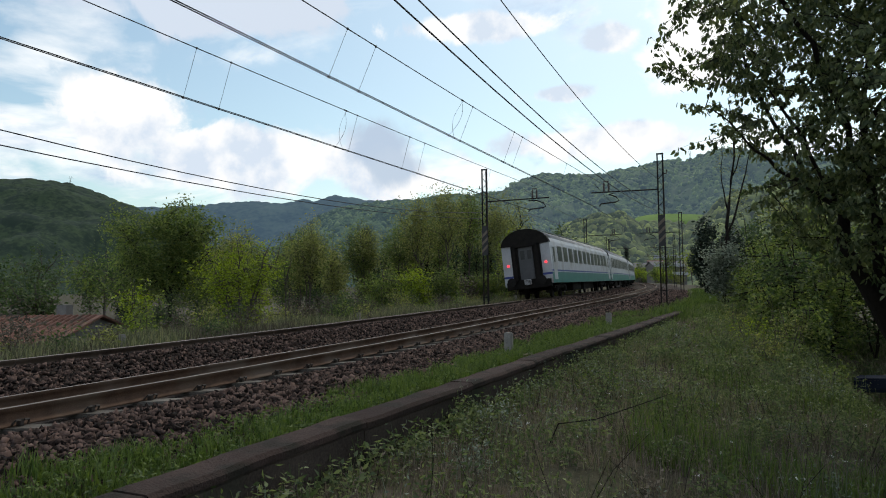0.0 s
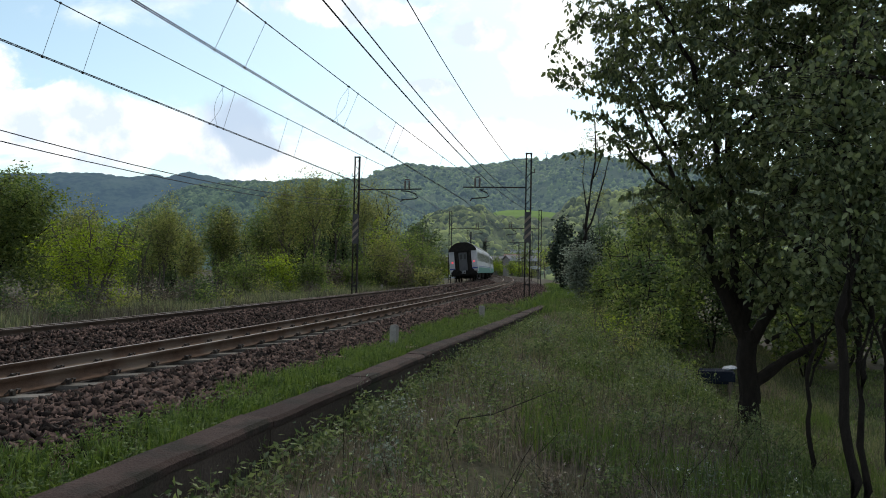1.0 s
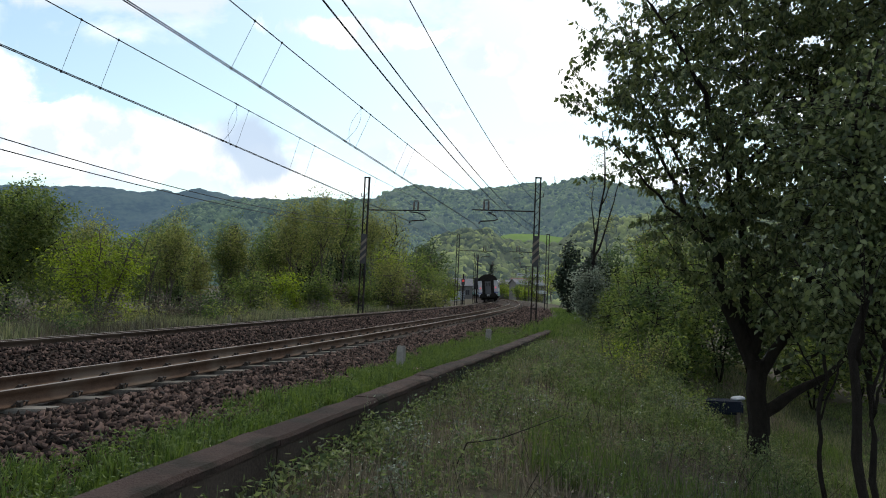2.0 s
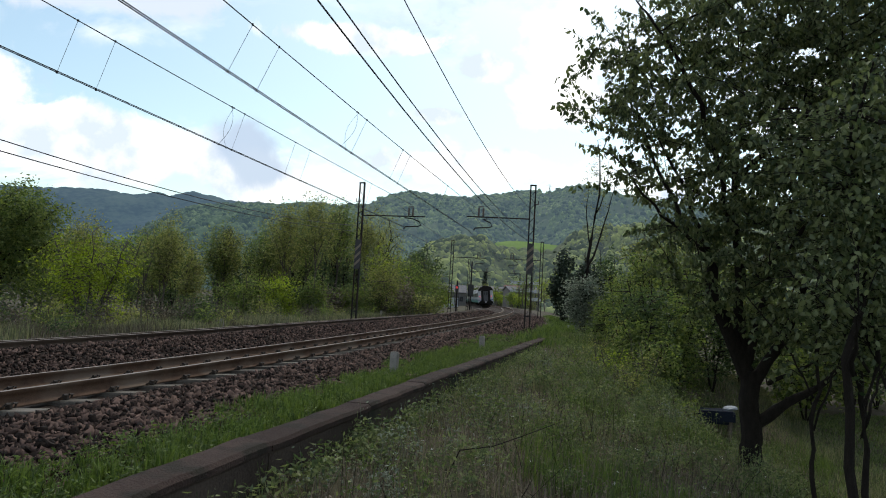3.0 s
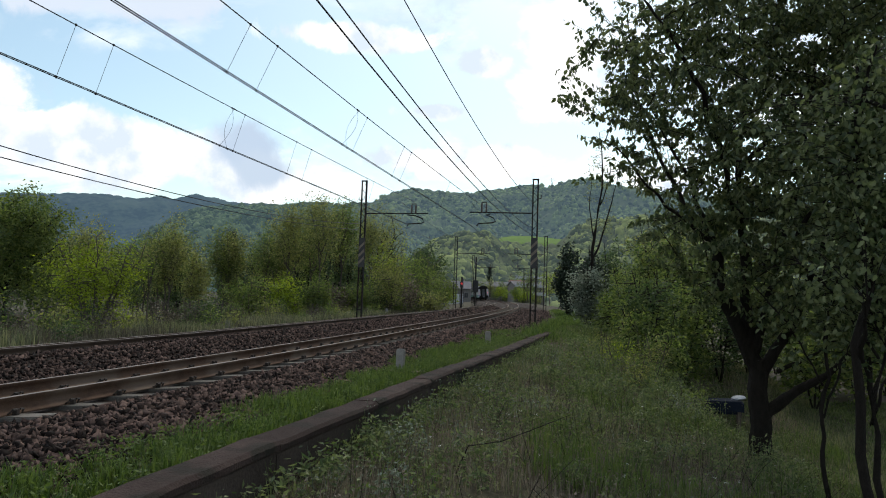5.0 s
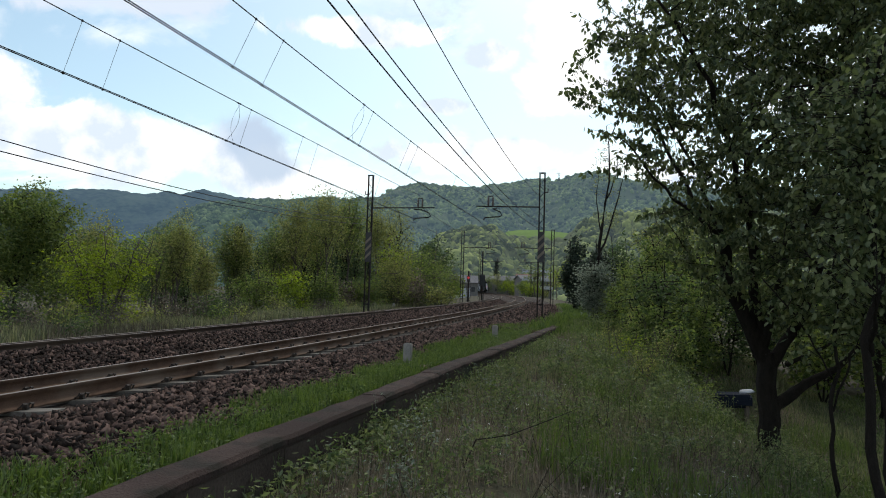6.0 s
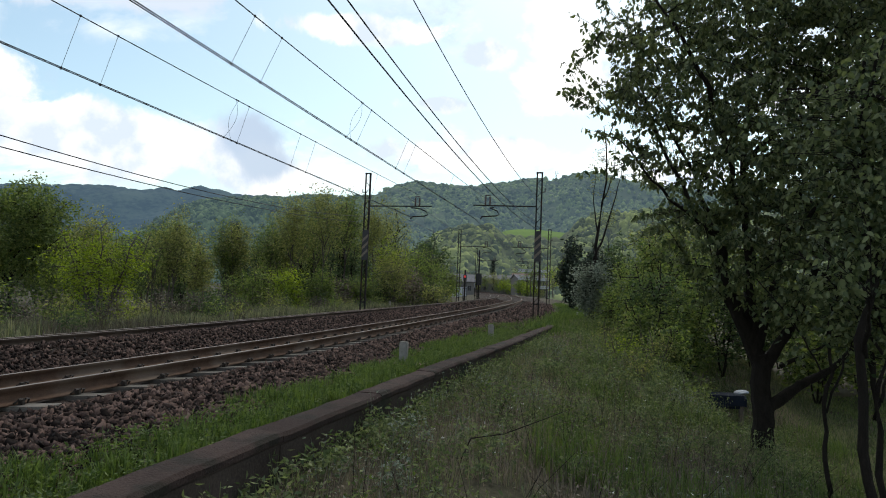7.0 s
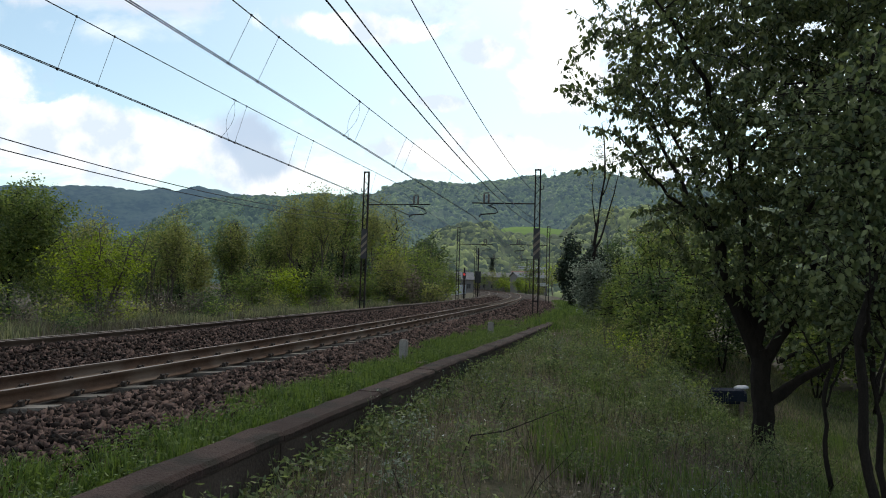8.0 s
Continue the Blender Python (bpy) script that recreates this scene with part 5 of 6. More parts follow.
def spray_tree(name, limbs, targets, seed, base, label, group="", leaf="leaf_near", size=0.094, per=15, step=0.095, twig=(0.28, 0.58), leaf_from=0.8):
    """A tree whose branches grow from limb to target one after another, with leafy twigs along them."""
    r = np.random.default_rng(seed)
    top = empty(name, pose(*base), label, "tree", group)
    off = np.array(base, float)
    bm = bmesh.new()
    for k, (pts, rad) in enumerate(limbs):
        w = wavy(pts, 0.025, k + seed) - off
        tube(bm, [tuple(q) for q in w], taper(rad, len(w)), 9)
    bmesh.ops.subdivide_edges(bm, edges=bm.edges[:], cuts=1)
    for q in bm.verts:
        q.co += noise.noise_vector(q.co * 6.0) * 0.018 + noise.noise_vector(q.co * 19.0) * 0.008
    part("trunk", bm, M["bark"], top, "", True)
    anchors = limb_points(limbs[1:] or limbs, 0.14)
    anchors = anchors[anchors[:, 2] > leaf_from]
    order = np.argsort([np.min(((anchors - q) ** 2).sum(1)) for q in targets])
    p0, p1, t0, t1 = [], [], [], []
    for q in targets[order]:
        flat = np.hypot(anchors[:, 0] - q[0], anchors[:, 1] - q[1])
        cost = np.linalg.norm(anchors - q, axis=1) + 0.6 * np.abs(q[2] - anchors[:, 2] - 0.3 * flat)
        a = anchors[np.argmin(cost)]
        L = np.linalg.norm(q - a)
        if L < 0.12:
            continue
        p0.append(a); p1.append(q)
        ts = np.arange(min(0.25, L * 0.3), L, 0.14)[:, None] / L
        anchors = np.concatenate([anchors, a + (q - a) * ts])
        d = (q - a) / L
        m = max(int(L / step), 3)
        for t_ in r.uniform(0.15, 1.0, m):
            s = a + (q - a) * t_
            w = unit(d * 0.7 + np.array([r.normal() * 0.8, r.normal() * 0.8, r.uniform(-0.25, 0.35)]))
            t0.append(s); t1.append(s + w * r.uniform(*twig))
        t0.append(q); t1.append(q + unit(d + np.array([0, 0, 0.15])) * twig[1])
    p0, p1, t0, t1 = (np.array(q) - off for q in (p0, p1, t0, t1))
    L = np.linalg.norm(p1 - p0, axis=1)
    v, f = twig_tubes(p0, p1, 0.007 + 0.008 * L, np.full(len(L), 0.006), 0.05)
    mesh_object("branching", v, f, M["bark"], top)["kind"] = "stuff"
    v, f = twig_tubes(t0, t1, np.full(len(t0), 0.005), np.full(len(t0), 0.002), 0.04)
    mesh_object("twig_growth", v, f, M["bark"], top)["kind"] = "stuff"
    t_ = r.uniform(0.1, 1.05, (len(t0), per))
    c = t0[:, None] + (t1 - t0)[:, None] * t_[..., None] + r.normal(size=(len(t0), per, 3)) * 0.028
    v, f = leaf_ovals(c.reshape(-1, 3), size, 1.35, 0.54)
    mesh_object("crown", v, f, M[leaf], top)
    return top


def near_tree():
    b = (5.50, 11.83, gz(5.50, 11.83) - 0.15)
    limbs = [([b, (5.50, 11.83, -1.2), (5.49, 11.83, -0.6), (5.46, 11.83, 0.05), (5.43, 11.83, 0.3)], (0.20, 0.14)),
             ([(5.45, 11.83, 0.15), (5.1, 11.8, 0.85), (4.74, 11.75, 1.53), (4.68, 11.7, 2.2)], (0.145, 0.09)),
             ([(4.68, 11.7, 2.15), (4.1, 11.4, 3.3), (3.4, 11.2, 4.4)], (0.045, 0.01)),
             ([(5.38, 11.83, 0.4), (5.30, 11.85, 0.95), (5.22, 11.9, 2.3), (5.15, 11.95, 3.5), (5.3, 12.0, 5.0), (5.2, 12.0, 6.8)], (0.115, 0.012)),
             ([(5.40, 11.8, 0.45), (5.5, 11.7, 1.15), (5.7, 11.5, 2.2), (6.0, 11.3, 3.6), (6.1, 11.2, 5.4)], (0.085, 0.02)),
             ([(5.48, 11.83, 0.0), (5.75, 11.8, 0.5), (6.02, 11.75, 0.95), (6.18, 11.7, 1.5), (6.6, 11.5, 2.8), (7.0, 11.3, 4.4), (7.3, 11.1, 6.2)], (0.105, 0.012)),
             ([(5.50, 11.8, -0.65), (5.85, 11.75, -0.35), (6.2, 11.7, -0.1), (6.5, 11.6, 0.1), (7.2, 11.4, 0.9)], (0.115, 0.03)),
             ([(5.75, 11.8, 0.1), (6.2, 11.6, 0.4), (6.55, 11.5, 0.62)], (0.04, 0.012)),
             ([(4.68, 11.7, 2.2), (4.2, 11.9, 2.9), (3.8, 12.2, 3.9), (3.4, 12.3, 5.2), (3.2, 12.1, 6.4)], (0.05, 0.01)),
             ([(5.22, 11.9, 2.3), (4.7, 11.3, 3.4), (4.1, 10.8, 4.6), (3.4, 10.5, 5.5), (2.9, 10.5, 6.1)], (0.06, 0.014)),
             ([(4.68, 11.7, 2.2), (3.9, 11.4, 2.7), (3.3, 11.1, 3.1), (2.7, 10.9, 3.7)], (0.04, 0.010)),
             ([(5.15, 11.95, 3.5), (5.9, 11.6, 4.5), (6.4, 11.3, 5.8)], (0.05, 0.014)),
             ([(6.18, 11.7, 1.5), (6.9, 11.0, 2.2), (7.8, 10.8, 3.2), (8.6, 10.7, 4.4)], (0.055, 0.014)),
             ([(5.22, 11.9, 1.5), (5.7, 11.1, 2.3), (6.2, 10.5, 3.3), (6.3, 10.2, 4.6)], (0.045, 0.012)),
             ([(6.8, 9.6, 4.0), (6.2, 9.9, 4.25), (5.5, 10.1, 4.35), (4.9, 10.2, 4.4)], (0.04, 0.012))]
    tips = np.array([(2.2, 11.0, 5.15), (2.15, 11.1, 4.5), (2.3, 11.2, 4.3), (2.4, 11.0, 5.5), (2.65, 11.3, 5.9), (2.55, 11.2, 3.8), (2.75, 11.0, 3.3)])
    spray_tree("cherry_tree", limbs, np.concatenate([crown_targets(NEAR_BRANCHES, 3), tips, FILL]), 5, b, "large spreading tree with fresh drooping leaves, dark forked trunk")


NEAR_BRANCHES = 1400
FILL = np.random.default_rng(15).uniform((5.0, 9.6, 2.8), (8.6, 12.5, 7.4), (170, 3))
near_tree()


def stem_tree(seed, x, y, lean, h, r, crown, n, label, size=0.078, per=24, leaf="leaf_near"):
    z = gz(x, y) - 0.1
    b = (x, y, z)
    limbs = [([b, (x + lean[0] * 0.3, y + lean[1] * 0.3, z + h * 0.33), (x + lean[0] * 0.7, y + lean[1] * 0.7, z + h * 0.66), (x + lean[0], y + lean[1], z + h)], (r, r * 0.35))]
    r_ = np.random.default_rng(seed)
    for k in range(5):
        t_ = 0.4 + 0.12 * k
        s = np.array([x + lean[0] * t_, y + lean[1] * t_, z + h * t_])
        e = s + np.array([r_.uniform(-1, 1) * crown[0], r_.uniform(-1, 1) * crown[1], 0.6 + r_.uniform(0, 0.7)])
        limbs.append(([tuple(s), tuple((s + e) / 2 + np.array([0, 0, 0.15])), tuple(e)], (r * 0.4, 0.008)))
    clumps = ball(n, (x + lean[0] * 0.8, y + lean[1] * 0.8, z + h * 0.78), crown, 0.15, seed)
    build_tree("young_tree", limbs, clumps, 0.16, per, size, leaf, label, "tree", "young trees by the meadow", twig_r=0.008, droop=1.2, base=b, oval=True, t_from=0.3)


stem_tree(21, 4.97, 9.0, (0.06, 0.0), 3.4, 0.035, (1.0, 0.9, 0.9), 40, "thin young tree with a dark stem and green leaves")
stem_tree(22, 4.62, 7.6, (0.08, 0.1), 5.6, 0.068, (1.5, 1.3, 1.9), 240, "young tree with a dark straight trunk and dense leaves")
stem_tree(23, 5.08, 8.1, (0.2, 0.1), 4.6, 0.045, (1.1, 1.0, 1.4), 90, "thin leaning young tree with green leaves")
stem_tree(24, 5.6, 8.4, (0.2, 0.0), 5.0, 0.06, (1.5, 1.3, 1.7), 120, "young tree with a dark trunk and dense leaves")
stem_tree(25, 7.2, 9.2, (0.3, 0.2), 6.0, 0.09, (1.9, 1.7, 2.2), 150, "young tree with a dark trunk and dense leaves")
stem_tree(26, 9.0, 13.5, (0.2, 0.2), 7.0, 0.10, (2.6, 2.2, 2.6), 220, "green tree behind the garden", 0.11)


def broadleaf(seed, x, y, h, crown, centre, n, leaf, label, size=0.16, per=26, clump=0.35, stems=1, bark="bark_grey", name="tree", group="", trunk_r=None, spread=0.5, low=-1.0, twig=0.02, z=None):
    """A tree or bush: stems, limbs into the crown, leaf sprays."""
    r_ = np.random.default_rng(seed)
    z = (gz(x, y) if z is None else z) - 0.15
    b = (x, y, z)
    tr = trunk_r or h * 0.018
    limbs = []
    for k in range(stems):
        a = 2 * math.pi * (k + r_.uniform(0, 0.6)) / stems
        sp = 0.0 if stems == 1 else spread
        limbs.append(([b, (x + math.cos(a) * crown[0] * sp * 0.4, y + math.sin(a) * crown[1] * sp * 0.4, z + h * 0.4),
                       (x + math.cos(a) * crown[0] * sp, y + math.sin(a) * crown[1] * sp, z + h * 0.92)], (tr / (1 if stems == 1 else 1.6), tr * 0.2)))
    for k in range(7 if stems == 1 else 3):
        t_ = r_.uniform(0.3, 0.7)
        a = r_.uniform(0, 2 * math.pi)
        s = np.array([x, y, z + h * t_])
        e = np.array([x + math.cos(a) * crown[0] * 0.75, y + math.sin(a) * crown[1] * 0.75, z + centre + r_.uniform(-0.2, 0.7) * crown[2]])
        limbs.append(([tuple(s), tuple((s * 0.6 + e * 0.4) + np.array([0, 0, 0.1 * h * 0.3])), tuple(e)], (tr * 0.45, tr * 0.1)))
    clumps = ball(n, (x, y, z + centre), crown, 0.2, seed, low)
    return build_tree(name, limbs, clumps, clump, per, size, leaf, label, "bush" if "bush" in name else "tree", group, bark, twig, 0, 0.2, b, 6)


# ---- left of the line
broadleaf(31, -28.2, 45.0, 11.2, (5.0, 4.6, 5.2), 7.6, 640, "leaf_mid", "broad green tree beyond the far track", 0.19, 52, 0.46, 1, "bark", "tree", "trees beyond the far track", 0.17, twig=0.013)
broadleaf(32, -12.9, 26.0, 4.1, (2.4, 2.0, 1.9), 2.3, 260, "leaf_lime", "yellow-green bush with many thin stems by the track", 0.10, 36, 0.24, 7, "bark_grey", "bush", "bushes beyond the far track", 0.07, 0.7)
for k, (dx, h) in enumerate(((-1.55, 3.7), (0.1, 3.9), (1.4, 3.2))):
    broadleaf(40 + k, -12.5 + dx, 26.3, h, (0.35, 0.35, 0.9), h * 0.82, 14, "leaf_mid", "slender sapling with few leaves by the track", 0.12, 14, 0.16, 1, "bark_grey", "sapling", "saplings beyond the far track", 0.03)
broadleaf(44, -15.2, 22.5, 2.7, (0.9, 0.8, 1.2), 1.4, 50, "leaf_lime", "slim light green bush by the track", 0.11, 22, 0.2, 3, "bark_grey", "bush", "bushes beyond the far track", 0.04)
broadleaf(45, -18.5, 27.0, 2.4, (1.5, 1.3, 1.1), 1.1, 60, "leaf_mid", "low green bush beyond the far track", 0.12, 22, 0.25, 4, "bark_grey", "bush", "bushes beyond the far track", 0.04)
broadleaf(46, -22.0, 31.0, 3.0, (2.0, 1.6, 1.5), 1.5, 80, "leaf_mid", "low green bush beyond the far track", 0.14, 22, 0.3, 4, "bark_grey", "bush", "bushes beyond the far track", 0.05)
WOOD = "wood behind the railway"
# dark shrubs and ivy-clad trunks
for k in range(17):
    y = 56 + 7 * rng.uniform(-1, 1)
    x = -27.5 + k * 1.3 + rng.uniform(-0.6, 0.6)
    broadleaf(60 + k, x, y, 9.8 + rng.uniform(-1, 1.6), (2.1, 1.9, 3.2), 6.9, 125, ("leaf_olive", "leaf_mid", "leaf_olive", "leaf_mid")[k % 4], "slim tree in the wood behind the railway", 0.16, 44, 0.50, 1, "bark_grey", "tree", WOOD, 0.09, twig=0.011)
    broadleaf(500 + k, x + 0.5, y + 0.6, 6.0 + rng.uniform(-1.5, 1.0), (0.55, 0.55, 3.0), 3.0, 30, "leaf_dark", "dark ivy-clad trunk in the wood", 0.2, 22, 0.24, 1, "bark", "tree", "ivy-clad trunks", 0.09)
for k in range(8):
    x, y = -38 + k * 3.9 + rng.uniform(-1, 1), 78 + rng.uniform(-5, 7)
    broadleaf(80 + k, x, y, 11.6 + rng.uniform(-1.2, 1.2), (3.2, 2.8, 5.2), 6.0, 180, ("leaf_olive", "leaf_dark", "leaf_mid")[k % 3], "olive-green tree of the wood behind the railway", 0.27, 26, 0.55, 1, "bark_grey", "tree", WOOD, 0.15)
# tall thin young-leaved trees beside the left mast
for k, (px, y, h) in enumerate(((-15.5, 66, 11.0), (-13.6, 70, 12.2), (-12.2, 64, 11.4), (-10.6, 69, 12.6), (-9.2, 63, 11.6), (-7.6, 66, 12.2), (-6.4, 71, 12.0), (-17.8, 69, 10.2), (-4.9, 66, 11.0))):
    broadleaf(100 + k, px, y, h - 0.9, (1.9, 1.8, 3.7), h * 0.62, 110, "leaf_olive", "tall slender tree in sparse olive spring leaf", 0.13, 34, 0.6, 1, "bark", "tree", "slender trees behind the railway", 0.15, twig=0.011)
    broadleaf(120 + k, px + 0.1, y, 7.6, (0.5, 0.5, 3.7), 3.7, 44, "leaf_dark", "dark ivy mantle round a tall trunk", 0.2, 22, 0.24, 1, "bark", "ivy", "ivy on trunks", 0.05)
# bright bushes along the far track
for k, (x, y, h, w, lf) in enumerate(((-12.2, 44, 3.8, 1.9, "leaf_mid"), (-10.2, 45, 4.0, 1.7, "leaf_lime"), (-8.3, 46.5, 3.4, 1.5, "leaf_mid"), (-14.5, 42, 2.6, 1.6, "leaf_dark"), (-17.5, 41, 2.4, 1.7, "leaf_olive"), (-4.0, 54, 5.4, 2.3, "leaf_olive"), (-2.4, 61, 5.8, 2.7, "leaf_mid"),
                                        (-1.6, 66, 6.2, 2.9, "leaf_mid"), (0.2, 74, 4.6, 2.3, "leaf_mid"), (-4.4, 60, 7.0, 2.6, "leaf_lime"), (-6.2, 52, 3.0, 1.7, "leaf_mid"), (-20.5, 40, 2.6, 1.6, "leaf_dark"), (-27.0, 42.0, 4.6, 2.6, "leaf_dark"), (-24.0, 43.0, 3.8, 2.2, "leaf_mid"))):
    broadleaf(140 + k, x, y, h, (w, w, h * 0.5), h * 0.5, 130, lf, "rounded spring-green bush behind the far track", 0.16, 30, 0.34, 3, "bark_grey", "bush", "bushes beyond the far track", 0.06)


# undergrowth along the wood's edge and a darker row behind
for k in range(30):
    x = -31 + k * 1.05 + rng.uniform(-0.5, 0.5)
    y = 49 + rng.uniform(-3, 4) + max(0, k - 18) * 0.8
    h = rng.uniform(1.8, 3.4)
    broadleaf(300 + k, x, y, h, (1.5, 1.4, h * 0.5), h * 0.46, 75, ("leaf_dark", "leaf_mid", "grass_dry", "leaf_dark", "leaf_olive")[k % 5], "low scrub at the edge of the wood", 0.18, 20, 0.33, 3, "bark_grey", "bush", "scrub at the wood's edge", 0.05)
for k in range(16):
    x, y = -78 + k * 5.0 + rng.uniform(-1.5, 1.5), 104 + rng.uniform(-6, 8)
    broadleaf(340 + k, x, y, 12.0 + rng.uniform(-1.5, 1.0), (4.2, 3.5, 5.8), 6.0, 170, ("leaf_dark", "leaf_mid", "leaf_olive")[k % 3], "full tree at the back of the wood", 0.40, 18, 0.7, 1, "bark_grey", "tree", WOOD, 0.18)


def conifer(seed, x, y, h, r, label, z=None):
    r_ = np.random.default_rng(seed)
    z = gz(x, y) - 0.1 if z is None else z
    b = (x, y, z)
    limbs = [([b, (x, y, z + h)], (h * 0.018, 0.02))]
    n = int(150)
    t_ = r_.uniform(0.08, 1.0, n)
    a = r_.uniform(0, 2 * math.pi, n)
    rr = r * (1 - t_) ** 0.8 * r_.uniform(0.5, 1.05, n) + 0.05
    clumps = np.stack([x + np.cos(a) * rr, y + np.sin(a) * rr, z + h * t_ - rr * 0.3], -1)
    build_tree("conifer", limbs, clumps, h * 0.028, 40, h * 0.03, "needle", label, "tree", "conifers", "bark", h * 0.003, 0, 0.5, b, 6, 0.3)


conifer(170, -22.9, 75.0, 11.2, 2.0, "dark pointed conifer among the trees")
conifer(171, -43.5, 62.0, 11.5, 2.2, "dark pointed conifer beyond the red roof", )
conifer(172, 21.2, 300, 15.5, 3.2, "dark pointed conifer in the village")
for k, (x, y, h, w, lf) in enumerate(((-40, 58, 8, 4.0, "leaf_mid"), (-47, 66, 9, 4.5, "leaf_dark"), (-54, 72, 10, 5, "leaf_mid"), (-34, 60, 8.5, 3.6, "leaf_dark"), (-60, 62, 9, 5, "leaf_dark"), (-50, 90, 12, 5.5, "leaf_olive"), (-38, 92, 12, 5.5, "leaf_dark"), (-62, 95, 12, 6, "leaf_mid"), (-30, 56, 7.5, 3.5, "leaf_mid"), (-70, 80, 11, 6, "leaf_dark"), (-44, 50, 6, 3.2, "leaf_dark"))):
    broadleaf(180 + k, x, y, h, (w, w, h * 0.42), h * 0.6, 120, lf, "full green tree in the valley beyond the house", 0.36, 18, 0.6, 1, "bark_grey", "tree", "valley trees", 0.2)

# ---- right of the line
broadleaf(201, 11.6, 53.0, 6.4, (1.3, 1.3, 3.2), 2.8, 240, "needle", "very dark dense bush beside the line", 0.24, 30, 0.34, 2, "bark", "bush", "bushes beside the line", 0.1)
broadleaf(202, 13.6, 55.5, 7.0, (2.0, 2.0, 3.6), 2.9, 280, "leaf_dark", "very dark dense bush beside the line", 0.22, 30, 0.34, 2, "bark", "bush", "bushes beside the line", 0.1)
broadleaf(203, 7.8, 36.2, 3.6, (1.35, 1.3, 1.9), 1.9, 300, "leaf_grey", "silvery flowering bush beside the line", 0.13, 30, 0.25, 3, "bark", "bush", "bushes beside the line", 0.06)


def leaning_tree():
    b = (7.9, 38.0, gz(7.9, 38.0) - 0.15)
    limbs = [([b, (8.05, 38.0, 1.9), (8.3, 38.0, 4.0), (8.82, 38.0, 7.7), (8.6, 38.0, 10.8)], (0.16, 0.02)),
             ([(8.2, 38.0, 3.2), (8.75, 37.9, 4.7), (9.3, 37.8, 6.8), (9.6, 37.8, 8.7)], (0.07, 0.012)),
             ([(8.4, 38.0, 4.8), (8.15, 38.1, 6.5), (8.2, 38.1, 8.4)], (0.045, 0.008)),
             ([(8.7, 38.0, 6.7), (9.25, 38.1, 8.1), (9.3, 38.1, 9.7)], (0.04, 0.008))]
    clumps = np.concatenate([ball(70, (8.7, 38.0, 8.3), (1.1, 1.0, 2.9), 0.1, 204), ball(30, (9.1, 37.9, 5.6), (1.0, 0.8, 1.7), 0.1, 205)])
    build_tree("tree", limbs, clumps, 0.14, 7, 0.10, "leaf_olive", "leaning dark tree with bare twigs and few young leaves", "tree", "", "bark", 0.012, 0, 0.4, b, 8)


leaning_tree()
for k, (x, y, h, w, lf) in enumerate(((6.9, 21.0, 1.7, 0.6, "leaf_dark"), (7.9, 22.4, 3.0, 1.2, "leaf_mid"), (8.0, 24.2, 3.2, 1.3, "leaf_mid"), (7.5, 26.2, 2.6, 1.2, "leaf_mid"), (7.9, 28.6, 3.4, 1.5, "leaf_mid"), (7.9, 31.0, 2.4, 1.3, "leaf_mid"),
                                        (7.1, 21.8, 2.2, 0.9, "leaf_mid"), (6.9, 24.0, 2.0, 0.8, "leaf_olive"), (8.9, 33.0, 3.6, 1.4, "leaf_mid"), (9.4, 38.5, 2.8, 1.5, "leaf_mid"), (6.3, 19.4, 1.5, 0.7, "leaf_mid"))):
    broadleaf(600 + k, x, y, h, (w, w, h * 0.5), h * 0.5, 150, lf, "dense leafy bush at the edge of the meadow", 0.10, 28, 0.22, 4, "bark", "bush", "bushes at the meadow's edge", 0.04)
for k, (x, y, h, w, lf) in enumerate(((9.7, 30.0, 5.6, 2.0, "leaf_mid"), (9.9, 26.5, 5.8, 2.0, "leaf_mid"), (8.5, 24.0, 3.9, 1.4, "leaf_mid"), (10.8, 32.5, 6.6, 2.3, "leaf_olive"), (10.2, 36.0, 4.0, 1.7, "leaf_mid"), (11.4, 41.0, 4.0, 1.8, "leaf_mid"), (6.9, 22.5, 3.4, 1.3, "leaf_dark"), (9.9, 24.4, 4.4, 1.6, "leaf_dark"), (6.4, 21.5, 1.9, 1.0, "leaf_mid"),
                                        (12.5, 28.0, 6.6, 2.6, "leaf_mid"), (18.0, 37.0, 7.5, 3.0, "leaf_dark"), (12.0, 38.0, 6.0, 2.5, "leaf_mid"), (15.5, 33.0, 7.5, 3.0, "leaf_olive"), (14, 44, 7, 2.8, "leaf_mid"), (17, 52, 8, 3.2, "leaf_dark"))):
    broadleaf(210 + k, x, y, h, (w, w, h * 0.46), h * 0.52, 140, lf, "dense leafy bush on the bank beside the meadow", 0.12 if y < 27 else 0.15, 27, 0.27, 3, "bark", "bush", "bushes on the bank", 0.06)
for k, (x, y, h, w) in enumerate(((14.0, 22.5, 5, 2.2), (17.5, 20, 5.5, 2.4), (20.5, 25, 6, 2.8), (18, 24, 8, 3), (22, 20, 9, 3.5), (16, 16, 8, 3), (20, 30, 9, 3.6), (26, 27, 10, 4))):
    broadleaf(240 + k, x, y, h, (w, w, h * 0.36), h * 0.66, 130, "leaf_mid" if k % 2 else "leaf_dark", "green garden tree below the bank", 0.2, 20, 0.36, 1, "bark", "tree", "garden trees", 0.12)
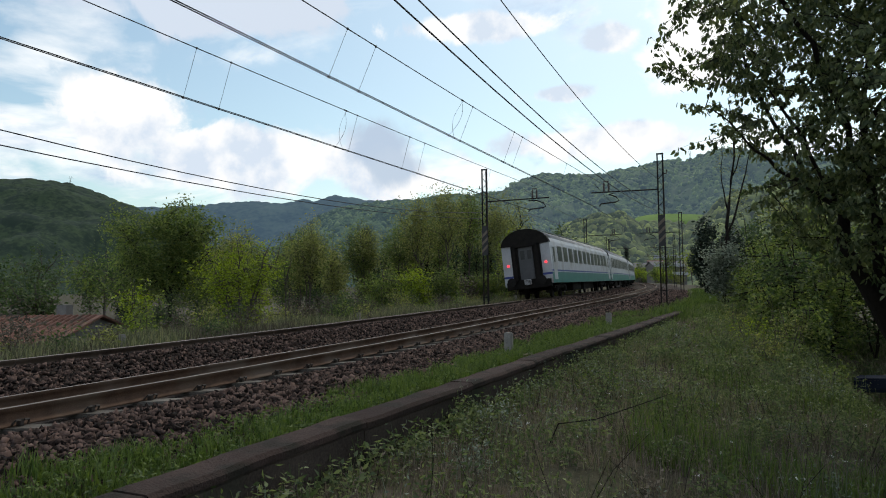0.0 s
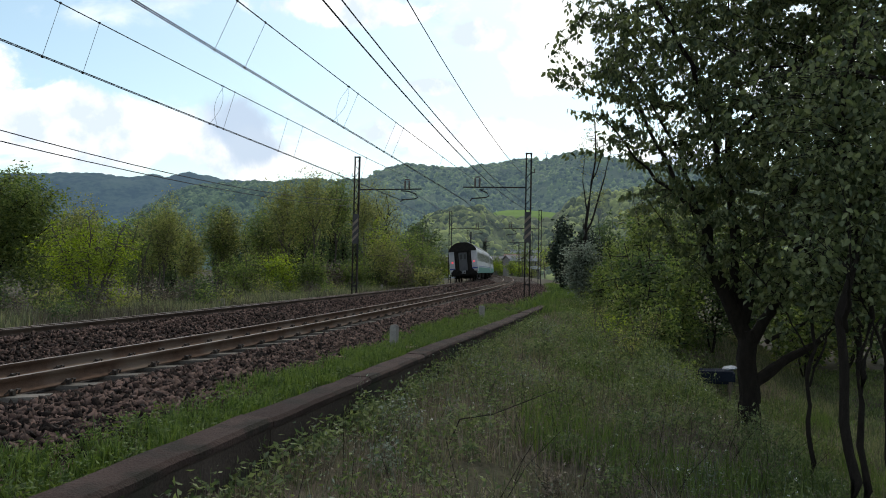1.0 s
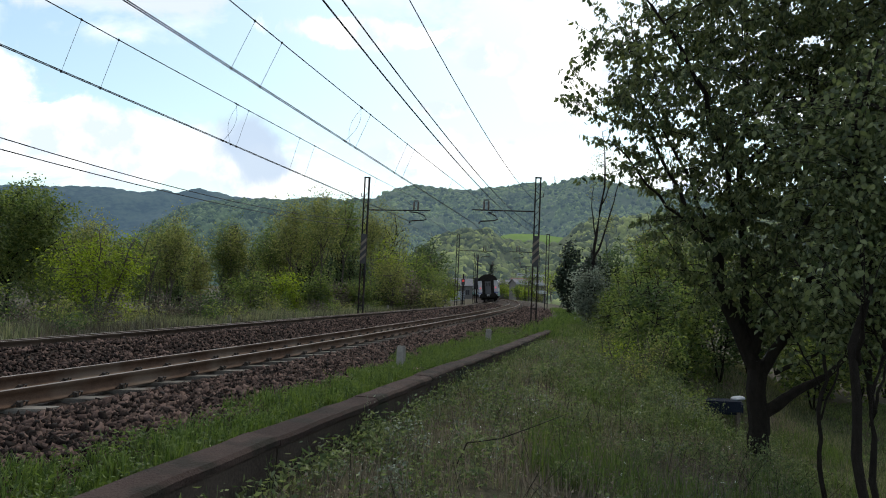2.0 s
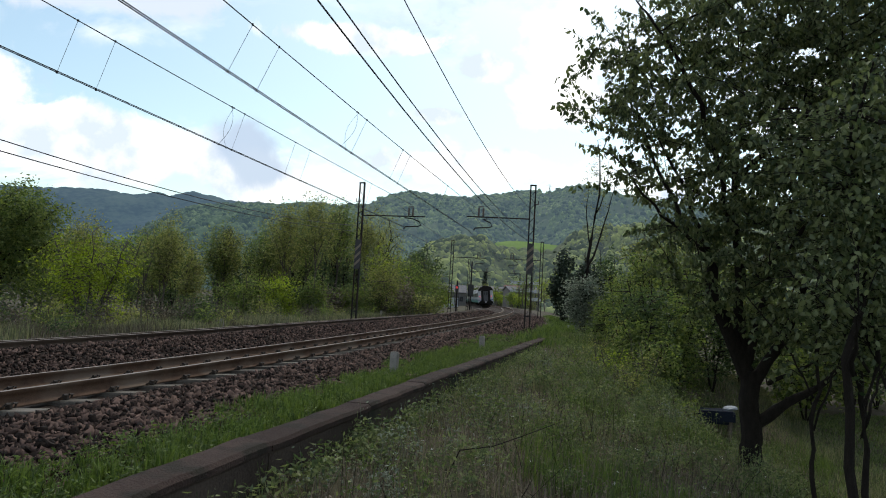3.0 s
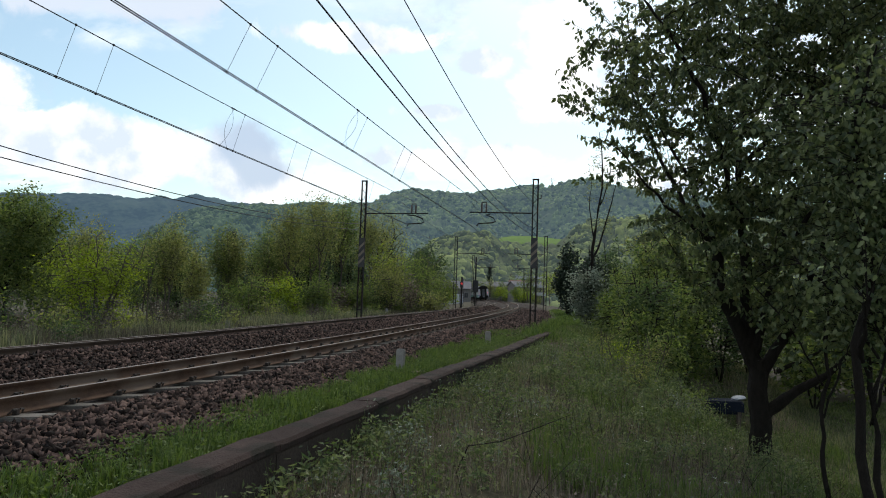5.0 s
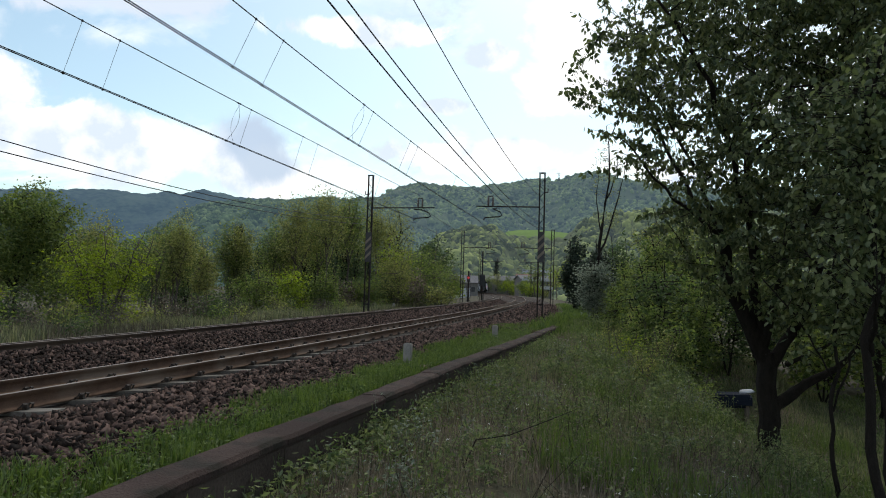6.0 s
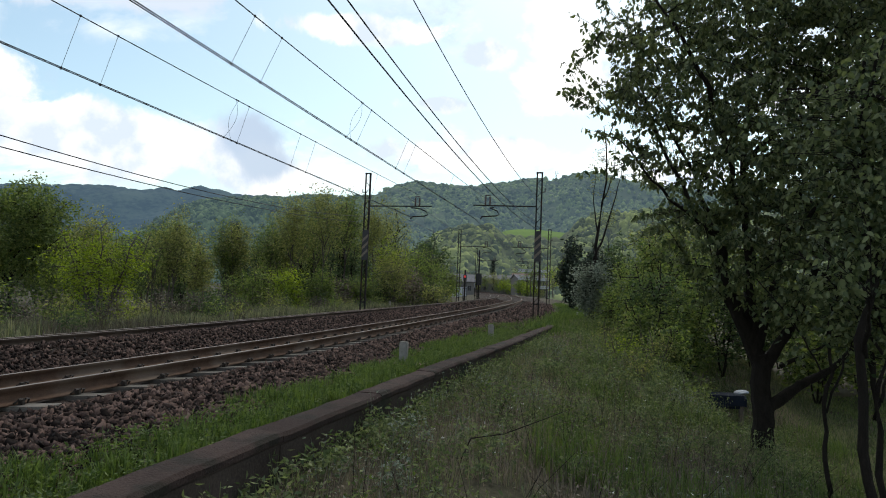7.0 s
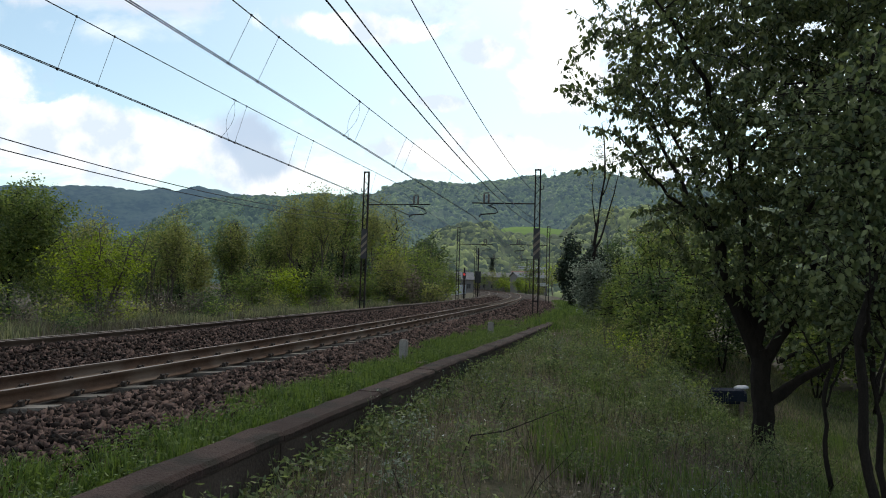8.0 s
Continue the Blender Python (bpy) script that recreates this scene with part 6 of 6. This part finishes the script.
for k, (x, y, h, w, lf) in enumerate(((22, 120, 9, 4, "leaf_mid"), (26, 150, 10, 4.5, "leaf_lime"), (22, 175, 9, 4, "leaf_mid"), (30, 190, 11, 5, "leaf_olive"), (20, 90, 8, 3.5, "leaf_dark"), (1.0, 118, 3.0, 1.8, "leaf_lime"), (-5, 128, 7, 3.5, "leaf_olive"), (-6, 165, 9, 4.5, "leaf_mid"),
                                        (4.5, 240, 5, 2.6, "leaf_mid"), (23.5, 190, 4.5, 2.4, "leaf_lime"), (22.5, 205, 5, 2.4, "leaf_mid"), (24, 215, 5, 2.4, "leaf_lime"), (20.5, 235, 5.5, 2.4, "leaf_lime"), (11.2, 296, 6, 3, "leaf_mid"), (15.2, 295, 5.5, 3, "leaf_olive"), (8, 300, 7, 3.5, "leaf_mid"), (28.5, 238, 5.0, 2.6, "leaf_mid"), (33, 236, 5.5, 2.8, "leaf_olive"), (19.0, 262, 9.5, 3.2, "leaf_olive"), (16.0, 266, 9, 3, "leaf_mid"), (23.5, 262, 9.5, 3.2, "leaf_mid"), (12.5, 270, 8.5, 3, "leaf_olive"), (20, 282, 5.5, 3, "leaf_mid"), (26, 268, 5, 3, "leaf_mid"), (8, 284, 5.5, 3, "leaf_mid"), (4.5, 268, 5.5, 3, "leaf_lime"), (20.5, 258, 5, 2.6, "leaf_mid"), (25, 250, 5, 2.6, "leaf_lime"), (28, 262, 8, 4, "leaf_lime"), (34, 250, 9, 4, "leaf_mid"), (-2, 230, 12, 5, "leaf_olive"), (1, 270, 12, 5, "leaf_mid"), (40, 270, 12, 5, "leaf_mid"), (-10, 200, 12, 5, "leaf_mid"), (8, 320, 13, 6, "leaf_olive"), (30, 330, 13, 6, "leaf_mid"), (45, 310, 13, 6, "leaf_lime"))):
    broadleaf(260 + k, x, y, h, (w, w, h * 0.4), h * 0.58, 70, lf, "green tree near the village", 0.40, 15, 0.6, 1, "bark_grey", "tree", "village trees", 0.18)


for k, (x, y, h, w) in enumerate(((13.0, 24.0, 3.6, 1.8), (14.8, 26.8, 4.4, 2.2), (16.6, 27.5, 4.2, 2.2), (17.4, 31.0, 5.0, 2.6), (15.0, 30.0, 4.6, 2.4), (19.0, 29.5, 4.6, 2.4), (20.5, 33.0, 5.0, 2.6), (12.2, 27.0, 3.8, 1.9))):
    broadleaf(520 + k, x, y, h, (w, w, h * 0.5), h * 0.5, 130, "leaf_dark" if k % 2 else "leaf_mid", "dense dark green bush behind the garden lawn", 0.17, 24, 0.3, 3, "bark", "bush", "bushes behind the lawn", 0.06)
broadleaf(205, 10.5, 57.0, 6.4, (1.15, 1.1, 3.3), 3.0, 260, "needle", "almost black dense evergreen bush beside the line", 0.24, 30, 0.34, 2, "bark", "bush", "bushes beside the line", 0.1)
for k, (x, y, h, w, lf) in enumerate(((4.7, 16.4, 1.2, 0.6, "leaf_olive"), (5.3, 17.2, 1.4, 0.7, "leaf_mid"), (5.9, 18.6, 1.6, 0.8, "leaf_olive"), (4.9, 19.0, 1.2, 0.7, "leaf_lime"), (5.5, 15.2, 1.1, 0.6, "leaf_mid"), (6.0, 20.4, 1.7, 0.8, "leaf_mid"), (5.2, 21.8, 1.3, 0.7, "leaf_olive"))):
    broadleaf(400 + k, x, y, h, (w, w, h * 0.5), h * 0.5, 24, lf, "low yellow-green shrub in the meadow", 0.06, 26, 0.16, 4, "bark_grey", "bush", "shrubs in the meadow", 0.02, twig=0.006)
for k in range(64):
    s0 = 2 + k * 0.9 + rng.uniform(-0.6, 0.6)
    q_ = on_track(s0, rng.uniform(-11.5, -7.9))
    h = rng.uniform(0.7, 1.6)
    broadleaf(420 + k, q_.x, q_.y, h, (0.7, 0.7, h * 0.5), h * 0.5, 16, ("leaf_olive", "scrub_dry", "leaf_mid", "leaf_dark", "scrub_dry")[k % 5], "scrubby low bush beside the far track", 0.10, 22, 0.22, 3, "bark_grey", "bush", "scrub beside the far track", 0.02, twig=0.006)


# ---- loose ballast stones
def build_stones(n, s_rng, o_rng, size, seed, name="ballast_stones", power=1.0, bed=bed_height):
    r = np.random.default_rng(seed)
    s = s_rng[0] + (s_rng[1] - s_rng[0]) * r.uniform(size=n) ** power
    o = r.uniform(o_rng[0], o_rng[1], n)
    z = bed(o) + r.uniform(-0.015, 0.035, n)
    c = track_arrays(s, o, z)
    ico = np.array([(-1, -1, -1), (1, -1, -1), (1, 1, -1), (-1, 1, -1), (-1, -1, 1), (1, -1, 1), (1, 1, 1), (-1, 1, 1)], float) * 0.85
    fc = np.array([(0, 2, 1), (0, 3, 2), (4, 5, 6), (4, 6, 7), (0, 1, 5), (0, 5, 4), (1, 2, 6), (1, 6, 5), (2, 3, 7), (2, 7, 6), (3, 0, 4), (3, 4, 7)])
    q = unit(r.normal(size=(n, 4)))
    w, x, y, zz = q.T
    rot = np.stack([np.stack([1 - 2 * (y * y + zz * zz), 2 * (x * y - zz * w), 2 * (x * zz + y * w)], -1), np.stack([2 * (x * y + zz * w), 1 - 2 * (x * x + zz * zz), 2 * (y * zz - x * w)], -1), np.stack([2 * (x * zz - y * w), 2 * (y * zz + x * w), 1 - 2 * (x * x + y * y)], -1)], 1)
    axes = np.stack([r.uniform(0.8, 1.55, n), r.uniform(0.6, 1.1, n), r.uniform(0.28, 0.7, n)], -1) * (size * r.uniform(0.55, 1.3, n))[:, None]
    v = (ico[None] + r.uniform(-0.55, 0.55, (n, 8, 3))) * axes[:, None]
    v = np.einsum("nij,nkj->nki", rot, v) + c[:, None]
    f = (fc[None] + (np.arange(n) * 8)[:, None, None]).reshape(-1, 3)
    ob = mesh_object(name, v.reshape(-1, 3), f, M["stone"])
    return tagged(ob, "loose angular brown and grey ballast stones", "ballast", kind="stuff")


build_stones(34000, (-8, 22), (1.27, 3.05), 0.031, 1, power=1.4)
build_stones(500, (-8, 14), (1.2, 1.4), 0.032, 2)
build_stones(26000, (-8, 30), (-2.75, -0.9), 0.028, 3, power=1.2)
build_stones(9000, (12, 75), (1.1, 4.4), 0.05, 4, power=1.3)
build_stones(9000, (16.5, 70), (2.3, 4.45), 0.045, 8, power=1.3, bed=lambda o: np.interp(o, [2.3, 2.9, 3.6, 4.3, 4.6], [-0.30, -0.262, -0.262, -0.34, -0.6]))
build_stones(3000, (25, 80), (-3.0, -0.9), 0.05, 6)


# ---- grass and weeds
def build_blades(name, x, y, height, width, mat, label, lean=0.5, seed=0, zoff=0.0, kind="stuff"):
    r = np.random.default_rng(seed)
    n = len(x)
    z = ground_height(x, y) - 0.02 + zoff
    h = height * r.uniform(0.5, 1.25, n)
    a = r.uniform(0, 2 * np.pi, n)
    b = np.stack([x, y, z], -1)
    side = np.stack([np.cos(a), np.sin(a), np.zeros(n)], -1) * (width * r.uniform(0.6, 1.3, n))[:, None]
    out = np.stack([-np.sin(a), np.cos(a), np.zeros(n)], -1) * (h * r.uniform(0, lean, n))[:, None]
    up = np.array([0, 0, 1.0]) * h[:, None]
    v = np.stack([b - side, b + side, b + side * 0.7 + out * 0.35 + up * 0.6, b + out + up, b - side * 0.7 + out * 0.35 + up * 0.6], 1).reshape(-1, 3)
    k = np.arange(n)[:, None] * 5
    f4 = k + np.array([[0, 1, 2, 4]])
    f3 = k + np.array([[4, 2, 3, 3]])
    me = bpy.data.meshes.new(name)
    me.vertices.add(len(v)); me.vertices.foreach_set("co", v.astype(np.float32).ravel())
    loops = np.concatenate([f4.ravel(), f3[:, :3].ravel()]).astype(np.int32)
    me.loops.add(len(loops)); me.loops.foreach_set("vertex_index", loops)
    me.polygons.add(2 * n)
    me.polygons.foreach_set("loop_start", np.concatenate([np.arange(n) * 4, 4 * n + np.arange(n) * 3]).astype(np.int32))
    me.update(calc_edges=True)
    me.materials.append(M[mat])
    return tagged(new(name, me), label, "grass", kind=kind)


def scatter(n, s_rng, o_from, o_to, seed, power=1.0, tuft=0.10, per=9):
    """Tufted points along a stretch of the line, as distance and offset."""
    r = np.random.default_rng(seed)
    m = n // per
    s = s_rng[0] + (s_rng[1] - s_rng[0]) * r.uniform(size=m) ** power
    o = r.uniform(o_from, o_to, m)
    s = np.repeat(s, per) + r.normal(size=m * per) * tuft
    o = np.repeat(o, per) + r.normal(size=m * per) * tuft
    return s, o


def plan(s, o):
    p = track_arrays(s, o, 0 * s)
    return p[:, 0], p[:, 1]


s, o = scatter(52000, (-7, 12), 0.05, 9.5, 301, 1.0)
x, y = plan(s, o + wall_o(s)); k = (y > 2.2) & (o > 0.02) & (value_noise(x, y, 1.5, 41) + 0.5 * value_noise(x, y, 0.25, 42) > 0.62); build_blades("meadow_grass", x[k], y[k], 0.06 + 0.2 * value_noise(x, y, 0.7, 21)[k], 0.0045, "grass", "dense green meadow grass", 0.7, 1)
s, o = scatter(60000, (4, 30), 0.05, 9.5, 302, 1.0, 0.16)
x, y = plan(s, o + wall_o(s)); k = (o > 0.02) & (value_noise(x, y, 1.8, 43) + 0.5 * value_noise(x, y, 0.35, 44) > 0.60); build_blades("meadow_grass", x[k], y[k], 0.08 + 0.24 * value_noise(x, y, 1.0, 22)[k], 0.008, "grass", "dense green meadow grass", 0.7, 2)
s, o = scatter(44000, (-6, 14), 1.8, 8.5, 303, 1.0, 0.16, 18)
x, y = plan(s, o + wall_o(s)); k = (y > 2.5) & (value_noise(x, y, 1.6, 23) > 0.52); build_blades("tall_grass", x[k], y[k], 0.32, 0.006, "grass_lush", "taller bright green grass in the meadow", 0.6, 3)
s, o = scatter(34000, (18, 75), -1.1, 6, 304, 1.3, 0.3)
x, y = plan(s, o + wall_o(s)); build_blades("meadow_grass", x, y, 0.25, 0.016, "grass_lush", "green grass along the line", 0.7, 4)
s, o = scatter(48000, (-8, 20), 2.4, 3.62, 305, 1.2, 0.05, 16)
k = (o > 2.3 + 0.7 * value_noise(s * 1.0, o, 0.9, 2) ** 1.5) & (o < wall_o(s) - 0.35 + 0.1 * value_noise(s, o, 0.3, 6)) & (value_noise(s, o, 0.35, 8) > 0.15 + 0.42 * np.clip((s - 5) / 7, 0, 1)); x, y = plan(s[k], o[k]); build_blades("verge_grass", x, y, 0.09 + 0.17 * value_noise(x, y, 0.28, 25), 0.007, "grass_lush", "lush bright grass strip between ballast and wall", 0.6, 5)
s, o = scatter(46000, (-6, 20), 0.3, 8, 307, 1.0, 0.2, 6)
x, y = plan(s, o + wall_o(s)); k = (y > 2.5) & (value_noise(x, y, 0.9, 24) > 0.42); build_blades("dry_grass", x[k], y[k], 0.25, 0.0042, "grass_dry", "dry pale grass stalks in the meadow", 0.8, 7)
s, o = scatter(22000, (0, 62), -10.5, -6.7, 308, 1.0, 0.35, 8)
x, y = plan(s, o); build_blades("verge_grass", x, y, 0.1 + 0.32 * value_noise(x, y, 1.1, 26) ** 1.5, 0.010, "scrub_dry", "dry grass and scrub beside the far track", 0.6, 8)
s, o = scatter(40000, (-2, 62), -13, -6.8, 309, 1.0, 0.35, 8)
x, y = plan(s, o); k = value_noise(x, y, 1.6, 27) > 0.4; x, y = x[k], y[k]; build_blades("verge_grass", x, y, 0.1 + 0.5 * value_noise(x, y, 0.8, 28), 0.014, "grass", "green scrub beside the far track", 0.7, 9)
r_ = np.random.default_rng(11)
x, y = r_.uniform(6.5, 19, 70000), r_.uniform(8, 27, 70000); k = value_noise(x, y, 2.2, 31) > 0.22; x, y = x[k], y[k]; build_blades("garden_grass", x, y, 0.11, 0.016, "lawn", "short garden grass below the bank", 0.7, 10)


def build_weeds(n, s_rng, o_rng, seed, height, size, mat, name, label, patch=0.0, grain=0.55):
    r = np.random.default_rng(seed)
    s, o = r.uniform(*s_rng, n), r.uniform(*o_rng, n)
    k = value_noise(s, o, grain, seed) >= patch
    s, o = s[k], o[k]
    n = len(s)
    x, y = plan(s, o + wall_o(s))
    z = ground_height(x, y)
    hh = height * r.uniform(0.4, 1.2, n)
    per = 16
    t_ = r.uniform(0.15, 1, (n, per))
    c = np.stack([x, y, z], -1)[:, None] + np.stack([r.normal(size=(n, per)) * 0.07, r.normal(size=(n, per)) * 0.07, t_ * hh[:, None]], -1)
    v, f = leaf_quads(c.reshape(-1, 3), size * 1.2, 0.05, 0.36)
    ob = mesh_object(name, v, f, M[mat])
    tagged(ob, label, "weeds", kind="stuff")
    p = np.stack([x, y, z - 0.02], -1)
    q = p + np.stack([r.normal(size=n) * 0.06, r.normal(size=n) * 0.06, hh], -1)
    v, f = twig_tubes(p, q, np.full(n, 0.004), np.full(n, 0.002), 0.03)
    ob = mesh_object(name + "_stems", v, f, M[mat]); tagged(ob, label, "weeds", kind="stuff")


build_weeds(1300, (-6, 16), (0.15, 7.5), 401, 0.40, 0.046, "weed", "meadow_weeds", "leafy green weeds in the meadow grass", 0.45, 1.4)
build_weeds(500, (-6, 16), (0.05, 0.5), 402, 0.30, 0.055, "weed", "wall_weeds", "leafy green weeds at the foot of the wall")
build_weeds(1500, (6, 32), (1.0, 6.0), 403, 0.55, 0.075, "weed", "meadow_weeds", "leafy green weeds in the meadow grass", 0.52, 1.6)
build_weeds(1900, (-8, 18), (-1.35, -0.42), 407, 0.17, 0.036, "grass_lush", "verge_weeds", "leafy green weeds between ballast and wall")
build_weeds(1000, (-6, 16), (0.4, 7.5), 408, 0.42, 0.03, "grass_dry", "dry_weeds", "withered brown weeds in the meadow")
build_weeds(4200, (-6, 17), (0.1, 7.0), 409, 0.30, 0.055, "weed", "meadow_weeds", "low leafy green clumps in the meadow", 0.55, 1.3)
build_weeds(2200, (-6, 17), (0.1, 7.0), 410, 0.34, 0.04, "grass_lush", "meadow_weeds", "bright leafy green clumps in the meadow", 0.6, 1.1)
build_weeds(900, (2, 14), (2.2, 6.2), 411, 0.75, 0.055, "weed", "meadow_weeds", "tall leafy weeds at the meadow's edge", 0.6)
build_weeds(700, (3, 15), (1.8, 6.0), 412, 0.6, 0.045, "weed", "meadow_weeds", "pale yellow-green weeds in the meadow", 0.68)
build_weeds(900, (-5, 12), (0.1, 5.0), 413, 0.45, 0.03, "leaf_grey", "meadow_weeds", "greyish seeding weeds in the meadow", 0.62)
build_weeds(90, (8, 18), (1.6, 4.6), 404, 0.7, 0.06, "leaf_mid", "meadow_weeds", "yellow-green weeds in the meadow grass")


def build_stalks(n, seed):
    r = np.random.default_rng(seed)
    s, o = r.uniform(-5, 14, n), r.uniform(0.4, 7, n)
    x, y = plan(s, o + wall_o(s))
    p = np.stack([x, y, ground_height(x, y) - 0.03], -1)
    q = p + np.stack([r.normal(size=n) * 0.22, r.normal(size=n) * 0.22, r.uniform(0.3, 0.75, n)], -1)
    v, f = twig_tubes(p, q, np.full(n, 0.0045), np.full(n, 0.002), 0.06)
    tagged(mesh_object("dry_stalks", v, f, M["bark"]), "thin dark dry stalks standing in the meadow", "stalks", kind="stuff")


build_stalks(300, 405)
r_ = np.random.default_rng(77)
for k in range(46):
    s0, o0 = r_.uniform(-2, 15), r_.uniform(0.5, 5.6)
    x, y = plan(np.array([s0]), np.array([o0]) + wall_o(s0))
    if y[0] < 4.5:
        continue
    h = r_.uniform(0.3, 0.62) * (1.0 if y[0] < 9 else 1.35)
    broadleaf(700 + k, float(x[0]), float(y[0]), h, (h * 0.5, h * 0.5, h * 0.5), h * 0.52, 16, ("weed", "leaf_mid", "grass_lush", "leaf_grey", "weed", "grass_dry")[k % 6], "clump of tall leafy weeds in the meadow grass", 0.042, 16, 0.075, 4, "bark_grey", "weed_clump", "weed clumps in the meadow", 0.006, twig=0.004)


def build_cane():
    bm = bmesh.new()
    pts = [(0.35, 7.4), (0.75, 7.9), (1.25, 8.5), (1.75, 9.2)]
    hs = (0.28, 0.30, 0.42, 0.55)
    tube(bm, [(x, y, gz(x, y) + h) for (x, y), h in zip(pts, hs)], [0.007, 0.007, 0.006, 0.004], 5)
    tube(bm, [(0.35, 7.4, gz(0.35, 7.4) + 0.28), (0.2, 7.25, gz(0.2, 7.25) - 0.03)], [0.007, 0.008], 5)
    me = bpy.data.meshes.new("bramble_cane"); bm.to_mesh(me); bm.free(); me.materials.append(M["bark"])
    tagged(new("bramble_cane", me), "long arched dark bramble cane in the meadow", "bramble")


build_cane()


def build_flowers(n, seed):
    r = np.random.default_rng(seed)
    s, o = r.uniform(-5, 16, n), r.uniform(0.2, 7, n)
    x, y = plan(s, o + wall_o(s))
    c = np.stack([x, y, ground_height(x, y) + r.uniform(0.2, 0.4, n)], -1)
    c = np.repeat(c, 5, 0) + r.normal(size=(5 * n, 3)) * np.array([0.010, 0.010, 0.005])
    v, f = leaf_quads(c, 0.013, -0.2, 0.8)
    tagged(mesh_object("white_flowers", v, f, M["petal"]), "small white flower heads in the meadow", "flowers", kind="stuff")


build_flowers(190, 406)

motions()
